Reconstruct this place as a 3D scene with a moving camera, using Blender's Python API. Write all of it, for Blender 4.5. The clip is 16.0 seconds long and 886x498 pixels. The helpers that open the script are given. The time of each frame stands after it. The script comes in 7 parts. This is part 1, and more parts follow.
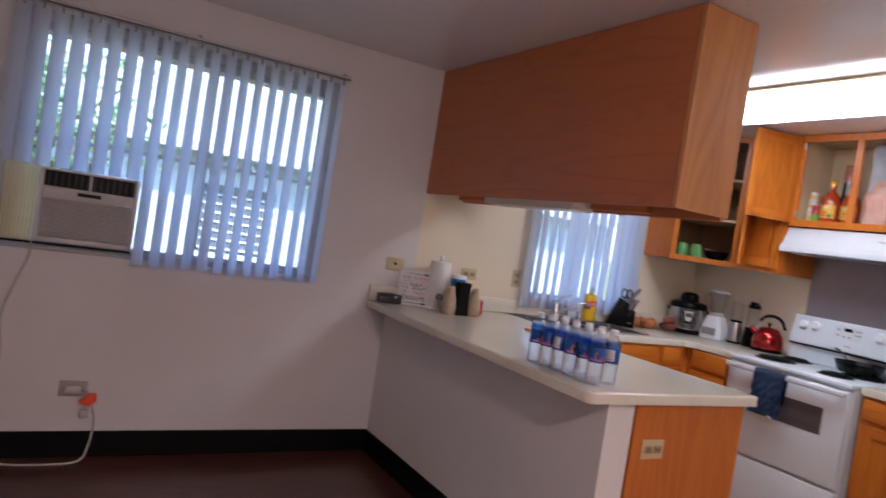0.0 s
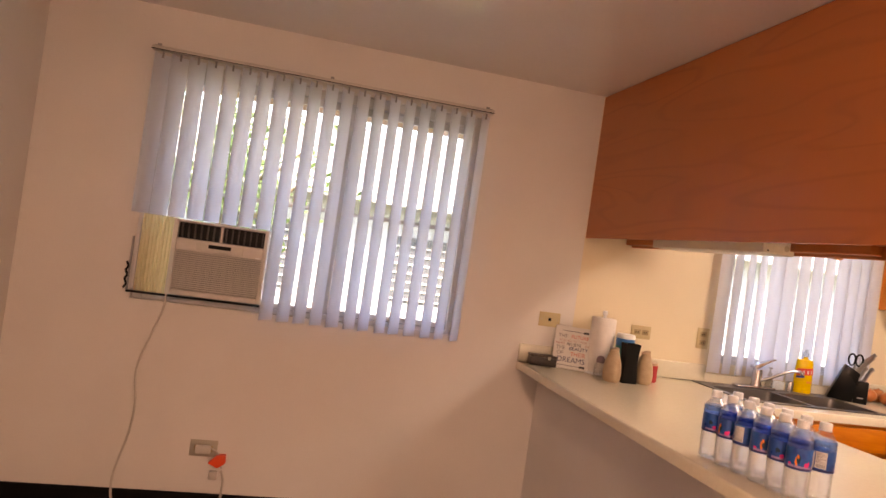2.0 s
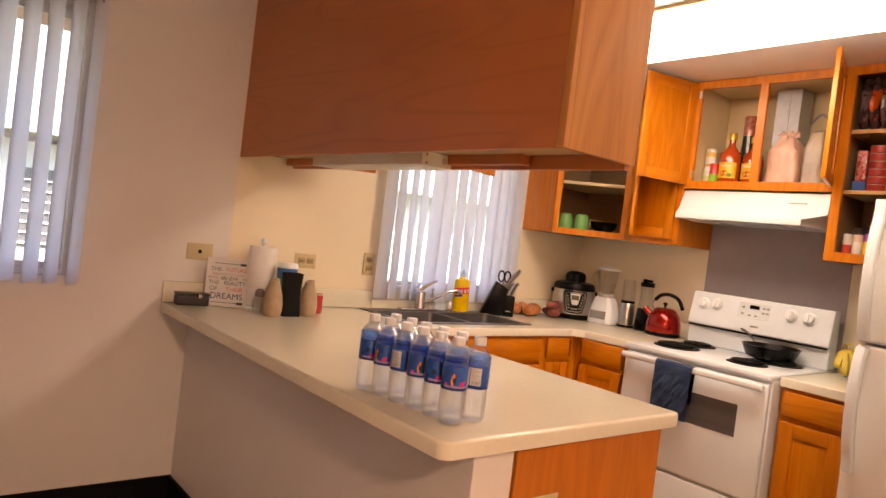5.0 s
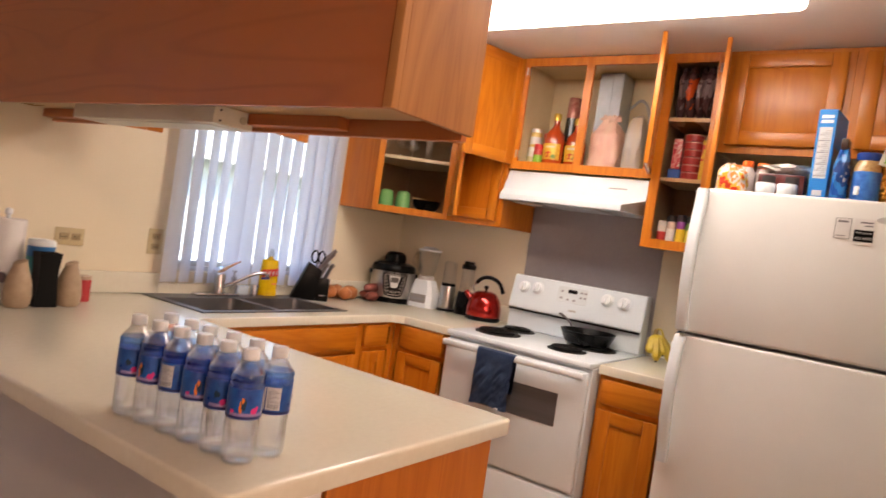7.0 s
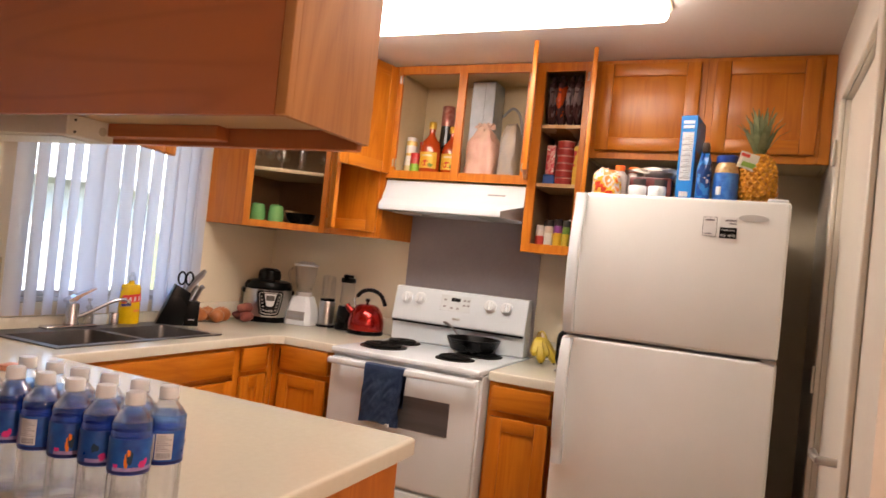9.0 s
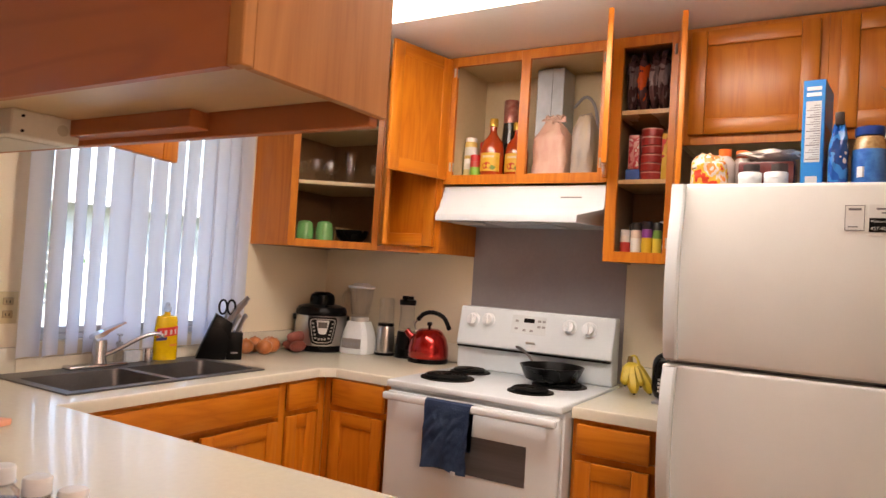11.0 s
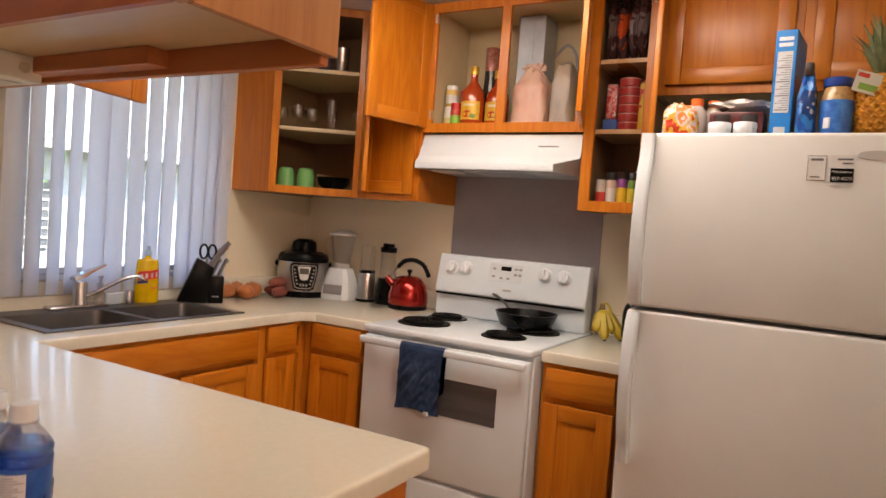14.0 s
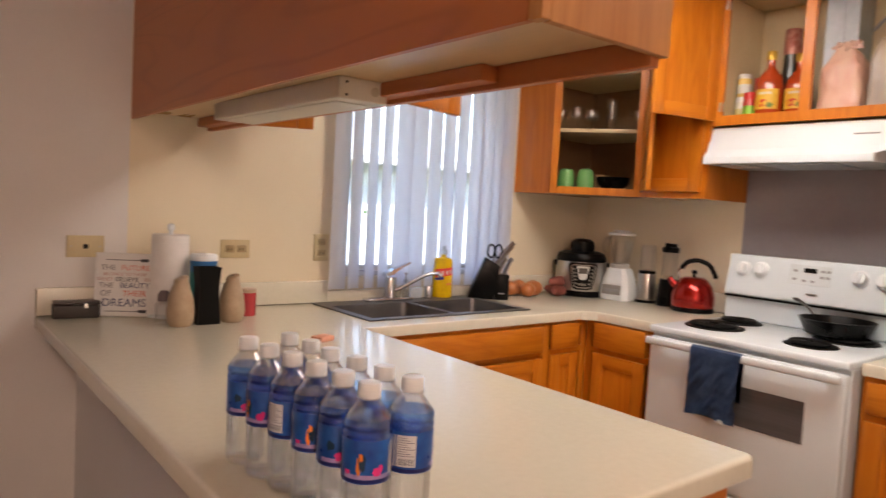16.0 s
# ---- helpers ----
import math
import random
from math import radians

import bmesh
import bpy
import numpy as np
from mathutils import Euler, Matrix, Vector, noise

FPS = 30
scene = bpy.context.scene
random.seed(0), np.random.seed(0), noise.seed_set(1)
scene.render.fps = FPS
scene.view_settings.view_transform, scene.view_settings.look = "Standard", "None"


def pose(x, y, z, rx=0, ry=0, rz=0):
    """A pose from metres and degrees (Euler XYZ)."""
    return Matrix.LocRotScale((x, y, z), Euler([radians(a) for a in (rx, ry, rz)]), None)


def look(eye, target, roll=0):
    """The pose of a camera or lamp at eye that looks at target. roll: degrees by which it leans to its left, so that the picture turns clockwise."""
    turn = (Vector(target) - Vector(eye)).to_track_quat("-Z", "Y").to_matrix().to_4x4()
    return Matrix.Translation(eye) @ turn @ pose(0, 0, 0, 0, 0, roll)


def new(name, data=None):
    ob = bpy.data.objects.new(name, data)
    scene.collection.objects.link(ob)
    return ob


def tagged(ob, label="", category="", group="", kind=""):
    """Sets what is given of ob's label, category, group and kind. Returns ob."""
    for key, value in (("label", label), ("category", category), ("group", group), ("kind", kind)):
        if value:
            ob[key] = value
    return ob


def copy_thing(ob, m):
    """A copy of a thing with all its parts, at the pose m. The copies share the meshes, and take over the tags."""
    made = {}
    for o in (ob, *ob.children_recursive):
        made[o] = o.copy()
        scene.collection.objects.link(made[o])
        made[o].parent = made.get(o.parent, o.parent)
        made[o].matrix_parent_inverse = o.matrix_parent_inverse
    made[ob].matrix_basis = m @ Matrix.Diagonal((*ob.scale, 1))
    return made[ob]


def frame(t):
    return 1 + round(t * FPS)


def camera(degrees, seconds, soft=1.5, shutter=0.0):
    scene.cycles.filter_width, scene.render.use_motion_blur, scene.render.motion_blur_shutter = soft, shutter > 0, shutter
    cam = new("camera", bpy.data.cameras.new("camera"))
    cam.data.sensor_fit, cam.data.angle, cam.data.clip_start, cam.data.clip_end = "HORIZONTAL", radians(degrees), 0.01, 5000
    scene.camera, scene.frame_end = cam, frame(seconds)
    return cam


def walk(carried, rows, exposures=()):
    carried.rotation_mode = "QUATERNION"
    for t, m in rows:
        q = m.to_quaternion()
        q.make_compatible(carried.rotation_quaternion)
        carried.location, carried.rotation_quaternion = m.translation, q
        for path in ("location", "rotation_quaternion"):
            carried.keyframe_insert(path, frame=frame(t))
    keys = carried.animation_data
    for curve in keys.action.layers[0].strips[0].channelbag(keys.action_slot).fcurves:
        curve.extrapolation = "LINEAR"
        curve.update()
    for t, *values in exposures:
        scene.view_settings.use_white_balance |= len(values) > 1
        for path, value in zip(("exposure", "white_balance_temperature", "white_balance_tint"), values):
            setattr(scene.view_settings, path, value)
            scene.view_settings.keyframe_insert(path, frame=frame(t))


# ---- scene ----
cam = camera(65.9, 16.0, shutter=0.35)

PATH = [
    (0, (-1.78, -3.736, 1.38), (-0.796, -1.996, 1.332), 8.9),
    (0.5, (-1.642, -3.723, 1.35), (-0.931, -1.853, 1.362), 9.4),
    (1, (-1.567, -3.662, 1.395), (-1.002, -1.744, 1.372), 7.6),
    (1.5, (-1.465, -3.505, 1.359), (-1.016, -1.557, 1.293), 7.1),
    (2, (-1.352, -3.368, 1.416), (-0.917, -1.416, 1.426), 8.2),
    (2.5, (-1.255, -3.297, 1.389), (-0.897, -1.33, 1.345), 11.4),
    (3, (-1.105, -3.275, 1.349), (-1.047, -1.277, 1.398), 11.7),
    (3.5, (-1.02, -3.272, 1.466), (-0.626, -1.314, 1.546), 12.1),
    (4, (-1.06, -3.262, 1.39), (-0.112, -1.506, 1.478), 10.5),
    (4.2, (-1.095, -3.184, 1.352), (0.005, -1.514, 1.396), 8.3),
    (6.3, (-0.896, -3.015, 1.373), (0.47, -1.557, 1.282), 7.0),
    (6.5, (-0.85, -2.982, 1.364), (0.57, -1.577, 1.266), 7.2),
    (7, (-0.831, -2.837, 1.378), (0.797, -1.676, 1.331), 8.4),
    (7.5, (-0.842, -2.76, 1.381), (0.879, -1.742, 1.426), 6.8),
    (8, (-0.837, -2.743, 1.381), (0.964, -1.879, 1.479), 7.0),
    (8.5, (-0.83, -2.739, 1.383), (0.999, -1.933, 1.467), 6.7),
    (9, (-0.806, -2.73, 1.377), (1.015, -1.902, 1.406), 5.8),
    (9.5, (-0.75, -2.694, 1.352), (1.015, -1.754, 1.319), 5.3),
    (10, (-0.642, -2.647, 1.379), (1.086, -1.639, 1.357), 3.8),
    (10.2, (-0.583, -2.621, 1.38), (1.14, -1.606, 1.403), 4.5),
    (12.3, (-0.256, -2.436, 1.371), (1.471, -1.429, 1.417), 1.6),
    (12.5, (-0.283, -2.4, 1.357), (1.474, -1.446, 1.393), 2.5),
    (13, (-0.277, -2.456, 1.358), (1.491, -1.52, 1.317), 3.9),
    (13.5, (-0.328, -2.51, 1.377), (1.429, -1.555, 1.335), 2.4),
    (14, (-0.379, -2.651, 1.36), (1.351, -1.651, 1.284), 4.2),
    (14.5, (-0.457, -2.717, 1.377), (1.262, -1.705, 1.23), 3.5),
    (15, (-0.468, -2.703, 1.379), (1.082, -1.442, 1.278), 1.5),
    (15.5, (-0.514, -2.667, 1.373), (0.923, -1.281, 1.244), 1.5),
    (16, (-0.489, -2.595, 1.35), (0.76, -1.038, 1.228), 3.2),
]

EXPOSURE = [(0.0, 2.47, 5250, 14), (0.35, 2.72, 6000, 16), (0.8, 3.12, 8500, 23), (1.5, 3.18, 8800, 25), (3.0, 3.16, 9300, 26), (3.5, 3.03, 9400, 26), (4.2, 3.04, 9500, 26), (6.3, 3.0, 7000, 14), (7.0, 2.94, 6900, 14), (8.3, 3.0, 6900, 14), (9.0, 2.91, 6900, 14), (10.2, 2.86, 6900, 14), (12.3, 2.82, 7200, 15), (13.0, 2.52, 7200, 15), (13.6, 2.6, 7150, 14), (14.5, 2.6, 7000, 13), (15.0, 2.9, 6950, 13), (15.5, 2.92, 6850, 12), (16.0, 2.8, 6750, 12)]
walk(cam, [(t, look(eye, target, roll)) for t, eye, target, roll in PATH], EXPOSURE)

# ---- world, sun, large lights ----
world = bpy.data.worlds.new("sky")
scene.world = world
scene.cycles.transparent_max_bounces = 32
world.use_nodes = True
wn = world.node_tree
bg = wn.nodes["Background"]
sky = wn.nodes.new("ShaderNodeTexSky")
sky.sky_type = "NISHITA"
sky.sun_disc = False
sky.sun_elevation = radians(48)
sky.sun_rotation = radians(160)
wn.links.new(sky.outputs[0], bg.inputs[0])
bg.inputs[1].default_value = 0.15

sun_data = bpy.data.lights.new("sun", "SUN")
sun_data.energy = 2.4
sun_data.angle = radians(0.6)
sun_data.color = (1.0, 0.95, 0.88)
sun = new("sun", sun_data)
sun.matrix_world = look((3, -20, 22), (0, 0, 0))


# ---- materials ----
def nodes_of(name):
    m = bpy.data.materials.new(name)
    m.use_nodes = True
    t = m.node_tree
    return m, t, t.nodes["Principled BSDF"]


def mottled(name, a, b, rough=0.5, metal=0.0, scale=6.0, fine=90.0, bump=0.15, stretch=(1, 1, 1), coat=0.0, spread=0.08, random_shift=0.0):
    """Two tones mixed by coarse and fine noise, with roughness variation and fine relief."""
    m, t, p = nodes_of(name)
    co = t.nodes.new("ShaderNodeTexCoord")
    mp = t.nodes.new("ShaderNodeMapping")
    mp.inputs["Scale"].default_value = stretch
    n1, n2 = t.nodes.new("ShaderNodeTexNoise"), t.nodes.new("ShaderNodeTexNoise")
    n1.inputs["Scale"].default_value, n1.inputs["Detail"].default_value = scale, 4
    n2.inputs["Scale"].default_value, n2.inputs["Detail"].default_value = fine, 3
    t.links.new(co.outputs["Object"], mp.inputs[0])
    for n in (n1, n2):
        t.links.new(mp.outputs[0], n.inputs["Vector"])
    add = t.nodes.new("ShaderNodeMath")
    add.operation = "MULTIPLY_ADD"
    add.inputs[1].default_value = 0.35
    t.links.new(n2.outputs[0], add.inputs[0])
    t.links.new(n1.outputs[0], add.inputs[2])
    ramp = t.nodes.new("ShaderNodeValToRGB")
    ramp.color_ramp.elements[0].position, ramp.color_ramp.elements[1].position = 0.45, 0.9
    ramp.color_ramp.elements[0].color, ramp.color_ramp.elements[1].color = (*a, 1), (*b, 1)
    t.links.new(add.outputs[0], ramp.inputs[0])
    col = ramp.outputs[0]
    if random_shift:
        oi = t.nodes.new("ShaderNodeObjectInfo")
        hs = t.nodes.new("ShaderNodeHueSaturation")
        ma = t.nodes.new("ShaderNodeMapRange")
        ma.inputs[3].default_value, ma.inputs[4].default_value = 1 - random_shift, 1 + random_shift
        t.links.new(oi.outputs["Random"], ma.inputs[0])
        t.links.new(ma.outputs[0], hs.inputs["Value"])
        t.links.new(col, hs.inputs["Color"])
        col = hs.outputs[0]
    t.links.new(col, p.inputs["Base Color"])
    rr = t.nodes.new("ShaderNodeMapRange")
    rr.inputs[3].default_value, rr.inputs[4].default_value = max(0.02, rough - spread), min(1, rough + spread)
    t.links.new(n1.outputs[0], rr.inputs[0])
    t.links.new(rr.outputs[0], p.inputs["Roughness"])
    p.inputs["Metallic"].default_value = metal
    p.inputs["Coat Weight"].default_value = coat
    if bump:
        bp = t.nodes.new("ShaderNodeBump")
        bp.inputs["Strength"].default_value = bump
        bp.inputs["Distance"].default_value = 0.002
        t.links.new(n2.outputs[0], bp.inputs["Height"])
        t.links.new(bp.outputs[0], p.inputs["Normal"])
    return m


def wood(name, dark, mid, light, axis=2, rough=0.35, coat=0.25, rings=9.0):
    """Varnished oak: cathedral bands from a stretched, warped wave, with pores along the grain."""
    m, t, p = nodes_of(name)
    co = t.nodes.new("ShaderNodeTexCoord")
    oi = t.nodes.new("ShaderNodeObjectInfo")
    sh = t.nodes.new("ShaderNodeVectorMath")
    sh.operation = "ADD"
    mul = t.nodes.new("ShaderNodeMath")
    mul.operation, mul.inputs[1].default_value = "MULTIPLY", 7.0
    t.links.new(oi.outputs["Random"], mul.inputs[0])
    t.links.new(co.outputs["Object"], sh.inputs[0])
    t.links.new(mul.outputs[0], sh.inputs[1])
    mp = t.nodes.new("ShaderNodeMapping")
    s = [1.0, 1.0, 1.0]
    s[axis] = 0.1
    mp.inputs["Scale"].default_value = s
    t.links.new(sh.outputs[0], mp.inputs[0])
    n1 = t.nodes.new("ShaderNodeTexNoise")
    n1.inputs["Scale"].default_value, n1.inputs["Detail"].default_value, n1.inputs["Distortion"].default_value = rings, 3, 0.6
    t.links.new(mp.outputs[0], n1.inputs["Vector"])
    band = t.nodes.new("ShaderNodeMath")
    band.operation, band.inputs[1].default_value = "MULTIPLY", 7.0
    t.links.new(n1.outputs[0], band.inputs[0])
    fr = t.nodes.new("ShaderNodeMath")
    fr.operation = "PINGPONG"
    fr.inputs[1].default_value = 0.5
    t.links.new(band.outputs[0], fr.inputs[0])
    mp2 = t.nodes.new("ShaderNodeMapping")
    s2 = [260.0, 260.0, 260.0]
    s2[axis] = 7.0
    mp2.inputs["Scale"].default_value = s2
    t.links.new(sh.outputs[0], mp2.inputs[0])
    n2 = t.nodes.new("ShaderNodeTexNoise")
    n2.inputs["Scale"].default_value, n2.inputs["Detail"].default_value = 1.0, 2
    t.links.new(mp2.outputs[0], n2.inputs["Vector"])
    n3 = t.nodes.new("ShaderNodeTexNoise")
    n3.inputs["Scale"].default_value = 3.0
    t.links.new(sh.outputs[0], n3.inputs["Vector"])
    a1 = t.nodes.new("ShaderNodeMath")
    a1.operation, a1.inputs[1].default_value = "MULTIPLY_ADD", 0.45
    t.links.new(n2.outputs[0], a1.inputs[0])
    t.links.new(fr.outputs[0], a1.inputs[2])
    a2 = t.nodes.new("ShaderNodeMath")
    a2.operation, a2.inputs[1].default_value = "MULTIPLY_ADD", 0.5
    t.links.new(n3.outputs[0], a2.inputs[0])
    t.links.new(a1.outputs[0], a2.inputs[2])
    ramp = t.nodes.new("ShaderNodeValToRGB")
    e = ramp.color_ramp.elements
    e[0].position, e[0].color = 0.3, (*dark, 1)
    e[1].position, e[1].color = 0.95, (*light, 1)
    k = e.new(0.55)
    k.color = (*mid, 1)
    t.links.new(a2.outputs[0], ramp.inputs[0])
    t.links.new(ramp.outputs[0], p.inputs["Base Color"])
    p.inputs["Roughness"].default_value = rough
    p.inputs["Coat Weight"].default_value = coat
    p.inputs["Coat Roughness"].default_value = 0.25
    bp = t.nodes.new("ShaderNodeBump")
    bp.inputs["Strength"].default_value, bp.inputs["Distance"].default_value = 0.12, 0.001
    t.links.new(n2.outputs[0], bp.inputs["Height"])
    t.links.new(bp.outputs[0], p.inputs["Normal"])
    return m


def veneer(name, line, mid, light):
    """Rotary-cut veneer with level grain: soft clouds, and thin dark wavy growth lines that run along y."""
    m, t, p = nodes_of(name)
    co, mp = t.nodes.new("ShaderNodeTexCoord"), t.nodes.new("ShaderNodeMapping")
    mp.inputs["Scale"].default_value = (1.0, 0.13, 1.0)
    t.links.new(co.outputs["Object"], mp.inputs[0])
    n1, n2, n3 = [t.nodes.new("ShaderNodeTexNoise") for _ in range(3)]
    for n, sc, de, di in ((n1, 5.0, 1.5, 0.3), (n2, 3.0, 3.0, 0.0), (n3, 150.0, 2.0, 0.0)):
        n.inputs["Scale"].default_value, n.inputs["Detail"].default_value, n.inputs["Distortion"].default_value = sc, de, di
        t.links.new(mp.outputs[0], n.inputs["Vector"])
    mul = t.nodes.new("ShaderNodeMath")
    mul.operation, mul.inputs[1].default_value = "MULTIPLY", 9.0
    t.links.new(n1.outputs[0], mul.inputs[0])
    pp = t.nodes.new("ShaderNodeMath")
    pp.operation, pp.inputs[1].default_value = "PINGPONG", 0.5
    t.links.new(mul.outputs[0], pp.inputs[0])
    thin = t.nodes.new("ShaderNodeMapRange")
    thin.interpolation_type = "SMOOTHSTEP"
    thin.inputs[2].default_value, thin.inputs[3].default_value, thin.inputs[4].default_value = 0.22, 0.46, 0.0
    t.links.new(pp.outputs[0], thin.inputs[0])
    patch = t.nodes.new("ShaderNodeMath")
    patch.operation = "MULTIPLY"
    t.links.new(thin.outputs[0], patch.inputs[0])
    t.links.new(n2.outputs[0], patch.inputs[1])
    base, lined = t.nodes.new("ShaderNodeMix"), t.nodes.new("ShaderNodeMix")
    for x in (base, lined):
        x.data_type = "RGBA"
    base.inputs[6].default_value, base.inputs[7].default_value = (*mid, 1), (*light, 1)
    t.links.new(n2.outputs[0], base.inputs[0])
    t.links.new(patch.outputs[0], lined.inputs[0])
    t.links.new(base.outputs[2], lined.inputs[6])
    lined.inputs[7].default_value = (*line, 1)
    t.links.new(lined.outputs[2], p.inputs["Base Color"])
    p.inputs["Roughness"].default_value = 0.42
    p.inputs["Coat Weight"].default_value, p.inputs["Coat Roughness"].default_value = 0.1, 0.25
    bp = t.nodes.new("ShaderNodeBump")
    bp.inputs["Strength"].default_value, bp.inputs["Distance"].default_value = 0.12, 0.001
    t.links.new(n3.outputs[0], bp.inputs["Height"])
    t.links.new(bp.outputs[0], p.inputs["Normal"])
    return m


def thin_clear(name, tint, gloss=0.12):
    """Thin clear plastic or window glass: mostly straight through, with a little gloss by Fresnel."""
    m = bpy.data.materials.new(name)
    m.use_nodes = True
    t = m.node_tree
    t.nodes.remove(t.nodes["Principled BSDF"])
    tr, gl, mix = t.nodes.new("ShaderNodeBsdfTransparent"), t.nodes.new("ShaderNodeBsdfGlossy"), t.nodes.new("ShaderNodeMixShader")
    tr.inputs[0].default_value = (*tint, 1)
    gl.inputs["Roughness"].default_value = 0.05
    lw = t.nodes.new("ShaderNodeLayerWeight")
    lw.inputs[0].default_value = 0.3
    mr = t.nodes.new("ShaderNodeMapRange")
    mr.inputs[3].default_value, mr.inputs[4].default_value = gloss * 0.4, min(1.0, gloss * 4)
    t.links.new(lw.outputs["Facing"], mr.inputs[0])
    t.links.new(mr.outputs[0], mix.inputs[0])
    t.links.new(tr.outputs[0], mix.inputs[1])
    t.links.new(gl.outputs[0], mix.inputs[2])
    t.links.new(mix.outputs[0], t.nodes["Material Output"].inputs[0])
    return m


def clear_water(name, bend):
    """Clear water in a thin bottle: partly straight through, partly bent by refraction."""
    m = bpy.data.materials.new(name)
    m.use_nodes = True
    t = m.node_tree
    t.nodes.remove(t.nodes["Principled BSDF"])
    tr, gl, mix = t.nodes.new("ShaderNodeBsdfTransparent"), t.nodes.new("ShaderNodeBsdfGlass"), t.nodes.new("ShaderNodeMixShader")
    tr.inputs[0].default_value = (0.985, 0.99, 1.0, 1)
    gl.inputs["Color"].default_value = (0.985, 0.99, 1.0, 1)
    gl.inputs["Roughness"].default_value, gl.inputs["IOR"].default_value = 0.0, 1.33
    mix.inputs[0].default_value = bend
    t.links.new(tr.outputs[0], mix.inputs[1])
    t.links.new(gl.outputs[0], mix.inputs[2])
    t.links.new(mix.outputs[0], t.nodes["Material Output"].inputs[0])
    return m


def slat_vinyl(name, col, through_share, seep):
    m = bpy.data.materials.new(name)
    m.use_nodes = True
    t = m.node_tree
    p = t.nodes["Principled BSDF"]
    n = t.nodes.new("ShaderNodeTexNoise")
    n.inputs["Scale"].default_value = 14
    r = t.nodes.new("ShaderNodeValToRGB")
    r.color_ramp.elements[0].color = (*[c * 0.92 for c in col], 1)
    r.color_ramp.elements[1].color = (*col, 1)
    t.links.new(n.outputs[0], r.inputs[0])
    t.links.new(r.outputs[0], p.inputs["Base Color"])
    p.inputs["Roughness"].default_value = 0.45
    tl, mix = t.nodes.new("ShaderNodeBsdfTranslucent"), t.nodes.new("ShaderNodeMixShader")
    tl.inputs[0].default_value = (*seep, 1)
    mix.inputs[0].default_value = through_share
    t.links.new(p.outputs[0], mix.inputs[1])
    t.links.new(tl.outputs[0], mix.inputs[2])
    t.links.new(mix.outputs[0], t.nodes["Material Output"].inputs[0])
    return m


def glow(name, col, strength):
    m, t, p = nodes_of(name)
    p.inputs["Base Color"].default_value = (0.8, 0.8, 0.8, 1)
    p.inputs["Emission Color"].default_value = (*col, 1)
    p.inputs["Emission Strength"].default_value = strength
    return m


def plain(name, col, rough=0.5, metal=0.0, coat=0.0, bump=0.05):
    return mottled(name, [c * 0.93 for c in col], [min(1, c * 1.05) for c in col], rough, metal, 9.0, 140.0, bump, coat=coat, spread=0.05)


def patchy(name, cols, scale=18.0, rough=0.35, bump=0.3, metal=0.0):
    """Printed packaging: hard-edged patches of a few colours, slightly crinkled."""
    m, t, p = nodes_of(name)
    co, n1, n2 = t.nodes.new("ShaderNodeTexCoord"), t.nodes.new("ShaderNodeTexNoise"), t.nodes.new("ShaderNodeTexNoise")
    n1.inputs["Scale"].default_value, n1.inputs["Detail"].default_value = scale, 2.5
    n2.inputs["Scale"].default_value, n2.inputs["Detail"].default_value = scale * 2.2, 4
    r = t.nodes.new("ShaderNodeValToRGB")
    r.color_ramp.interpolation = "CONSTANT"
    e = r.color_ramp.elements
    e[0].position, e[0].color = 0.0, (*cols[0], 1)
    e[1].position, e[1].color = 0.64, (*cols[-1], 1)
    for i, c in enumerate(cols[1:-1]):
        k = e.new(0.40 + 0.24 * i / max(1, len(cols) - 2))
        k.color = (*c, 1)
    for n in (n1, n2):
        t.links.new(co.outputs["Object"], n.inputs["Vector"])
    t.links.new(n1.outputs[0], r.inputs[0])
    t.links.new(r.outputs[0], p.inputs["Base Color"])
    p.inputs["Roughness"].default_value, p.inputs["Metallic"].default_value = rough, metal
    b = t.nodes.new("ShaderNodeBump")
    b.inputs["Strength"].default_value, b.inputs["Distance"].default_value = bump, 0.006
    t.links.new(n2.outputs[0], b.inputs["Height"])
    t.links.new(b.outputs[0], p.inputs["Normal"])
    return m


def deep(name, col, rough):
    m = plain(name, col, rough)
    m.node_tree.nodes["Principled BSDF"].inputs["Specular IOR Level"].default_value = 0.13
    return m


WALL_WHITE = mottled("white_wall_paint", (0.67, 0.645, 0.625), (0.74, 0.715, 0.695), 0.55, scale=1.6, fine=160, bump=0.12)
WALL_CREAM = mottled("cream_wall_paint", (0.73, 0.64, 0.47), (0.79, 0.705, 0.54), 0.5, scale=1.6, fine=160, bump=0.12)
CEILING = mottled("ceiling_paint", (0.74, 0.72, 0.69), (0.80, 0.78, 0.75), 0.13, scale=1.2, fine=60, bump=0.03, spread=0.03)
SPLASH = mottled("grey_splash_panel", (0.28, 0.255, 0.265), (0.33, 0.305, 0.315), 0.35, scale=4, fine=60, bump=0.03)
TRIM = mottled("ivory_gloss_paint", (0.74, 0.69, 0.60), (0.80, 0.75, 0.66), 0.35, scale=3, fine=80, bump=0.06)
BASE_BLACK = deep("black_vinyl_base", (0.005, 0.0045, 0.005), 0.5)
OAK = wood("honey_oak_upright", (0.44, 0.116, 0.005), (0.51, 0.15, 0.008), (0.58, 0.192, 0.014), 2, coat=0.16)
OAK_X = wood("honey_oak_level", (0.44, 0.116, 0.005), (0.51, 0.15, 0.008), (0.58, 0.192, 0.014), 0, coat=0.16)
VENEER = veneer("reddish_birch_veneer", (0.27, 0.070, 0.019), (0.45, 0.134, 0.037), (0.52, 0.168, 0.049))
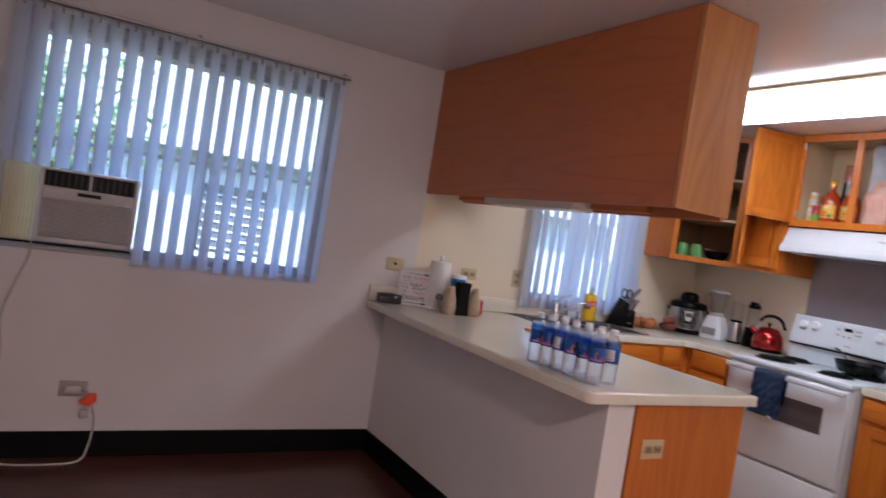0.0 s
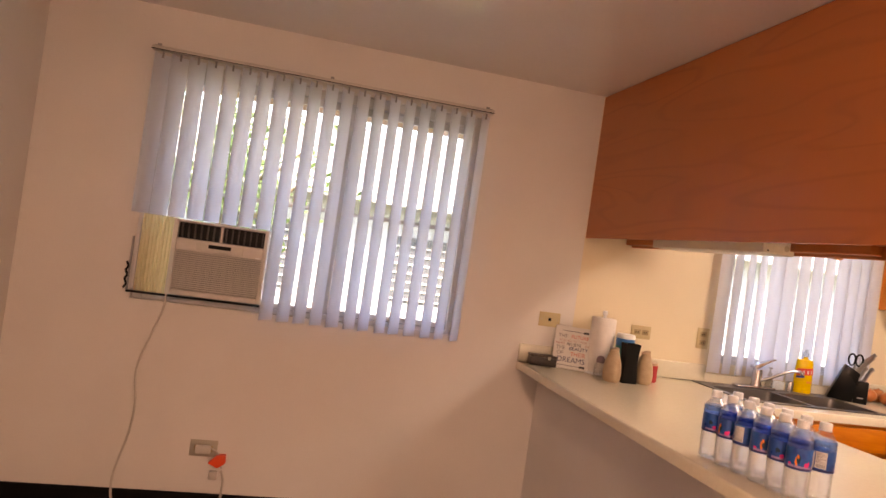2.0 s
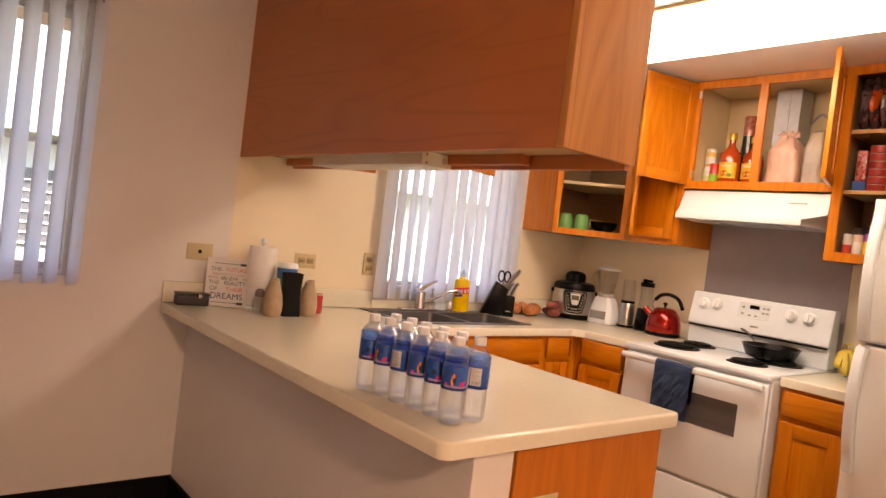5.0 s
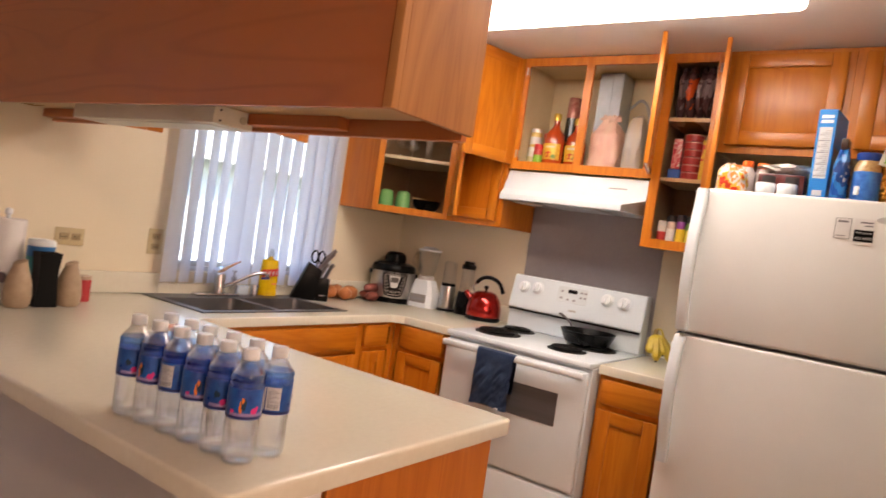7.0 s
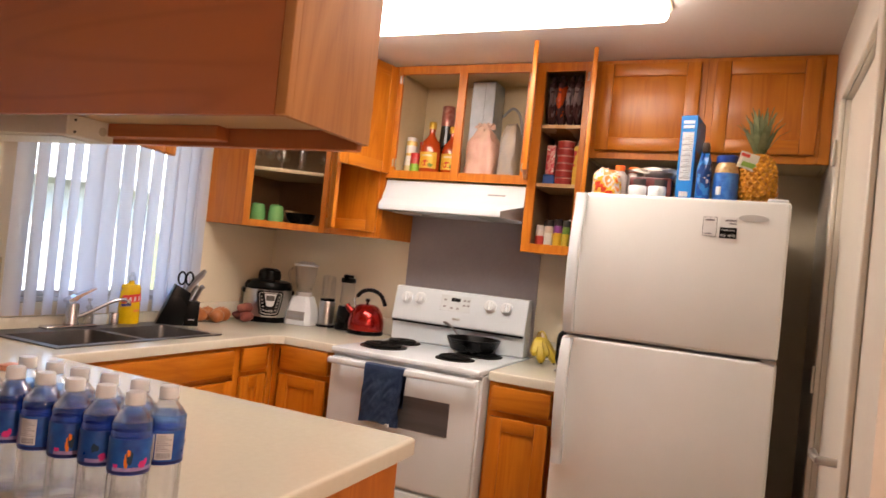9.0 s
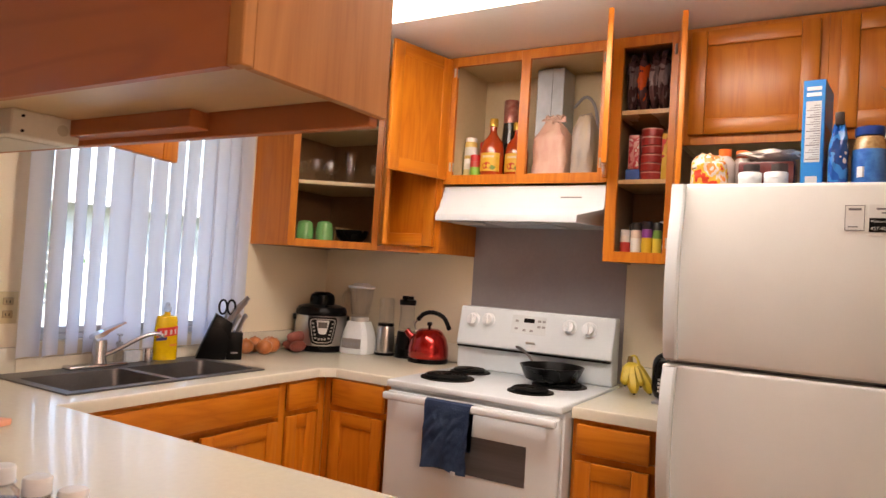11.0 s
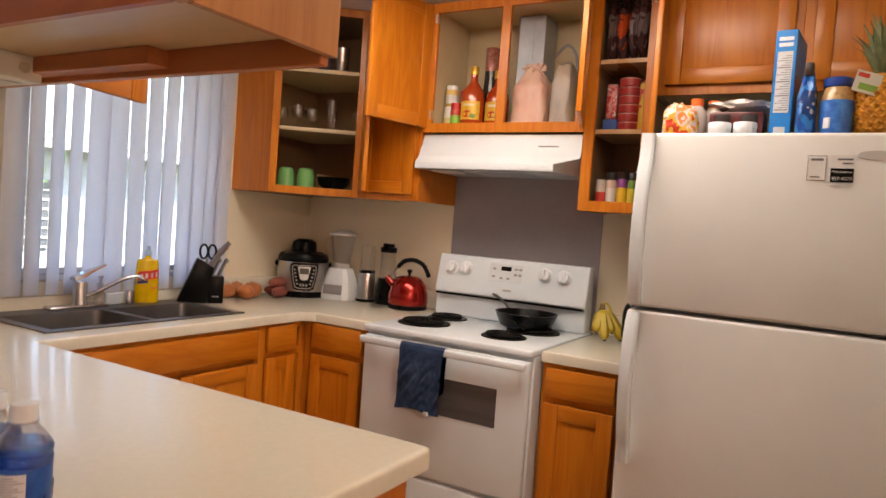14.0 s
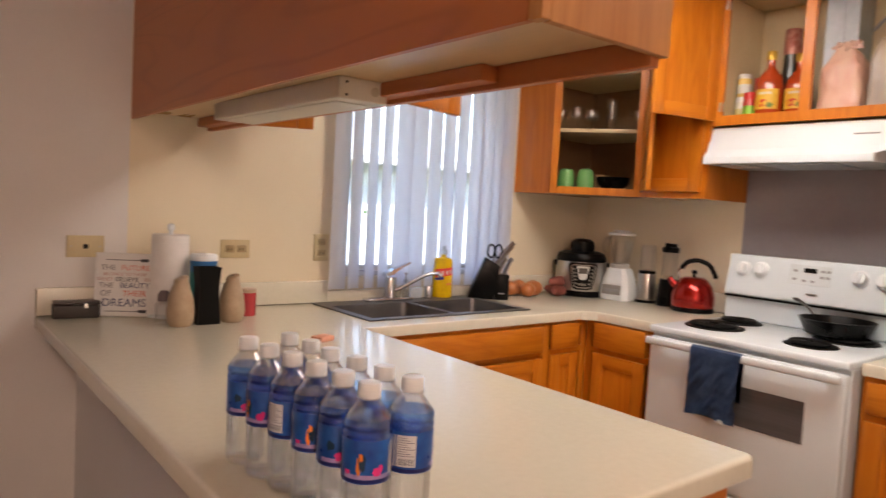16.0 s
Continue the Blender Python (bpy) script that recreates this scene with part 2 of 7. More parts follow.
END_PANEL = wood("oak_end_panel", (0.40, 0.158, 0.040), (0.48, 0.205, 0.056), (0.55, 0.25, 0.075), 2, rough=0.42, coat=0.1, rings=5.0)
SIDE_OAK = wood("oak_side_panel", (0.41, 0.10, 0.005), (0.47, 0.13, 0.008), (0.53, 0.16, 0.013), 2, rough=0.5, coat=0.06)
UNDER = mottled("maple_underside", (0.55, 0.36, 0.17), (0.63, 0.43, 0.22), 0.28, scale=3, fine=60, bump=0.05, stretch=(1, 0.15, 1))
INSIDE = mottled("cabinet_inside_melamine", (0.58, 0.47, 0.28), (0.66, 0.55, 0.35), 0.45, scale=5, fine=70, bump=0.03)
# Darker copy of INSIDE: the shade inside deep cabinets is put into the colour.
INSIDE_SHADED = mottled("shaded_cabinet_inside", (0.27, 0.17, 0.09), (0.35, 0.23, 0.13), 0.5, scale=5, fine=70, bump=0.03)
LAMINATE = mottled("cream_speckled_laminate", (0.66, 0.625, 0.51), (0.69, 0.655, 0.54), 0.24, scale=60, fine=420, bump=0.006, coat=0.3, spread=0.008)
ENAMEL = mottled("white_appliance_enamel", (0.65, 0.715, 0.755), (0.71, 0.775, 0.815), 0.22, scale=3, fine=200, bump=0.06)
FRIDGE_SKIN = mottled("white_pebbled_steel", (0.76, 0.77, 0.755), (0.82, 0.83, 0.815), 0.32, scale=3, fine=380, bump=0.25)
GREY_PLASTIC = plain("grey_plastic", (0.30, 0.30, 0.31), 0.5)
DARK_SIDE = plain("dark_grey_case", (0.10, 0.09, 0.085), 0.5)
BLACK = deep("black_plastic", (0.004, 0.004, 0.0042), 0.28)
BLACK_MATT = deep("black_matt_coating", (0.006, 0.0058, 0.0055), 0.5)
STEEL = mottled("brushed_steel", (0.42, 0.40, 0.38), (0.55, 0.53, 0.50), 0.3, 1.0, scale=5, fine=200, bump=0.05, stretch=(0.1, 1, 1))
CHROME = plain("chrome", (0.62, 0.62, 0.63), 0.24, 1.0, bump=0.0)
GALV = mottled("galvanised_duct", (0.38, 0.43, 0.47), (0.50, 0.55, 0.60), 0.45, 0.5, scale=12, fine=40, bump=0.04)
WHITE_PLASTIC = plain("white_plastic", (0.76, 0.80, 0.83), 0.35)
IVORY_PLASTIC = plain("ivory_plastic", (0.56, 0.46, 0.27), 0.4)
SLAT = slat_vinyl("white_vinyl_slat", (0.82, 0.81, 0.81), 0.68, (0.83, 0.86, 0.95))
FRAME_ALU = plain("white_window_frame", (0.6, 0.6, 0.62), 0.4)
PANE = thin_clear("window_glass", (0.95, 0.97, 0.97), 0.08)
LENS = glow("light_lens", (1.0, 0.90, 0.82), 1.8)
# Glow of an unseen lamp, added as warm light for the dining walls.
ADDED_LAMP = glow("added_lamp_glow", (1.0, 0.70, 0.54), 34.0)
GLASS = thin_clear("clear_glassware", (0.99, 0.992, 0.99), 0.09)
PET = thin_clear("clear_bottle_plastic", (0.99, 0.993, 0.995), 0.22)
FLOOR_WOOD = wood("dark_red_wood_floor", (0.035, 0.012, 0.008), (0.06, 0.02, 0.012), (0.085, 0.03, 0.018), 0, rough=0.3, coat=0.2)
LINO = mottled("tan_sheet_floor", (0.26, 0.19, 0.12), (0.34, 0.26, 0.17), 0.4, scale=8, fine=60)


# ---- mesh helpers ----
def box(bm, x0, x1, y0, y1, z0, z1, bev=0.0, seg=1):
    vs = [bm.verts.new((x, y, z)) for z in (z0, z1) for x, y in ((x0, y0), (x1, y0), (x1, y1), (x0, y1))]
    fs = [bm.faces.new([vs[i] for i in f]) for f in ((3, 2, 1, 0), (4, 5, 6, 7), (0, 1, 5, 4), (1, 2, 6, 5), (2, 3, 7, 6), (3, 0, 4, 7))]
    if bev:
        es = {e for f in fs for e in f.edges}
        bmesh.ops.bevel(bm, geom=list(es), offset=bev, segments=seg, affect="EDGES", profile=0.5)
    return bm


def prism(bm, pts, z0, z1, bev=0.0, seg=1):
    """An upright prism over a plan outline, given anticlockwise."""
    lo = [bm.verts.new((x, y, z0)) for x, y in pts]
    hi = [bm.verts.new((x, y, z1)) for x, y in pts]
    n = len(pts)
    fs = [bm.faces.new(lo[::-1]), bm.faces.new(hi)] + [bm.faces.new((lo[i], lo[(i + 1) % n], hi[(i + 1) % n], hi[i])) for i in range(n)]
    if bev:
        bmesh.ops.bevel(bm, geom=list({e for f in fs for e in f.edges}), offset=bev, segments=seg, affect="EDGES", profile=0.5)
    return bm


def slab_side(bm, pts, x0, x1, bev=0.0, seg=1):
    """A prism along x over an outline in y and z."""
    a = [bm.verts.new((x0, y, z)) for y, z in pts]
    b = [bm.verts.new((x1, y, z)) for y, z in pts]
    n = len(pts)
    fs = [bm.faces.new(a[::-1]), bm.faces.new(b)] + [bm.faces.new((a[i], a[(i + 1) % n], b[(i + 1) % n], b[i])) for i in range(n)]
    bmesh.ops.recalc_face_normals(bm, faces=fs)
    if bev:
        bmesh.ops.bevel(bm, geom=list({e for f in fs for e in f.edges}), offset=bev, segments=seg, affect="EDGES", profile=0.5)
    return bm


def lathe(bm, prof, n=24, cx=0.0, cy=0.0, sx=1.0, sy=1.0):
    """A turned shape from (radius, height) pairs."""
    rings = []
    for r, z in prof:
        if r < 1e-5:
            rings.append([bm.verts.new((cx, cy, z))])
        else:
            rings.append([bm.verts.new((cx + sx * r * math.cos(2 * math.pi * i / n), cy + sy * r * math.sin(2 * math.pi * i / n), z)) for i in range(n)])
    fs = []
    for a, b in zip(rings, rings[1:]):
        for i in range(n):
            q = [a[i % len(a)], a[(i + 1) % len(a)], b[(i + 1) % len(b)], b[i % len(b)]]
            q = list(dict.fromkeys(q))
            if len(q) > 2:
                fs.append(bm.faces.new(q))
    for ring, flip in ((rings[0], True), (rings[-1], False)):
        if len(ring) > 1:
            fs.append(bm.faces.new(ring[::-1] if flip else ring))
    return bm


def tube(bm, pts, r, n=8):
    """A round bar along a line of points."""
    pts = [Vector(p) for p in pts]
    rings = []
    side = None
    for i, p in enumerate(pts):
        d = (pts[min(i + 1, len(pts) - 1)] - pts[max(i - 1, 0)]).normalized()
        if side is None:
            side = d.orthogonal().normalized()
        side = (side - d * side.dot(d)).normalized()
        up = d.cross(side)
        rr = r[i] if isinstance(r, (list, tuple)) else r
        rings.append([bm.verts.new(p + rr * (math.cos(2 * math.pi * k / n) * side + math.sin(2 * math.pi * k / n) * up)) for k in range(n)])
    for a, b in zip(rings, rings[1:]):
        for k in range(n):
            bm.faces.new((a[k], a[(k + 1) % n], b[(k + 1) % n], b[k]))
    bm.faces.new(rings[0][::-1])
    bm.faces.new(rings[-1])
    return bm


def smooth_line(pts, n=8):
    """Catmull-Rom points through the given ones."""
    p = [Vector(q) for q in pts]
    p = [2 * p[0] - p[1]] + p + [2 * p[-1] - p[-2]]
    out = []
    for i in range(1, len(p) - 2):
        for k in range(n):
            u = k / n
            out.append(0.5 * ((2 * p[i]) + (p[i + 1] - p[i - 1]) * u + (2 * p[i - 1] - 5 * p[i] + 4 * p[i + 1] - p[i + 2]) * u * u + (3 * p[i] - p[i - 1] - 3 * p[i + 1] + p[i + 2]) * u ** 3))
    return out + [p[-2]]


def blob(bm, sx, sy, sz, cx=0.0, cy=0.0, cz=0.0, rough=0.08, freq=2.0, seed=0, level=2):
    made = bmesh.ops.create_icosphere(bm, subdivisions=level, radius=1.0)["verts"]
    for v in made:
        k = 1 + rough * noise.noise(v.co * freq + Vector((seed * 3.1, seed * 1.7, seed)))
        v.co = Vector((cx + v.co.x * sx * k, cy + v.co.y * sy * k, cz + v.co.z * sz * k))
    return bm


def finish(name, bm, material, soft=True):
    bmesh.ops.recalc_face_normals(bm, faces=bm.faces[:])
    me = bpy.data.meshes.new(name)
    bm.to_mesh(me)
    bm.free()
    me.materials.append(material)
    if soft:
        me.polygons.foreach_set("use_smooth", [True] * len(me.polygons))
        me.set_sharp_from_angle(angle=radians(38))
    return me


def part(name, bm, material, parent, label="", m=None):
    ob = new(name, finish(name, bm, material))
    ob.parent = parent
    if m is not None:
        ob.matrix_basis = m
    return tagged(ob, label)


def thing(name, m, label, category, group="", kind=""):
    ob = new(name)
    ob.empty_display_size = 0.1
    ob.matrix_basis = m
    return tagged(ob, label, category, group, kind)


def solid(name, bm, material, label, category, m=None, group="", kind=""):
    ob = new(name, finish(name, bm, material))
    if m is not None:
        ob.matrix_basis = m
    return tagged(ob, label, category, group, kind)


def structure(name, bm, material, label, category):
    return solid(name, bm, material, label, category, kind="structure")


def lettering(text, size, material, parent, m, align="CENTER", squeeze=1.0, name="lettering"):
    cu = bpy.data.curves.new(name, "FONT")
    cu.body, cu.size, cu.align_x, cu.extrude = text, size, align, 0.0003
    tmp = bpy.data.objects.new("tmp", cu)
    scene.collection.objects.link(tmp)
    bpy.context.view_layer.update()
    me = bpy.data.meshes.new_from_object(tmp.evaluated_get(bpy.context.evaluated_depsgraph_get()))
    bpy.data.objects.remove(tmp)
    bpy.data.curves.remove(cu)
    for v in me.vertices:
        v.co.x *= squeeze
    me.materials.clear()
    me.materials.append(material)
    ob = new(name, me)
    ob.parent = parent
    ob.matrix_basis = m
    return ob


# ---- the plan, in metres ----
CEIL = 2.355
X_LEFT, X_STOVE, Y_SOUTH = -2.53, 2.648, -2.97
COUNTER = 0.915


def wall_y(name, x0, x1, y0, y1, z0, z1, holes, material, label):
    """A wall along x, with rectangular holes (x0, x1, z0, z1)."""
    bm = bmesh.new()
    xs = sorted({x0, x1, *[h[0] for h in holes], *[h[1] for h in holes]})
    for a, b in zip(xs, xs[1:]):
        cuts = sorted((h[2], h[3]) for h in holes if h[0] <= a + 1e-6 and h[1] >= b - 1e-6)
        z = z0
        for c0, c1 in cuts:
            if c0 > z:
                box(bm, a, b, y0, y1, z, c0)
            z = c1
        if z < z1:
            box(bm, a, b, y0, y1, z, z1)
    bmesh.ops.remove_doubles(bm, verts=bm.verts[:], dist=1e-5)
    return structure(name, bm, material, label, "wall")


# window openings
DW = (-2.03, -0.475, 1.005, 2.12)
KW = (1.02, 1.97, 1.02, 2.06)
SPLIT = 0.152
wall_y("wall_north_dining", X_LEFT - 0.12, SPLIT, 0.0, 0.13, 0, CEIL, [DW], WALL_WHITE, "white painted dining wall with a wide window opening")
wall_y("wall_north_kitchen", SPLIT, X_STOVE + 0.12, 0.0, 0.13, 0, CEIL, [KW], WALL_CREAM, "cream painted kitchen wall with a window over the sink")
structure("wall_west", box(bmesh.new(), X_LEFT - 0.12, X_LEFT, -6.0, 0.0, 0, CEIL), WALL_WHITE, "white painted side wall of the dining room", "wall")
structure("wall_east", box(bmesh.new(), X_STOVE, X_STOVE + 0.12, -6.0, 0.0, 0, CEIL), WALL_CREAM, "cream painted wall behind the stove", "wall")
DOOR = (1.10, 1.86, 0.0, 2.06)
wall_y("wall_south_kitchen", 0.75, X_STOVE, Y_SOUTH - 0.12, Y_SOUTH, 0, CEIL, [DOOR], TRIM, "ivory painted wall with a door beside the refrigerator")
structure("wall_hall", box(bmesh.new(), 0.75, 0.87, -6.0, Y_SOUTH - 0.12, 0, CEIL), WALL_WHITE, "plain white hall wall", "wall")
structure("wall_south", box(bmesh.new(), X_LEFT - 0.12, X_STOVE + 0.12, -6.12, -6.0, 0, CEIL), WALL_WHITE, "plain white wall closing the room", "wall")
structure("wall_closet", box(bmesh.new(), 0.87, X_STOVE, -3.75, -3.65, 0, CEIL), WALL_WHITE, "plain white closet back wall", "wall")
structure("ceiling", box(bmesh.new(), X_LEFT - 0.12, X_STOVE + 0.12, -6.12, 0.13, CEIL, CEIL + 0.12), CEILING, "off-white semi-gloss painted ceiling", "ceiling")
structure("floor", box(bmesh.new(), X_LEFT - 0.12, 0.12, -6.12, 0.13, -0.1, 0.0), FLOOR_WOOD, "dark reddish-brown wooden dining floor", "floor")
structure("floor_kitchen", box(bmesh.new(), 0.12, X_STOVE + 0.12, -6.12, 0.13, -0.1, 0.0), LINO, "tan sheet flooring in the kitchen", "floor")

bm = bmesh.new()
box(bm, X_LEFT, 0.0, -0.014, -0.001, 0.001, 0.13, 0.003)
box(bm, X_LEFT + 0.001, X_LEFT + 0.014, -5.99, -0.015, 0.001, 0.13, 0.003)
box(bm, -0.014, -0.001, -1.955, -0.015, 0.001, 0.13, 0.003)
structure("baseboard", bm, BASE_BLACK, "black vinyl baseboard round the dining room", "baseboard")

# ---- windows and blinds ----
def window(name, hole, mid, label, rail=True):
    x0, x1, z0, z1 = hole
    top = thing(name, pose((x0 + x1) / 2, 0.07, z0), label, "window", kind="structure")
    w, h = (x1 - x0) / 2, z1 - z0
    bm = bmesh.new()
    for a, b, c, d in ((-w, -w + 0.045, 0, h), (w - 0.045, w, 0, h), (-w + 0.045, w - 0.045, 0, 0.022), (-w + 0.045, w - 0.045, h - 0.045, h)):
        box(bm, a, b, -0.03, 0.05, c, d, 0.003)
    part("window_frame", bm, FRAME_ALU, top)
    for sgn in (-1, 1):
        a, b = (-w + 0.045, mid) if sgn < 0 else (mid, w - 0.045)
        bm = bmesh.new()
        y = 0.0 if sgn < 0 else 0.022
        bars = [(a, a + 0.028, 0.022, h - 0.045), (b - 0.028, b, 0.022, h - 0.045), (a + 0.028, b - 0.028, 0.022, 0.045), (a + 0.028, b - 0.028, h - 0.08, h - 0.045)]
        if rail:
            bars.append((a + 0.028, b - 0.028, h * 0.47, h * 0.47 + 0.018))
        for c in bars:
            box(bm, c[0], c[1], y, y + 0.02, c[2], c[3], 0.002)
        part("sash", bm, FRAME_ALU, top)
        g = part("pane", box(bmesh.new(), a + 0.0285, b - 0.0285, y + 0.008, y + 0.012, 0.0455, h - 0.081), PANE, top)
        g.visible_shadow = False
    return top


window("window_1", DW, 0.10, "white aluminium sliding window with clear panes")
window("window_2", KW, 0.0, "white aluminium sliding window over the sink", rail=False)


def slat_mesh(name, h, width=0.089):
    """One curved vinyl vane hanging from its top."""
    bm = bmesh.new()
    n = 6
    rows = []
    for z in (0.0, -h):
        rows.append([[bm.verts.new((width * (i / n - 0.5), 0.015 * (1 - (2 * i / n - 1) ** 2) + o, z)) for i in range(n + 1)] for o in (0.0, 0.0012)])
    for i in range(n):
        bm.faces.new((rows[0][0][i], rows[0][0][i + 1], rows[1][0][i + 1], rows[1][0][i]))
        bm.faces.new((rows[0][1][i], rows[1][1][i], rows[1][1][i + 1], rows[0][1][i + 1]))
    for k in (0, 1):
        for i in range(n):
            bm.faces.new((rows[k][0][i], rows[k][0][i + 1], rows[k][1][i + 1], rows[k][1][i]))
    for i in (0, n):
        bm.faces.new((rows[0][0][i], rows[0][1][i], rows[1][1][i], rows[1][0][i]))
    return finish(name, bm, SLAT)


def blind(x0, x1, y, ztop, spans, label):
    """A vertical blind: head rail, carriers and one vane for each (x, length, turn)."""
    top = thing("vertical_blind", pose((x0 + x1) / 2, y, ztop), label, "blind")
    c = (x0 + x1) / 2
    bm = box(bmesh.new(), x0 - c, x1 - c, -0.016, 0.016, 0.0, 0.018, 0.003)
    part("head_rail", bm, plain("rail_metal", (0.55, 0.53, 0.5), 0.35), top, "slim off-white aluminium head rail")
    bm = box(bmesh.new(), x0 - c, x1 - c, -0.0165, -0.0162, 0.0, 0.004)
    part("track", bm, BLACK, top, "dark slot under the rail")
    for xx in (x0 + 0.02, (x0 + x1) / 2, x1 - 0.02):
        bm = box(bmesh.new(), xx - c - 0.009, xx - c + 0.009, -0.012, 0.05, 0.0185, 0.0215, 0.0008)
        box(bm, xx - c - 0.009, xx - c + 0.009, 0.046, 0.05, 0.0218, 0.042, 0.0008)
        part("bracket", bm, GREY_PLASTIC, top, "small metal bracket")
    sh = {}
    stem = finish("carrier", box(bmesh.new(), -0.004, 0.004, -0.004, 0.004, -0.028, 0.0), GREY_PLASTIC)
    for x, ln, turn in spans:
        key = round(ln, 2)
        if key not in sh:
            sh[key] = slat_mesh("slat", ln)
        s = new("slat", sh[key])
        s.parent = top
        s.matrix_basis = pose(x - c, random.uniform(-0.003, 0.003), -0.012, random.uniform(-0.3, 0.3), random.uniform(-0.4, 0.4), turn)
        k = new("carrier", stem)
        k.parent = top
        k.matrix_basis = pose(x - c, 0, -0.004)
    return top


spans = []
for k in range(21):
    x = -2.024 + 0.0767 * k
    spans.append((x, 0.722 + random.uniform(-0.004, 0.004) if x < -1.46 else 1.145, 46 + random.uniform(-4, 4)))
blind(-2.075, -0.455, -0.055, 2.138, spans, "white vinyl vertical blind, partly open, cut short above the air conditioner")
spans = []
for x, turn in ((0.982, 8), (1.056, 26), (1.139, 29), (1.216, 28), (1.305, -4), (1.385, -2), (1.475, 12), (1.56, 13), (1.645, 14), (1.73, 0), (1.805, 6), (1.885, 4), (1.95, 3)):
    spans.append((x, 1.13, turn + random.uniform(-2, 2)))
blind(0.975, 2.01, -0.05, 2.115, spans, "white vinyl vertical blind over the sink, nearly closed")

# outside: neighbouring house, yard
GRASS = mottled("dry_lawn", (0.10, 0.11, 0.04), (0.2, 0.19, 0.09), 0.9, scale=2, fine=40, bump=0.4)
STUCCO = mottled("pale_stucco", (0.36, 0.39, 0.44), (0.43, 0.46, 0.51), 0.85, scale=2, fine=80, bump=0.3)
EAVE = plain("pinkish_eave_boards", (0.55, 0.33, 0.29), 0.6)
bm = bmesh.new()
box(bm, -400, 400, 0.14, 900, -0.6, -0.5)
box(bm, -400, 400, -500, -6.3, -0.6, -0.5)
structure("ground", bm, GRASS, "dry lawn outside the windows", "ground")
house = thing("neighbour_house", pose(-1.0, 9.0, -0.5), "pale stucco neighbouring house with a pale shingled roof", "house")
part("wall", box(bmesh.new(), -9, 11, 0, 0.3, 0, 2.7), STUCCO, house)
part("roof", slab_side(bmesh.new(), [(-0.7, 2.6), (4.0, 4.4), (4.0, 4.55), (-0.7, 2.75)], -9.6, 11.6), plain("pale_shingles", (0.34, 0.34, 0.35), 0.9), house, "pale grey shingled roof")
for k, xx in enumerate((-1.6, 1.4, 6.0)):
    wdw = part("window", box(bmesh.new(), xx, xx + 1.3, -0.03, 0.0, 0.9, 2.1, 0.01), plain("dark_louvre_glass", (0.08, 0.09, 0.11), 0.2), house, "grey louvred window")
    bm = bmesh.new()
    for j in range(7):
        box(bm, xx + 0.02, xx + 1.28, -0.06, -0.031, 0.95 + j * 0.16, 0.98 + j * 0.16)
    part("louvre", bm, FRAME_ALU, wdw)
own_eave = box(bmesh.new(), -3.5, 3.5, 0.14, 0.95, 2.16, 2.26)
structure("trim_eave", own_eave, EAVE, "pinkish painted eave above the windows", "eave")


def tree(x, y, h, seed):
    rnd = random.Random(seed)
    top = thing("tree", pose(x, y, -0.5), "leafy green garden tree in front of the neighbouring house", "tree", "garden trees")
    bm = tube(bmesh.new(), [(0, 0, 0), (0.05, 0.02, h * 0.3), (-0.03, 0.04, h * 0.6), (0.02, 0, h * 0.85)], [0.11, 0.09, 0.06, 0.03])
    for _ in range(7):
        a, z = rnd.uniform(0, 6.28), rnd.uniform(0.35, 0.7) * h
        tube(bm, [(0, 0, z), (0.5 * math.cos(a), 0.5 * math.sin(a), z + 0.4), (0.9 * math.cos(a), 0.9 * math.sin(a), z + 0.8)], [0.04, 0.03, 0.015], 6)
    part("trunk", bm, plain("bark", (0.12, 0.09, 0.06), 0.9), top)
    vs, fs = [], []
    for _ in range(1500):
        a, u = rnd.uniform(0, 6.28), rnd.gauss(0, 0.45)
        r = abs(rnd.gauss(0, 0.6))
        c = Vector((r * math.cos(a) * 1.1, r * math.sin(a) * 1.1, h * 0.75 + u))
        d1 = Vector((rnd.gauss(0, 1), rnd.gauss(0, 1), rnd.gauss(0, 1))).normalized() * 0.06
        d2 = d1.orthogonal().normalized() * 0.03
        i = len(vs)
        vs += [c - d1, c + d2, c + d1, c - d2]
        fs.append((i, i + 1, i + 2, i + 3))
    me = bpy.data.meshes.new("crown")
    me.from_pydata(vs, [], fs)
    me.materials.append(LEAF)
    cr = new("crown", me)
    cr.parent = top


LEAF = slat_vinyl("green_leaf", (0.12, 0.2, 0.07), 0.4, (0.11, 0.2, 0.06))
tree(-2.2, 5.6, 3.4, 3)
tree(2.9, 6.2, 3.0, 5)


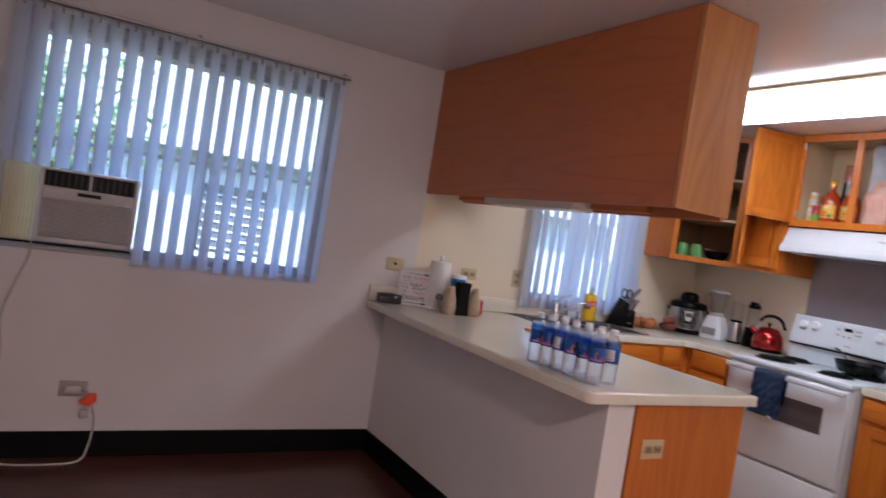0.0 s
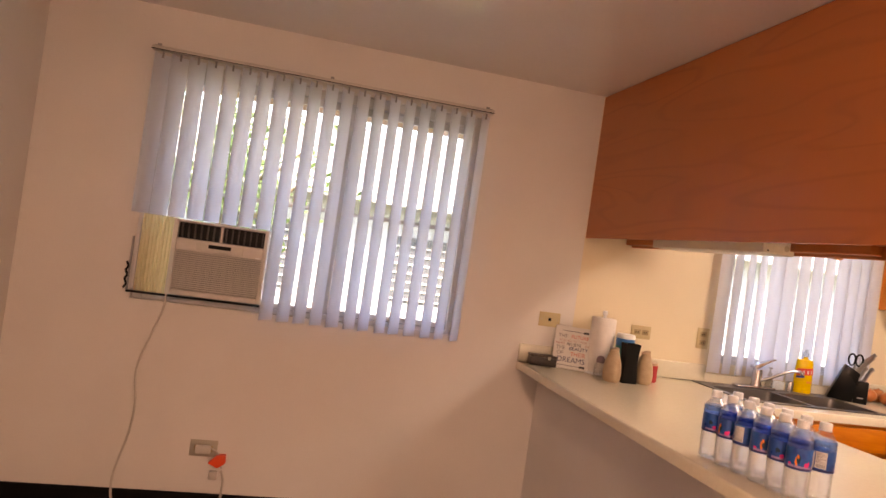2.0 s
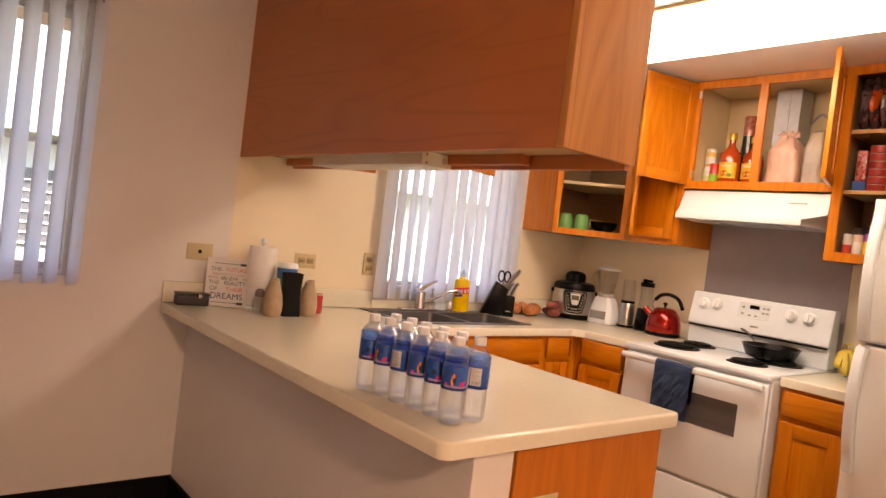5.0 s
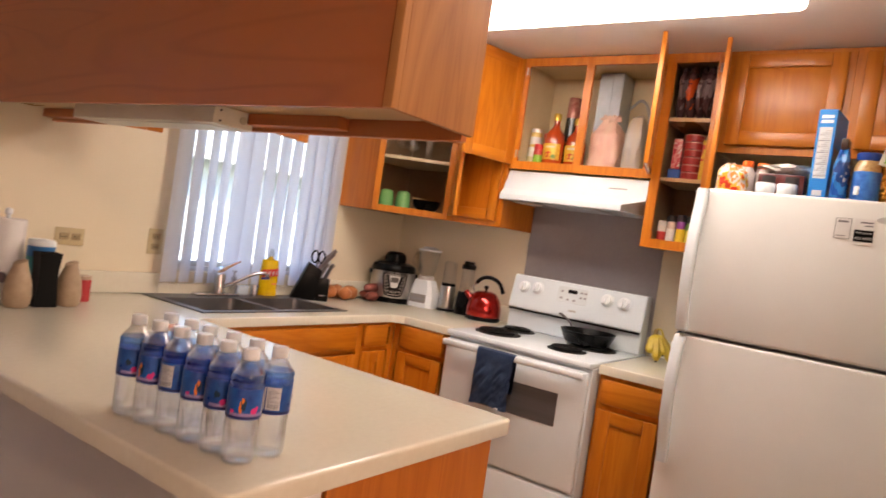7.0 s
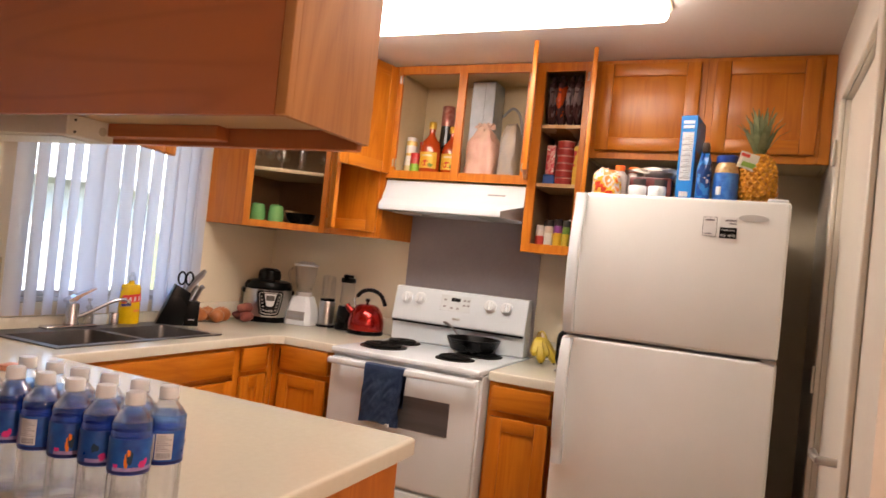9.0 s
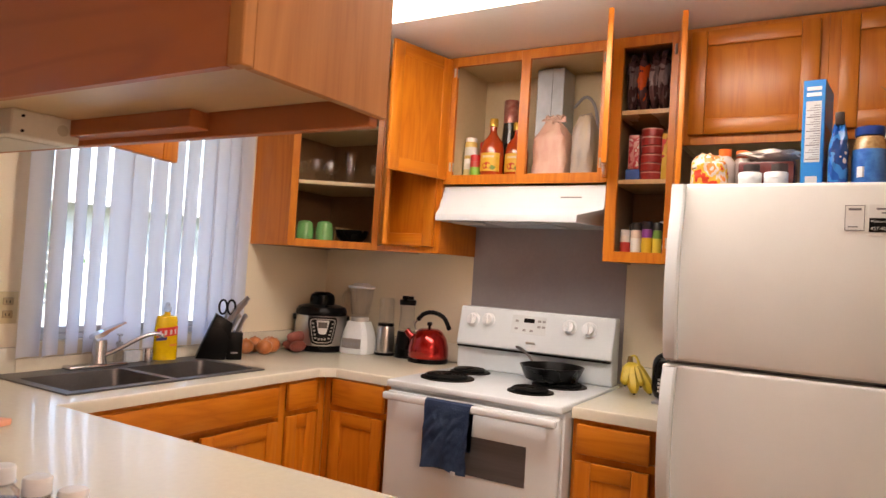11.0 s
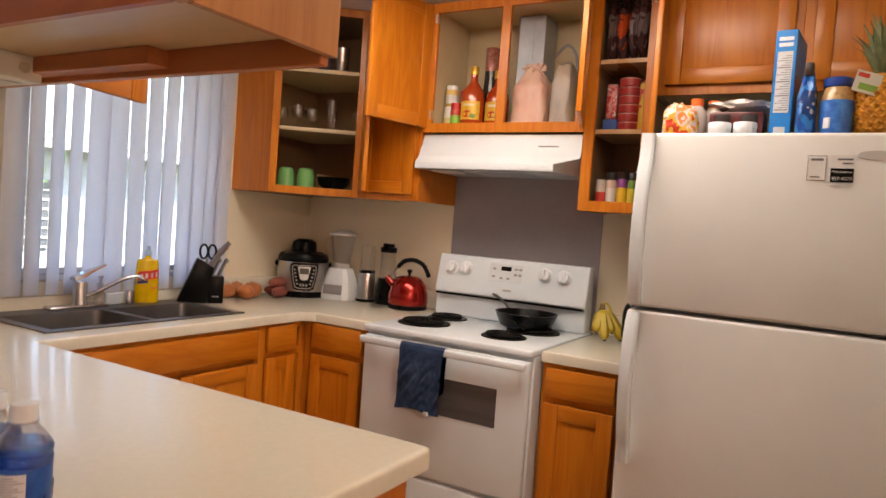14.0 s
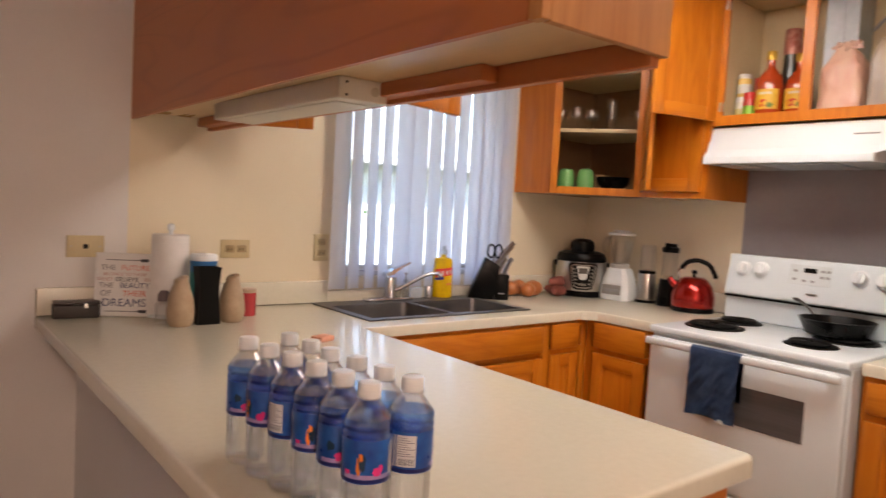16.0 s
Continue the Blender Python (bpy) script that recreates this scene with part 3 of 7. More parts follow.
# ---- cabinet makers ----
def panel_door(parent, w, h, m, label="", x=0.0, t=0.02, rail=0.058):
    """A raised-panel cabinet door: sloping field with two stiles and two rails round it; front faces -y, back at y=0."""
    bm = bmesh.new()
    a, b, c, d = x + rail - 0.004, x + w - rail + 0.004, rail - 0.004, h - rail + 0.004
    g, y0, y1, yb = 0.028, -t + 0.012, -t + 0.004, -0.003
    lo = [bm.verts.new(q) for q in ((a, y0, c), (b, y0, c), (b, y0, d), (a, y0, d))]
    hi = [bm.verts.new(q) for q in ((a + g, y1, c + g), (b - g, y1, c + g), (b - g, y1, d - g), (a + g, y1, d - g))]
    bk = [bm.verts.new(q) for q in ((a, yb, c), (b, yb, c), (b, yb, d), (a, yb, d))]
    bm.faces.new(hi)
    bm.faces.new(bk[::-1])
    for i in range(4):
        j = (i + 1) % 4
        bm.faces.new((lo[i], lo[j], hi[j], hi[i]))
        bm.faces.new((bk[i], bk[j], lo[j], lo[i]))
    door = part("door", bm, OAK, parent, label, m)
    for xx in (x, x + w - rail):
        part("stile", box(bmesh.new(), xx, xx + rail, -t, 0, 0, h, 0.004, 2), OAK, door)
    for zz in (0, h - rail):
        part("rail", box(bmesh.new(), x + rail + 0.0003, x + w - rail - 0.0003, -t + 0.0005, -0.0005, zz, zz + rail, 0.004, 2), OAK_X, door)
    return door


def drawer_front(bm, w, h, x=0.0, z=0.0, t=0.02):
    box(bm, x, x + w, -t, 0, z, z + h, 0.007, 2)
    return bm


def carcass(top, w, d, h, material, t=0.016):
    """Sides, bottom, top and back of a box open to -y, origin at its front left bottom (front plane y=0)."""
    for name, q in (("side_board", (0, t, 0, d, 0, h)), ("side_board", (w - t, w, 0, d, 0, h)), ("bottom_board", (t, w - t, 0.001, d, 0.006, t + 0.006)),
                    ("top_board", (t, w - t, 0.001, d, h - t - 0.004, h - 0.004)), ("back_board", (t, w - t, d - 0.006, d, t + 0.006, h - t - 0.004))):
        part(name, box(bmesh.new(), *q), material, top)


def face_frame(bm, w, h, cols, rows=(), s=0.04, t=0.02, z0=0.0):
    """Upright stiles at each x in cols (left edges), rails at bottom and top and at rows; front at y=-t."""
    for x in cols:
        box(bm, x, x + s, -t, -0.0005, z0, h, 0.0015)
    xs = sorted(cols)
    for a, b in zip(xs, xs[1:]):
        for z in (z0, h - s, *rows) if b - a - s > 0.002 else ():
            box(bm, a + s, b, -t + 0.0008, -0.0005, z, z + s)
    return bm


def hinge(parent, x, y, z):
    bm = box(bmesh.new(), x - 0.012, x + 0.012, y - 0.012, y + 0.004, z - 0.022, z + 0.022, 0.003)
    tube(bm, [(x, y - 0.012, z - 0.02), (x, y - 0.012, z + 0.02)], 0.006)
    part("hinge", bm, STEEL, parent, "steel hinge")


# ---- half wall, counters ----
structure("wall_peninsula", box(bmesh.new(), 0.0, 0.13, -1.955, 0.0, 0, 0.874, 0.002), WALL_WHITE, "white painted half wall under the breakfast counter", "wall")


def countertop(name, outline, hole, label, strips):
    bm = bmesh.new()
    loops = []
    for pts in (outline, hole):
        if pts:
            vs = [bm.verts.new((x, y, COUNTER)) for x, y in pts]
            loops.append([bm.edges.new((vs[i], vs[(i + 1) % len(vs)])) for i in range(len(vs))])
    outer = loops[0]
    bmesh.ops.triangle_fill(bm, use_beauty=True, edges=[e for lp in loops for e in lp])
    bmesh.ops.recalc_face_normals(bm, faces=bm.faces[:])
    if bm.faces[:][0].normal.z < 0:
        bmesh.ops.reverse_faces(bm, faces=bm.faces[:])
    rim = [e for e in bm.edges if len(e.link_faces) == 1]
    new_edges = bmesh.ops.extrude_edge_only(bm, edges=rim)["geom"]
    bmesh.ops.translate(bm, verts=[g for g in new_edges if isinstance(g, bmesh.types.BMVert)], vec=(0, 0, -0.04))
    low = [e for e in bm.edges if len(e.link_faces) == 1]
    bmesh.ops.triangle_fill(bm, use_beauty=True, edges=low)
    bmesh.ops.recalc_face_normals(bm, faces=bm.faces[:])
    bmesh.ops.bevel(bm, geom=[e for e in outer if e.is_valid], offset=0.008, segments=3, affect="EDGES", profile=0.5)
    top = thing(name, pose(0, 0, 0), label, "countertop")
    part("slab", bm, LAMINATE, top)
    for q in strips:
        part("backsplash", box(bmesh.new(), *q, 0.004, 2), LAMINATE, top, "low laminate backsplash")
    return top


SINK = (0.87, 1.71, -0.495, -0.04)
hole = [(SINK[0] + 0.02, SINK[2] + 0.02), (SINK[0] + 0.02, SINK[3] - 0.1), (SINK[1] - 0.02, SINK[3] - 0.1), (SINK[1] - 0.02, SINK[2] + 0.02)]
countertop("countertop", [(-0.128, -0.001), (-0.128, -1.962), (-0.123, -1.976), (-0.112, -1.986), (-0.098, -1.99), (0.768, -1.99), (0.781, -1.985), (0.787, -1.972), (0.787, -0.59), (1.95, -0.59), (2.0, -0.64), (2.0, -0.968), (2.647, -0.968), (2.647, -0.001)],
           hole, "cream laminate countertop with a square edge, round the sink",
           [(-0.128, 0.96, -0.02, -0.001, COUNTER + 0.001, 1.008), (0.9605, 2.0095, -0.02, -0.001, COUNTER + 0.001, 0.965), (2.01, 2.627, -0.02, -0.001, COUNTER + 0.001, 1.008), (2.628, 2.647, -0.965, -0.001, COUNTER + 0.001, 1.008)])
countertop("countertop", [(2.0, -1.732), (2.0, -2.075), (2.647, -2.075), (2.647, -1.732)], None, "short cream laminate countertop between stove and refrigerator",
           [(2.628, 2.647, -2.075, -1.735, COUNTER + 0.001, 1.008)])
structure("trim_stove_panel", box(bmesh.new(), 2.642, 2.647, -1.722, -0.952, 0.92, 1.70), SPLASH, "grey panel on the wall behind the stove", "splash panel")


# ---- base cabinets ----
def base_cabinet(m, w, d, pieces, label, frame_cols):
    top = thing("base_cabinet", m, label, "cabinet", "oak base cabinets")
    bm = box(bmesh.new(), 0, w, 0.022, d, 0.1, 0.70)
    for a, b, c, e in ((0, w, 0.022, 0.04), (0, w, d - 0.016, d), (0, 0.016, 0.04, d - 0.016), (w - 0.016, w, 0.04, d - 0.016)):
        box(bm, a, b, c, e, 0.7, 0.872)
    box(bm, 0, w, 0.09, d, 0.002, 0.1)
    part("body", bm, SIDE_OAK, top)
    bm = bmesh.new()
    cols = frame_cols
    for x in cols:
        box(bm, x, x + 0.035, 0.0, 0.021, 0.1, 0.872, 0.001)
    for a, b in zip(cols, cols[1:]):
        for z0, z1 in ((0.1, 0.13), (0.725, 0.752), (0.845, 0.872)):
            box(bm, a + 0.035, b, 0.001, 0.021, z0, z1)
    part("face_frame", bm, OAK, top)
    for kind, x, ww, z, h in pieces:
        if kind == "drawer":
            part("drawer_front", drawer_front(bmesh.new(), ww, h), OAK_X, top, m=pose(x, -0.001, z))
        else:
            panel_door(top, ww, h, pose(x, -0.001, z))
    return top


base_cabinet(pose(0.785, -0.565, 0), 1.2355, 0.54, [("drawer", 0.13, 0.80, 0.742, 0.115), ("door", 0.13, 0.385, 0.115, 0.60), ("door", 0.545, 0.385, 0.115, 0.60),
             ("drawer", 0.985, 0.178, 0.748, 0.115), ("door", 0.985, 0.178, 0.115, 0.61)], "honey oak sink base cabinet with panelled doors", [0.0, 0.95, 1.2005])
base_cabinet(pose(2.0205, -0.566, 0, 0, 0, -90), 0.4, 0.62, [("drawer", 0.055, 0.28, 0.75, 0.118), ("door", 0.055, 0.28, 0.115, 0.612)], "honey oak base cabinet beside the stove with a drawer", [0.0, 0.365])
base_cabinet(pose(2.02, -1.733, 0, 0, 0, -90), 0.335, 0.62, [("drawer", 0.018, 0.262, 0.75, 0.106), ("door", 0.018, 0.262, 0.115, 0.61)], "narrow honey oak base cabinet between stove and refrigerator", [0.0, 0.30])
pen = base_cabinet(pose(0.74, -1.95, 0, 0, 0, 90), 1.34, 0.605, [("drawer", 0.03, 0.40, 0.748, 0.115), ("door", 0.03, 0.40, 0.115, 0.61), ("drawer", 0.47, 0.40, 0.748, 0.115), ("door", 0.47, 0.40, 0.115, 0.61),
             ("drawer", 0.91, 0.40, 0.748, 0.115), ("door", 0.91, 0.40, 0.115, 0.61)], "honey oak peninsula base cabinet with a wood end panel", [0.0, 0.435, 0.875, 1.305])
part("end_panel", box(bmesh.new(), 0.003, 0.605, 0, 0.006, 0.1, 0.872), SIDE_OAK, pen, m=pose(-0.0065, 0, 0, 0, 0, 90))


# ---- wall cabinets ----
def shelf_board(parent, w, d, z, x=0.016, y=0.02, mat=None):
    part("shelf", box(bmesh.new(), x, w - x, y, d - 0.008, z - 0.009, z + 0.009, 0.001), mat or INSIDE, parent, "thin pale shelf")


TOPZ = CEIL - 0.004
ZB = 1.45
# diagonal corner cabinet
cc = thing("corner_cabinet", pose(2.05, 0, ZB), "honey oak diagonal corner wall cabinet with its door open", "cabinet")
H = TOPZ - ZB
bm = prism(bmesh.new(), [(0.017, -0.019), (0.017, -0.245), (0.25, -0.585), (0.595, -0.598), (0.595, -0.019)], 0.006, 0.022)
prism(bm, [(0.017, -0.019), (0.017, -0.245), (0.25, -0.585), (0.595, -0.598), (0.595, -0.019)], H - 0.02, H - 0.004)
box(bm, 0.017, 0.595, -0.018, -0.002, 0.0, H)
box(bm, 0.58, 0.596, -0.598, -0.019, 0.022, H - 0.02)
part("inside", bm, INSIDE_SHADED, cc)
part("side_panel", box(bmesh.new(), 0.0, 0.016, -0.25, -0.002, 0, H, 0.001), SIDE_OAK, cc)
DIAG = math.hypot(0.26, 0.35)
DA = math.degrees(math.atan2(-0.35, 0.26))
bm = face_frame(bmesh.new(), DIAG, H, [0.0, DIAG - 0.036], s=0.036)
part("face_frame", bm, OAK, cc, m=pose(0, -0.25, 0, 0, 0, DA))
for z in (0.315, 0.60):
    part("shelf", prism(bmesh.new(), [(0.018, -0.02), (0.018, -0.24), (0.245, -0.575), (0.578, -0.59), (0.578, -0.02)], z - 0.009, z + 0.009, 0.001), INSIDE, cc, "thin pale shelf")
panel_door(cc, 0.345, H - 0.05, pose(0.262, -0.612, 0.025, 0, 0, -140), "oak door standing open")

# next to the corner: closed door
def wall_cabinet(y, z, w, label, cols, doors, shelves=(), inside=None, d=0.336):
    h = TOPZ - z
    top = thing("wall_cabinet", pose(2.31, y, z, 0, 0, -90), label, "cabinet", "oak wall cabinets")
    carcass(top, w, d, h, inside or INSIDE)
    part("face_frame", face_frame(bmesh.new(), w, h, cols, t=0.02, s=0.042), OAK, top)
    for x, z0, ww, hh, hingeside, turn in doors:
        if hingeside == "closed":
            panel_door(top, ww, hh, pose(x, -0.021, z0))
        elif hingeside == "left":
            panel_door(top, ww, hh, pose(x, -0.024, z0, 0, 0, turn), "oak door standing wide open")
        else:
            panel_door(top, ww, hh, pose(x, -0.024, z0, 0, 0, turn), "oak door standing wide open", x=-ww)
        if hingeside != "closed":
            s = 1 if hingeside == "left" else -1
            for hz in (0.06, hh - 0.06):
                hinge(top, x + s * 0.012, -0.006, z0 + hz)
    for sz in shelves:
        shelf_board(top, w, d, sz, mat=UNDER)
    return top


c2 = wall_cabinet(-0.602, ZB, 0.35, "honey oak wall cabinet beside the range hood", [0.0, 0.308], [(0.022, 0.03, 0.305, TOPZ - ZB - 0.055, "closed", 0)])
part("side_panel", box(bmesh.new(), 0.3505, 0.3535, -0.018, 0.335, 0.0, TOPZ - ZB), SIDE_OAK, c2)
wall_cabinet(-0.956, 1.768, 0.766, "honey oak wall cabinet over the range hood, both doors open", [0.0, 0.362, 0.724],
             [(0.02, 0.02, 0.36, TOPZ - 1.768 - 0.03, "left", -102), (0.746, 0.02, 0.36, TOPZ - 1.768 - 0.03, "right", 107)], inside=INSIDE)
c4 = wall_cabinet(-1.7225, ZB, 0.272, "narrow honey oak wall cabinet with open door and packed shelves", [0.0, 0.23], [(0.258, 0.02, 0.235, TOPZ - ZB - 0.03, "right", 104)], (0.325, 0.605), INSIDE_SHADED)
part("side_panel", box(bmesh.new(), -0.003, -0.0005, -0.018, 0.335, 0.0, 0.31), SIDE_OAK, c4)
wall_cabinet(-1.9955, 1.905, 0.972, "honey oak cabinet over the refrigerator with two raised-panel doors", [0.0, 0.446, 0.488, 0.888, 0.93],
             [(0.032, 0.035, 0.43, TOPZ - 1.905 - 0.055, "closed", 0), (0.522, 0.035, 0.395, TOPZ - 1.905 - 0.055, "closed", 0)])

# cabinet hanging over the peninsula
oc = thing("hanging_cabinet", pose(0.155, 0, 1.60), "long veneered wooden cabinet hanging from the ceiling over the peninsula", "cabinet")
HC = TOPZ - 1.60
part("back_panel", box(bmesh.new(), 0.0, 0.012, -1.94, -0.001, 0.0, HC), VENEER, oc, "reddish birch veneer panel with wavy level grain")
part("corner_strip", box(bmesh.new(), 0.0, 0.02, -1.966, -1.941, 0.0, HC, 0.002), END_PANEL, oc)
part("end_panel", box(bmesh.new(), 0.021, 0.29, -1.964, -1.95, 0.0, HC, 0.001), END_PANEL, oc, "light oak end panel with upright grain")
bm = box(bmesh.new(), 0.013, 0.262, -1.949, -0.002, 0.028, 0.04)
box(bm, 0.013, 0.262, -1.949, -0.002, HC - 0.02, HC - 0.004)
part("bottom", bm, UNDER, oc, "pale glossy underside")
bm = bmesh.new()
box(bm, 0.268, 0.288, -1.949, -0.002, -0.014, 0.045, 0.002)
box(bm, 0.268, 0.288, -1.949, -0.002, HC - 0.045, HC, 0.002)
for yy in (-1.949, -1.56, -1.17, -0.78, -0.39, -0.045):
    box(bm, 0.2685, 0.2875, yy, yy + 0.043, 0.045, HC - 0.045)
box(bm, 0.225, 0.2675, -1.60, -0.02, -0.004, 0.0275, 0.002)
part("face_frame", bm, VENEER, oc, "reddish wooden rail")
for y0, y1 in ((-1.93, -1.58), (-0.985, -0.80)):
    panel_door(oc, y1 - y0, HC - 0.05, pose(0.289, y0, 0.025, 0, 0, 90))
panel_door(oc, 0.315, HC - 0.03, pose(0.292, -1.165, 0.008, 0, 0, 17), "oak door standing open")
panel_door(oc, 0.31, HC - 0.03, pose(0.292, -0.135, 0.008, 0, 0, -31), "oak door standing open")
ul = thing("under_cabinet_light", pose(0.335, -0.87, 1.628), "white metal fluorescent light box under the hanging cabinet", "light")
part("housing", box(bmesh.new(), -0.065, 0.065, -0.38, 0.38, -0.05, 0.0, 0.003), plain("yellowed_white_enamel", (0.74, 0.70, 0.60), 0.4), ul)
part("diffuser", box(bmesh.new(), -0.05, 0.05, -0.34, 0.34, -0.0525, -0.0505, 0.0008), plain("ribbed_diffuser", (0.66, 0.63, 0.55), 0.35), ul, "unlit ribbed plastic diffuser")
for yy in (-0.3795,):
    bm = bmesh.new()
    tube(bm, [(0.03, -0.3815, -0.025), (0.03, -0.379, -0.025)], 0.011, 14)
    part("knockout", bm, plain("enamel_knockout", (0.55, 0.5, 0.38), 0.45), ul)
    for zz in (-0.012, -0.04):
        part("screw", tube(bmesh.new(), [(-0.045, -0.3825, zz), (-0.045, -0.379, zz)], 0.003), BLACK, ul)

# ---- ceiling light ----
cl = thing("ceiling_light", pose(1.455, -1.62, CEIL), "long white fluorescent ceiling light with a glowing wraparound lens", "light")
part("frame", box(bmesh.new(), -0.245, 0.245, -0.775, 0.775, -0.016, -0.001, 0.004), IVORY_PLASTIC, cl)
part("lens", box(bmesh.new(), -0.235, 0.235, -0.765, 0.765, -0.068, -0.0165, 0.026, 5), LENS, cl, "glowing milky lens")

# ---- range hood ----
hood = thing("range_hood", pose(2.25, -0.948, 1.60, 0, 0, -90), "white enamelled under-cabinet range hood", "range hood")
W = 0.772
bm = bmesh.new()
prof = [(0.0, 0.0), (0.395, 0.0), (0.395, 0.162), (0.06, 0.162), (0.03, 0.06), (0.0, 0.03)]
slab_side(bm, prof, 0.0, W, 0.003)
for v in bm.verts:
    if v.co.y < 0.02:
        v.co.x *= 0.87
part("canopy", bm, ENAMEL, hood)
part("filter", box(bmesh.new(), 0.24, 0.53, 0.03, 0.3, -0.006, -0.0005, 0.002), GALV, hood, "metal grease filter")
part("lamp_lens", box(bmesh.new(), 0.06, 0.18, 0.05, 0.16, -0.008, -0.0005, 0.003), plain("milky_plastic", (0.6, 0.58, 0.52), 0.3), hood)
part("bar", box(bmesh.new(), W - 0.19, W - 0.1, 0.046, 0.0495, 0.105, 0.111), GREY_PLASTIC, hood, m=pose(0, -0.003, 0))

# ---- stove ----
st = thing("electric_stove", pose(1.925, -0.967, 0, 0, 0, -90), "white electric coil stove with a raised control panel", "stove")
SW = 0.757
bm = box(bmesh.new(), 0, SW, 0.03, 0.70, 0.02, 0.893, 0.004)
part("body", bm, ENAMEL, st)
bm = box(bmesh.new(), -0.001, SW + 0.001, -0.002, 0.70, 0.8935, 0.92, 0.008, 3)
part("cooktop", bm, ENAMEL, st)
part("oven_door", box(bmesh.new(), 0.006, SW - 0.006, 0.0, 0.029, 0.35, 0.878, 0.008, 3), ENAMEL, st)
# The glass colour holds the grey, level streaks of a reflection.
part("oven_window", box(bmesh.new(), 0.185, 0.628, -0.003, -0.0005, 0.61, 0.757, 0.001), mottled("smoked_glass_painted_reflection", (0.07, 0.07, 0.075), (0.11, 0.11, 0.115), 0.12, scale=3, fine=40, bump=0.0, stretch=(0.2, 1, 6)), st, "smoked glass oven window with grey reflection streaks coloured in")
part("storage_drawer", box(bmesh.new(), 0.006, SW - 0.006, 0.002, 0.029, 0.05, 0.335, 0.008, 3), ENAMEL, st)
bm = box(bmesh.new(), 0.012, SW - 0.008, -0.048, -0.022, 0.848, 0.878, 0.009, 3)
for xx in (0.03, SW - 0.06):
    box(bm, xx, xx + 0.03, -0.024, 0.0, 0.85, 0.876, 0.003)
part("door_handle", bm, ENAMEL, st)
bm = slab_side(bmesh.new(), [(0.577, 0.921), (0.66, 0.921), (0.66, 1.212), (0.595, 1.212), (0.56, 1.045), (0.56, 1.03), (0.577, 1.03)], 0.0, SW, 0.007, 3)
part("control_panel", bm, ENAMEL, st)
part("shadow_gap", box(bmesh.new(), 0.008, SW - 0.008, 0.5585, 0.577, 1.021, 1.0295), BLACK, st)


def on_panel(x, z, y=0.0):
    """A pose on the sloping front of the control panel."""
    f = (z - 1.045) / 0.167
    return pose(x, 0.56 + 0.035 * f - 0.001 + y, z, -12, 0, 0)


for xx, zz in ((0.075, 1.15), (0.155, 1.155), (0.555, 1.157), (0.645, 1.155)):
    bm = lathe(bmesh.new(), [(0.034, 0), (0.034, 0.004), (0.027, 0.008), (0.024, 0.024), (0.0, 0.025)], 24)
    box(bm, -0.006, 0.006, -0.024, 0.024, 0.01, 0.034, 0.003)
    bmesh.ops.rotate(bm, verts=bm.verts[:], matrix=Matrix.Rotation(radians(90), 3, "X"))
    part("knob", bm, WHITE_PLASTIC, st, "white burner knob", m=on_panel(xx, zz))
part("display_panel", box(bmesh.new(), -0.085, 0.085, -0.001, 0.001, -0.042, 0.042, 0.0005), plain("panel_print", (0.66, 0.715, 0.74), 0.25), st, m=on_panel(0.362, 1.15))
part("clock_display", box(bmesh.new(), -0.026, 0.026, -0.003, -0.001, -0.009, 0.011, 0.001), BLACK, st, "dark clock display", m=on_panel(0.362, 1.168))
for i, (dx, dz) in enumerate(((-0.06, 0.015), (-0.06, -0.02), (0.05, 0.02), (0.072, 0.02), (0.05, -0.005), (0.072, -0.005), (-0.02, -0.025), (0.015, -0.025))):
    part("button", box(bmesh.new(), -0.008, 0.008, -0.003, -0.001, -0.005, 0.005, 0.001), GREY_PLASTIC, st, m=on_panel(0.362 + dx, 1.15 + dz))
part("badge", box(bmesh.new(), -0.022, 0.022, -0.003, 0.0, -0.005, 0.005, 0.002), STEEL, st, m=on_panel(0.38, 1.07))


def coil_burner(x, y, r):
    dish = lathe(bmesh.new(), [(r + 0.018, 0.0), (r + 0.016, 0.004), (r * 0.9, 0.001), (0.0, 0.0005)], 28, x, y)
    b = part("drip_pan", dish, BLACK_MATT, st, "blackened drip pan", m=pose(0, 0, 0.9205))
    pts = []
    for i in range(150):
        a = i * 0.21
        q = 0.018 + (r - 0.018) * i / 150
        pts.append((x + q * math.cos(a), y + q * math.sin(a), 0.012))
    part("coil", tube(bmesh.new(), pts, 0.0052, 6), BLACK_MATT, b, "black spiral heating coil")


for bx, by, br in ((0.155, 0.225, 0.098), (0.14, 0.455, 0.075), (0.545, 0.205, 0.075), (0.575, 0.44, 0.098)):
    coil_burner(bx, by, br)

# ---- refrigerator ----
fr = thing("refrigerator", pose(1.757, -2.092, 0, 0, 0, -90), "white top-freezer refrigerator with full-height handles", "refrigerator")
FW, FH = 0.738, 1.683
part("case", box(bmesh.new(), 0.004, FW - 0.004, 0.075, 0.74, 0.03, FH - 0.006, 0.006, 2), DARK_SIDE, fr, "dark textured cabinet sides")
part("gasket", box(bmesh.new(), 0.012, FW - 0.012, 0.06, 0.0745, 0.06, FH - 0.02), GREY_PLASTIC, fr)
part("freezer_door", box(bmesh.new(), 0, FW, 0.0, 0.0595, 1.148, FH, 0.012, 4), FRIDGE_SKIN, fr)
part("fridge_door", box(bmesh.new(), 0, FW, 0.0, 0.0595, 0.09, 1.136, 0.012, 4), FRIDGE_SKIN, fr)
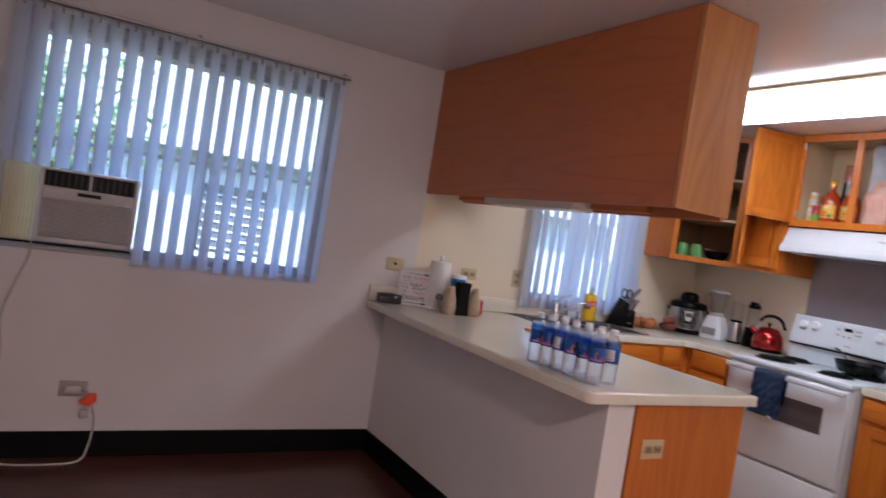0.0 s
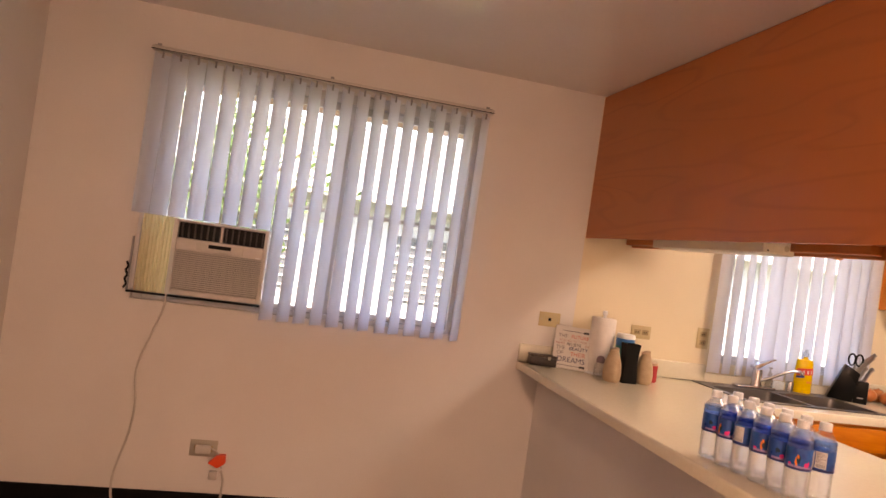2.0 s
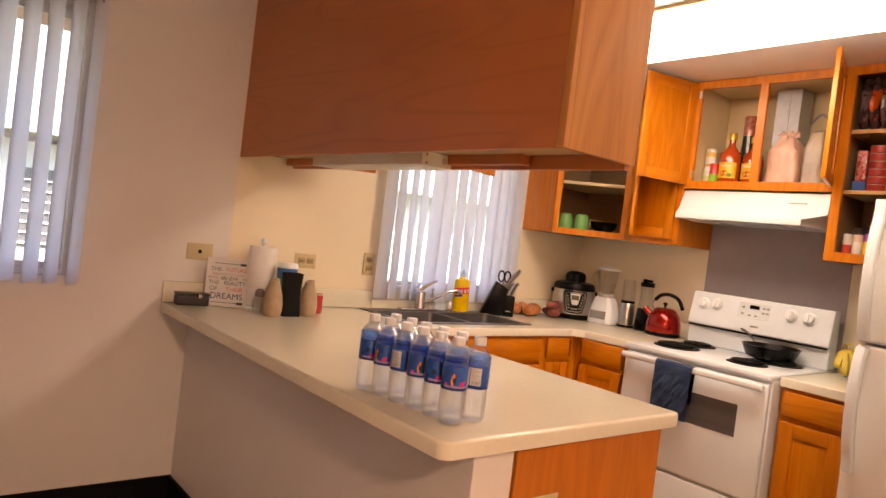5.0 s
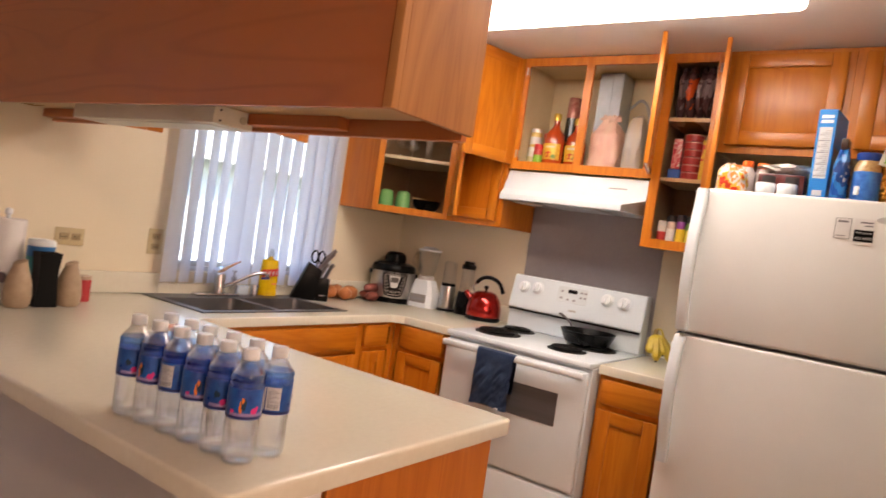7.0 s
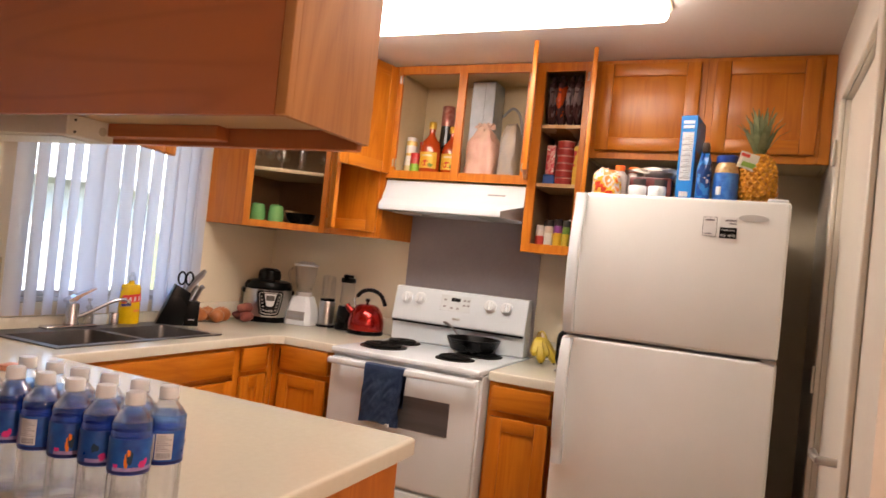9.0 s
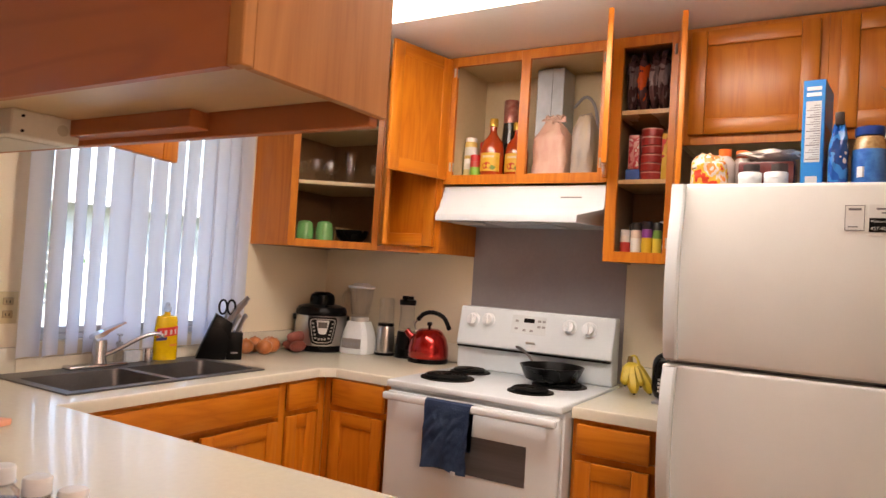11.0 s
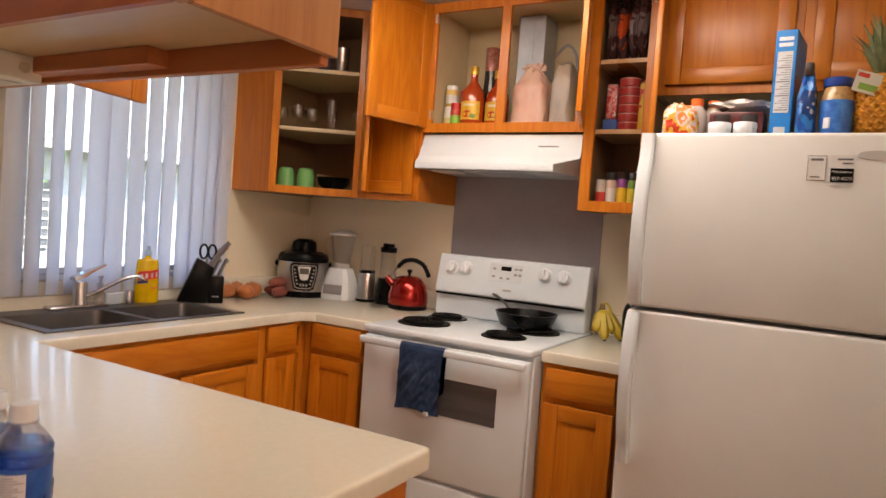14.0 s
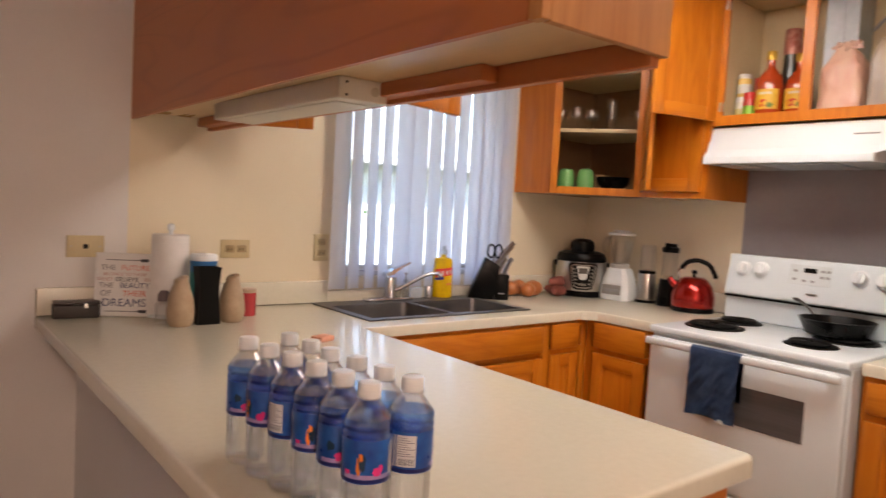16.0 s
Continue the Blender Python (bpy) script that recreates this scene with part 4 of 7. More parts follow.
part("kick_plate", box(bmesh.new(), 0.01, FW - 0.01, 0.03, 0.06, 0.01, 0.082), GREY_PLASTIC, fr)
for z0, z1, d in ((1.155, FH - 0.004, 1), (0.66, 1.13, -1)):
    bm = bmesh.new()
    n = 14
    za, zb = (z0, z1) if d > 0 else (z1, z0)
    pts = [(0.03, -0.012 - 0.038 * math.sin(math.pi * min(1, (i / n) * 1.15)) ** 0.6 if i / n < 0.87 else -0.012, za + (zb - za) * i / n) for i in range(n + 1)]
    rings = []
    for px, py, pz in pts:
        rings.append([bm.verts.new((px + dx, py + dy, pz)) for dx, dy in ((-0.022, 0.012), (-0.022, -0.006), (-0.012, -0.012), (0.012, -0.012), (0.018, -0.006), (0.018, 0.012))])
    for a, b in zip(rings, rings[1:]):
        for i in range(6):
            bm.faces.new((a[i], a[(i + 1) % 6], b[(i + 1) % 6], b[i]))
    bm.faces.new(rings[0])
    bm.faces.new(rings[-1])
    part("handle", bm, ENAMEL, fr, "white moulded handle")
part("end_cap", box(bmesh.new(), 0.012, 0.045, -0.02, 0.0, 1.149, 1.165, 0.003), STEEL, fr)
part("hinge_cover", box(bmesh.new(), FW - 0.075, FW - 0.01, 0.015, 0.07, FH + 0.0005, FH + 0.012, 0.004), WHITE_PLASTIC, fr)
part("mid_hinge", box(bmesh.new(), FW - 0.05, FW - 0.004, -0.004, 0.03, 1.1365, 1.1475), STEEL, fr)
bm = lathe(bmesh.new(), [(1, 0), (0.96, 0.002), (0, 0.0025)], 28, 0, 0, 0.047, 0.013)
bmesh.ops.rotate(bm, verts=bm.verts[:], matrix=Matrix.Rotation(radians(90), 3, "X"))
part("badge", bm, plain("satin_silver_badge", (0.55, 0.55, 0.54), 0.4, 0.3), fr, "oval steel maker's badge", m=pose(0.625, -0.0005, 1.622))

# ---- door by the refrigerator ----
d1 = thing("door_1", pose(DOOR[0], Y_SOUTH, 0), "ivory painted closet door with a lever handle", "door", kind="structure")
DWD = DOOR[1] - DOOR[0]
bm = bmesh.new()
for a, b, c, d in ((-0.075, 0.0, 0.0, 2.135), (DWD, DWD + 0.075, 0.0, 2.135), (0.0005, DWD - 0.0005, 2.06, 2.135)):
    box(bm, a, b, 0.0005, 0.018, c, d, 0.004)
part("casing", bm, TRIM, d1)
part("leaf", box(bmesh.new(), 0.004, DWD - 0.004, -0.05, -0.015, 0.012, 2.054, 0.002), TRIM, d1)
for zz in (0.28, 1.05, 1.83):
    hg = tube(bmesh.new(), [(DWD - 0.001, 0.0235, zz), (DWD - 0.001, 0.0235, zz + 0.09)], 0.0055, 8)
    box(hg, DWD + 0.0005, DWD + 0.025, 0.0182, 0.0205, zz + 0.004, zz + 0.086)
    part("hinge", hg, plain("painted_hinge", (0.55, 0.5, 0.42), 0.4), d1, "paint-covered hinge")
bm = tube(bmesh.new(), [(0.07, -0.014, 0.97), (0.07, 0.055, 0.97)], 0.011, 12)
tube(bm, smooth_line([(0.07, 0.05, 0.97), (0.1, 0.058, 0.972), (0.19, 0.055, 0.965)], 6), 0.011, 10)
lathe_rose = tube(bm, [(0.07, -0.0145, 0.97), (0.07, -0.006, 0.97)], 0.03, 20)
part("lever_handle", bm, STEEL, d1, "brushed steel lever handle")

# ---- sink and faucet ----
SINK_STEEL = mottled("satin_sink_steel", (0.15, 0.145, 0.145), (0.23, 0.22, 0.22), 0.46, 1.0, scale=7, fine=160, bump=0.04)
sk = thing("kitchen_sink", pose(SINK[0], SINK[2], COUNTER), "double-bowl stainless steel sink set in the countertop", "sink")
SWD, SDP = SINK[1] - SINK[0], SINK[3] - SINK[2]
bowls = ((0.035, 0.405), (0.435, SWD - 0.035))
B0, B1 = 0.035, SDP - 0.115
bm = bmesh.new()
for a, b, c, d in ((0, SWD, 0, B0), (0, SWD, B1, SDP), (0, bowls[0][0], B0, B1), (bowls[0][1], bowls[1][0], B0, B1), (bowls[1][1], SWD, B0, B1)):
    box(bm, a, b, c, d, 0.0005, 0.006)
bmesh.ops.remove_doubles(bm, verts=bm.verts[:], dist=1e-5)
part("rim", bm, SINK_STEEL, sk)
for a, b in bowls:
    bm = bmesh.new()
    rings = []
    for inset, z in ((0.0, 0.0055), (0.004, -0.02), (0.012, -0.14), (0.04, -0.165)):
        pts = []
        rad = 0.03
        for cx, cy, a0 in ((b - inset - rad, B1 - inset - rad, 0), (a + inset + rad, B1 - inset - rad, 90), (a + inset + rad, B0 + inset + rad, 180), (b - inset - rad, B0 + inset + rad, 270)):
            for q in range(5):
                an = radians(a0 + q * 22.5)
                pts.append(bm.verts.new((cx + rad * math.cos(an), cy + rad * math.sin(an), z)))
        rings.append(pts)
    for r0, r1 in zip(rings, rings[1:]):
        for i in range(20):
            bm.faces.new((r0[i], r0[(i + 1) % 20], r1[(i + 1) % 20], r1[i]))
    bm.faces.new(rings[-1])
    bw = part("bowl", bm, SINK_STEEL, sk)
    bm = lathe(bmesh.new(), [(0.042, -0.1645), (0.04, -0.161), (0.028, -0.164), (0, -0.1645)], 20, (a + b) / 2, (B0 + B1) / 2 + 0.03)
    part("drain", bm, CHROME, bw, "chrome drain strainer")
fc = thing("faucet", pose(1.235, -0.085, COUNTER + 0.006), "chrome single-lever kitchen faucet on the sink", "faucet")
part("base_plate", box(bmesh.new(), -0.13, 0.11, -0.028, 0.028, 0.0005, 0.014, 0.006, 3), CHROME, fc)
bm = lathe(bmesh.new(), [(0.03, 0.0145), (0.03, 0.022), (0.026, 0.03), (0.0265, 0.095), (0.024, 0.106), (0.0, 0.108)], 24)
part("column", bm, CHROME, fc)
part("spout", tube(bmesh.new(), smooth_line([(0.01, -0.012, 0.045), (0.07, -0.035, 0.075), (0.15, -0.06, 0.118), (0.205, -0.075, 0.125), (0.222, -0.08, 0.112)], 5), [0.0085] * 18 + [0.0105] * 3, 12), CHROME, fc)
bm = bmesh.new()
rings = []
for lx, lz, lw, lh in ((-0.03, 0.1085, 0.022, 0.014), (0.0, 0.118, 0.024, 0.018), (0.03, 0.136, 0.018, 0.012), (0.065, 0.154, 0.014, 0.007), (0.098, 0.168, 0.011, 0.005)):
    rings.append([bm.verts.new((lx - q * 0.3, -0.06 * lx + lw * s, lz + q)) for s, q in ((-1, 0), (-0.8, lh), (0.8, lh), (1, 0))])
for r0, r1 in zip(rings, rings[1:]):
    for i in range(4):
        bm.faces.new((r0[i], r0[(i + 1) % 4], r1[(i + 1) % 4], r1[i]))
bm.faces.new(rings[0][::-1])
bm.faces.new(rings[-1])
part("lever", bm, CHROME, fc)
sp = solid("sink_air_gap", lathe(bmesh.new(), [(0.021, 0.0), (0.021, 0.052), (0.019, 0.058), (0.0, 0.059)], 18), CHROME, "short chrome sink air gap beside the faucet", "air gap", pose(1.455, -0.08, COUNTER + 0.0065))
solid("soap_pump", lathe(bmesh.new(), [(0.02, 0.0), (0.021, 0.004), (0.021, 0.05), (0.012, 0.062), (0.009, 0.075), (0.013, 0.078), (0.013, 0.09), (0.005, 0.093), (0.005, 0.112), (0.011, 0.114), (0.011, 0.122), (0, 0.123)], 16), thin_clear("cloudy_clear_plastic", (0.86, 0.84, 0.82), 0.25), "small clear soap pump on the sink ledge", "soap pump", pose(1.33, -0.068, COUNTER + 0.0065))

sp2 = bmesh.new()
box(sp2, -0.035, 0.035, -0.014, 0.014, 0.0005, 0.05, 0.008, 2)
solid("sponge", sp2, mottled("pale_blue_sponge", (0.50, 0.58, 0.66), (0.62, 0.69, 0.75), 0.9, scale=60, fine=200, bump=0.6), "pale blue sponge standing on the sink ledge", "sponge", pose(1.395, -0.058, COUNTER + 0.0065))

# ---- outlets ----
SOCKET = plain("tan_socket_face", (0.38, 0.29, 0.16), 0.4)


def outlet(name, m, w, h, material, label, kind):
    top = thing(name, m, label, "outlet")
    part("plate", box(bmesh.new(), -w / 2, w / 2, -0.006, -0.0005, -h / 2, h / 2, 0.003, 2), material, top)
    if kind == "jack":
        part("jack", box(bmesh.new(), -0.008, 0.008, -0.0085, -0.0062, -0.008, 0.008, 0.001), BLACK, top)
        for s in (-1, 1):
            part("screw", tube(bmesh.new(), [(s * w * 0.38, -0.0075, 0), (s * w * 0.38, -0.006, 0)], 0.003), STEEL, top)
    else:
        long_x = w > h
        for s in (-1, 1):
            ox, oz = (s * w * 0.2, 0) if long_x else (0, s * h * 0.2)
            sk1 = part("socket", box(bmesh.new(), ox - 0.017, ox + 0.017, -0.008, -0.0062, oz - 0.014, oz + 0.014, 0.004, 2), SOCKET, top, "brownish socket face")
            for q in (-1, 1):
                part("slot", box(bmesh.new(), ox + q * 0.006 - 0.0015, ox + q * 0.006 + 0.0015, -0.0086, -0.0082, oz - 0.006, oz + 0.004), BLACK, sk1)
    return top


outlet("wall_jack", pose(0.018, 0, 1.148), 0.118, 0.075, IVORY_PLASTIC, "tan telephone jack plate on the dining wall", "jack")
outlet("power_outlet", pose(0.548, 0, 1.142), 0.118, 0.072, IVORY_PLASTIC, "ivory power outlet above the counter", "outlet")
outlet("power_outlet", pose(0.925, 0, 1.15), 0.072, 0.115, IVORY_PLASTIC, "upright ivory power outlet beside the kitchen window", "outlet")
outlet("power_outlet", pose(0.245, -1.9575, 0.70), 0.115, 0.075, IVORY_PLASTIC, "ivory power outlet on the peninsula end panel", "outlet")
wo = outlet("wall_outlet", pose(-1.61, 0, 0.342), 0.125, 0.078, plain("grey_ivory_plate", (0.42, 0.39, 0.33), 0.45), "greyish wall outlet low on the dining wall", "outlet")

# ---- window air conditioner ----
AC_GREY = mottled("grey_beige_plastic", (0.56, 0.55, 0.54), (0.62, 0.60, 0.59), 0.45, scale=9, fine=120, bump=0.03)
ac = thing("air_conditioner", pose(-1.66, -0.0, 1.052), "grey-beige window air conditioner with a louvred front", "air conditioner")
AW, AH = 0.425, 0.345
bm = box(bmesh.new(), -AW / 2 + 0.012, AW / 2 - 0.012, -0.03, 0.42, 0.01, AH - 0.01)
part("case", bm, GREY_PLASTIC, ac)
bm = bmesh.new()
Y0, Y1 = -0.075, -0.031
for a, b, c, d in ((-AW / 2, -AW / 2 + 0.02, 0, AH), (AW / 2 - 0.02, AW / 2, 0, AH), (-AW / 2 + 0.02, AW / 2 - 0.02, 0, 0.025), (-AW / 2 + 0.02, AW / 2 - 0.02, AH - 0.012, AH), (-AW / 2 + 0.02, AW / 2 - 0.02, 0.205, 0.26)):
    box(bm, a, b, Y0, Y1, c, d, 0.004, 2)
part("front_frame", bm, AC_GREY, ac)
for i in range(19):
    z = 0.03 + i * 0.0093
    part("slat", box(bmesh.new(), -AW / 2 + 0.0205, AW / 2 - 0.0205, Y0 + 0.006, Y1 - 0.004, z, z + 0.0052), AC_GREY, ac)
part("grille_back", box(bmesh.new(), -AW / 2 + 0.02, AW / 2 - 0.02, Y1 - 0.004, Y1, 0.026, 0.204), GREY_PLASTIC, ac)
part("outlet_back", box(bmesh.new(), -AW / 2 + 0.02, AW / 2 - 0.02, Y1 - 0.004, Y1, 0.261, AH - 0.0125), BLACK, ac)
for i in range(14):
    xx = -AW / 2 + 0.035 + i * 0.0275
    part("vane", box(bmesh.new(), xx, xx + 0.006, Y0 + 0.012, Y1 - 0.005, 0.263, AH - 0.014), plain("charcoal_vane", (0.05, 0.05, 0.055), 0.5), ac)
part("divider", box(bmesh.new(), -0.006, 0.006, Y0, Y1 - 0.005, 0.2605, AH - 0.0125, 0.001), AC_GREY, ac)
part("control_strip", box(bmesh.new(), -0.105, 0.105, Y0 - 0.004, Y0 - 0.0005, 0.214, 0.25, 0.002), plain("pale_control_strip", (0.55, 0.54, 0.52), 0.4), ac)
part("display", box(bmesh.new(), -0.05, 0.05, Y0 - 0.006, Y0 - 0.0045, 0.229, 0.246, 0.001), BLACK, ac, "black control display")
part("bar", box(bmesh.new(), AW / 2 - 0.05, AW / 2 - 0.028, Y0 - 0.0015, Y0 - 0.0003, 0.209, 0.214), WHITE_PLASTIC, ac)
acc = thing("accordion_panel", pose(-1.945, -0.018, 1.055), "cream pleated side panel filling the window beside the air conditioner", "panel")
bm = bmesh.new()
n = 18
pr = [(-0.07 + 0.14 * i / n, 0.008 if i % 2 else 0.0) for i in range(n + 1)]
prism(bm, [(a, b) for a, b in pr] + [(a, b + 0.003) for a, b in pr[::-1]], -0.012, 0.345)
part("pleats", bm, slat_vinyl("cream_pleated_vinyl", (0.92, 0.86, 0.66), 0.5, (0.97, 0.91, 0.70)), acc)
part("edge_rail", box(bmesh.new(), -0.088, -0.072, -0.012, 0.016, 0.0, 0.35, 0.002), FRAME_ALU, acc)
bm = box(bmesh.new(), -2.045, -1.45, -0.03, -0.002, 1.034, 1.0435, 0.001)
structure("trim_window_sill", bm, BLACK, "black sealing strip under the air conditioner", "trim")
lt = thing("sash_latch", pose(-2.045, -0.006, 1.13), "small dark metal latch on the window frame", "latch")
part("bar", box(bmesh.new(), -0.006, 0.004, -0.006, 0.0, -0.09, 0.16, 0.001), GREY_PLASTIC, lt)
for zz in (-0.06, -0.02, 0.02):
    part("link", tube(bmesh.new(), [(-0.016, -0.006, zz - 0.02), (-0.004, -0.01, zz), (-0.014, -0.006, zz + 0.022)], 0.005, 7), BLACK, lt)
CORD = plain("grey_white_cord", (0.5, 0.47, 0.44), 0.5)
cord = thing("extension_lead", pose(-1.9, -0.02, 1.05), "grey-white power cord hanging down the wall to the outlet", "cord")
pts = [(0.03, -0.006, 0.0), (0.025, -0.006, -0.08), (-0.01, -0.006, -0.2), (-0.05, -0.006, -0.36), (-0.035, -0.006, -0.52), (-0.045, -0.006, -0.66), (-0.085, -0.012, -0.86), (-0.06, -0.03, -1.0), (0.02, -0.07, -1.043), (0.2, -0.1, -1.043), (0.35, -0.07, -1.04), (0.39, -0.03, -0.97), (0.40, -0.01, -0.86), (0.385, -0.008, -0.80)]
part("cable", tube(bmesh.new(), smooth_line(pts, 7), 0.0055, 8), CORD, cord)
part("plug_box", box(bmesh.new(), 0.33, 0.37, -0.018, 0.012, -0.845, -0.805, 0.006, 2), CORD, cord)
part("adapter", box(bmesh.new(), 0.255, 0.325, -0.022, 0.011, -0.725, -0.69, 0.006, 2), plain("white_adapter", (0.6, 0.58, 0.55), 0.4), cord)
bm = prism(bmesh.new(), [(-0.045, -0.012), (0.0, -0.034), (0.035, -0.008), (0.032, 0.03), (-0.005, 0.028)], -0.016, 0.016, 0.004, 2)
bmesh.ops.rotate(bm, verts=bm.verts[:], matrix=Matrix.Rotation(radians(90), 3, "X"))
part("tag", bm, plain("bright_orange_red_plastic", (0.85, 0.09, 0.03), 0.4), cord, "bright orange-red plug tag", m=pose(0.365, -0.004, -0.755))
part("lead", tube(bmesh.new(), smooth_line([(0.325, -0.008, -0.70), (0.36, -0.01, -0.72), (0.385, -0.008, -0.79)], 5), 0.004), CORD, cord)

# ---- things by the dining end of the counter ----
bb = thing("small_box", pose(-0.02, -0.075, COUNTER, 0, 0, -6), "small dark leather-like box lying on the counter", "box")
part("body", box(bmesh.new(), -0.07, 0.07, -0.03, 0.03, 0.001, 0.045, 0.006, 2), plain("dark_brown_leather", (0.02, 0.014, 0.012), 0.45), bb)
part("lid", box(bmesh.new(), -0.071, 0.071, -0.031, 0.031, 0.046, 0.056, 0.004, 2), plain("dark_brown_leather_lid", (0.025, 0.017, 0.014), 0.4), bb)
part("clasp", box(bmesh.new(), 0.02, 0.035, -0.034, -0.0315, 0.035, 0.052, 0.001), CHROME, bb)

sg = thing("quote_sign", pose(0.118, -0.112, COUNTER, -7, 0, -26) @ Matrix.Scale(1.05, 4), "white canvas quote sign leaning on the counter", "sign")
part("canvas", box(bmesh.new(), -0.092, 0.092, 0.0, 0.018, 0.001, 0.208, 0.003), plain("white_canvas", (0.70, 0.68, 0.66), 0.6), sg)
INKS = {"grey": plain("grey_ink", (0.17, 0.16, 0.18), 0.6), "navy": plain("navy_ink", (0.03, 0.035, 0.12), 0.6), "coral": plain("coral_ink", (0.65, 0.16, 0.10), 0.6), "dark": plain("dark_ink", (0.04, 0.04, 0.05), 0.6), "pale": plain("pale_ink", (0.48, 0.28, 0.25), 0.6)}
for text, size, ink, xx, zz in (("THE", 0.024, "grey", -0.052, 0.152), ("FUTURE", 0.024, "coral", 0.031, 0.152), ("BELONGS TO THOSE", 0.014, "pale", 0.0, 0.134), ("WHO", 0.018, "pale", -0.062, 0.116), ("BELIEVE", 0.021, "dark", 0.006, 0.115),
                                ("IN", 0.018, "pale", 0.068, 0.116), ("THE", 0.024, "grey", -0.056, 0.094), ("BEAUTY", 0.025, "navy", 0.03, 0.094), ("OF", 0.026, "grey", -0.056, 0.068), ("THEIR", 0.027, "coral", 0.03, 0.067), ("DREAMS", 0.036, "navy", 0.0, 0.034)):
    lettering(text, size, INKS[ink], sg, pose(xx, -0.0012, zz, 90, 0, 0))
for zz in (0.185, 0.018):
    part("arrow", tube(bmesh.new(), [(-0.06, -0.001, zz), (0.06, -0.001, zz)], 0.0012, 6), INKS["dark"], sg)
    part("feather", box(bmesh.new(), 0.045, 0.07, -0.002, -0.0005, zz - 0.005, zz + 0.005), INKS["dark"], sg)
pt = thing("paper_towel_roll", pose(0.262, -0.135, COUNTER), "white paper towel roll on an upright stand", "paper towel")
part("stand", lathe(bmesh.new(), [(0.075, 0.0005), (0.075, 0.008), (0.07, 0.01), (0, 0.01)], 24), WHITE_PLASTIC, pt)
part("roll", lathe(bmesh.new(), [(0.06, 0.012), (0.062, 0.016), (0.0625, 0.15), (0.062, 0.283), (0.06, 0.287), (0.02, 0.287), (0.02, 0.28)], 32), mottled("white_tissue", (0.74, 0.72, 0.70), (0.8, 0.78, 0.76), 0.9, scale=30, fine=200, bump=0.4), pt)
part("post", lathe(bmesh.new(), [(0.008, 0.0105), (0.008, 0.30), (0.013, 0.305), (0.012, 0.322), (0, 0.326)], 14), WHITE_PLASTIC, pt)
CLAY = mottled("beige_speckled_ceramic", (0.36, 0.26, 0.17), (0.44, 0.33, 0.22), 0.5, scale=30, fine=150, bump=0.1)
for xx, yy, s in ((0.238, -0.335, 1.0), (0.418, -0.315, 0.98)):
    bm = lathe(bmesh.new(), [(0.034, 0.001), (0.042, 0.012), (0.045, 0.045), (0.040, 0.09), (0.028, 0.128), (0.022, 0.145), (0.022, 0.156), (0.016, 0.16), (0, 0.16)], 28)
    sv = thing("ceramic_shaker", pose(xx, yy, COUNTER, 0, 0, 15), "beige speckled ceramic shaker with a slanted top", "shaker", "pair of ceramic shakers")
    for v in bm.verts:
        if v.co.z > 0.14:
            v.co.z += v.co.x * 0.35
    part("body", bm, CLAY, sv)
    part("hole", lathe(bmesh.new(), [(0.008, 0.1602), (0, 0.1612)], 12), BLACK, sv)
bv = thing("black_vase", pose(0.326, -0.325, COUNTER), "tall square matt black vase with a flared rim", "vase")
bm = bmesh.new()
rings = []
for r, z in ((0.038, 0.001), (0.038, 0.02), (0.033, 0.09), (0.033, 0.13), (0.038, 0.192), (0.035, 0.192), (0.03, 0.13), (0.0305, 0.1)):
    rings.append([bm.verts.new((sx * r, sy * r * 0.8, z)) for sx, sy in ((-1, -1), (1, -1), (1, 1), (-1, 1))])
for a, b in zip(rings, rings[1:]):
    for i in range(4):
        bm.faces.new((a[i], a[(i + 1) % 4], b[(i + 1) % 4], b[i]))
bm.faces.new(rings[0][::-1])
bm.faces.new(rings[-1])
part("body", bm, BLACK_MATT, bv)
tl = thing("wipes_canister", pose(0.352, -0.215, COUNTER), "teal and blue wipes canister with a white lid", "canister")
part("body", lathe(bmesh.new(), [(0.045, 0.001), (0.046, 0.01), (0.046, 0.16), (0.045, 0.165), (0, 0.165)], 24), plain("teal_print", (0.02, 0.22, 0.22), 0.35), tl)
part("band", lathe(bmesh.new(), [(0.0464, 0.165), (0.0464, 0.203), (0.0, 0.203)], 24), plain("blue_print", (0.02, 0.16, 0.42), 0.35), tl)
part("lid", lathe(bmesh.new(), [(0.047, 0.2035), (0.047, 0.218), (0.042, 0.226), (0, 0.227)], 24), WHITE_PLASTIC, tl)
rc = thing("candle_jar", pose(0.515, -0.215, COUNTER), "small red candle jar with a pale lid", "candle")
part("jar", lathe(bmesh.new(), [(0.03, 0.001), (0.032, 0.006), (0.032, 0.085), (0, 0.085)], 20), plain("pinkish_red_wax", (0.5, 0.05, 0.06), 0.25), rc)
part("lid", lathe(bmesh.new(), [(0.033, 0.0855), (0.033, 0.098), (0, 0.099)], 20), plain("tan_lid", (0.5, 0.36, 0.26), 0.4), rc)
gj = thing("glass_jar", pose(0.205, -0.27, COUNTER), "small clear glass jar with a dark lid", "jar")
part("jar", lathe(bmesh.new(), [(0.026, 0.001), (0.029, 0.01), (0.029, 0.06), (0.02, 0.075), (0.018, 0.075), (0.026, 0.058), (0.026, 0.012), (0, 0.006)], 20), GLASS, gj)
part("lid", lathe(bmesh.new(), [(0.021, 0.0752), (0.021, 0.095), (0.012, 0.108), (0, 0.11)], 16), plain("mauve_grey_lid", (0.14, 0.10, 0.11), 0.4), gj)
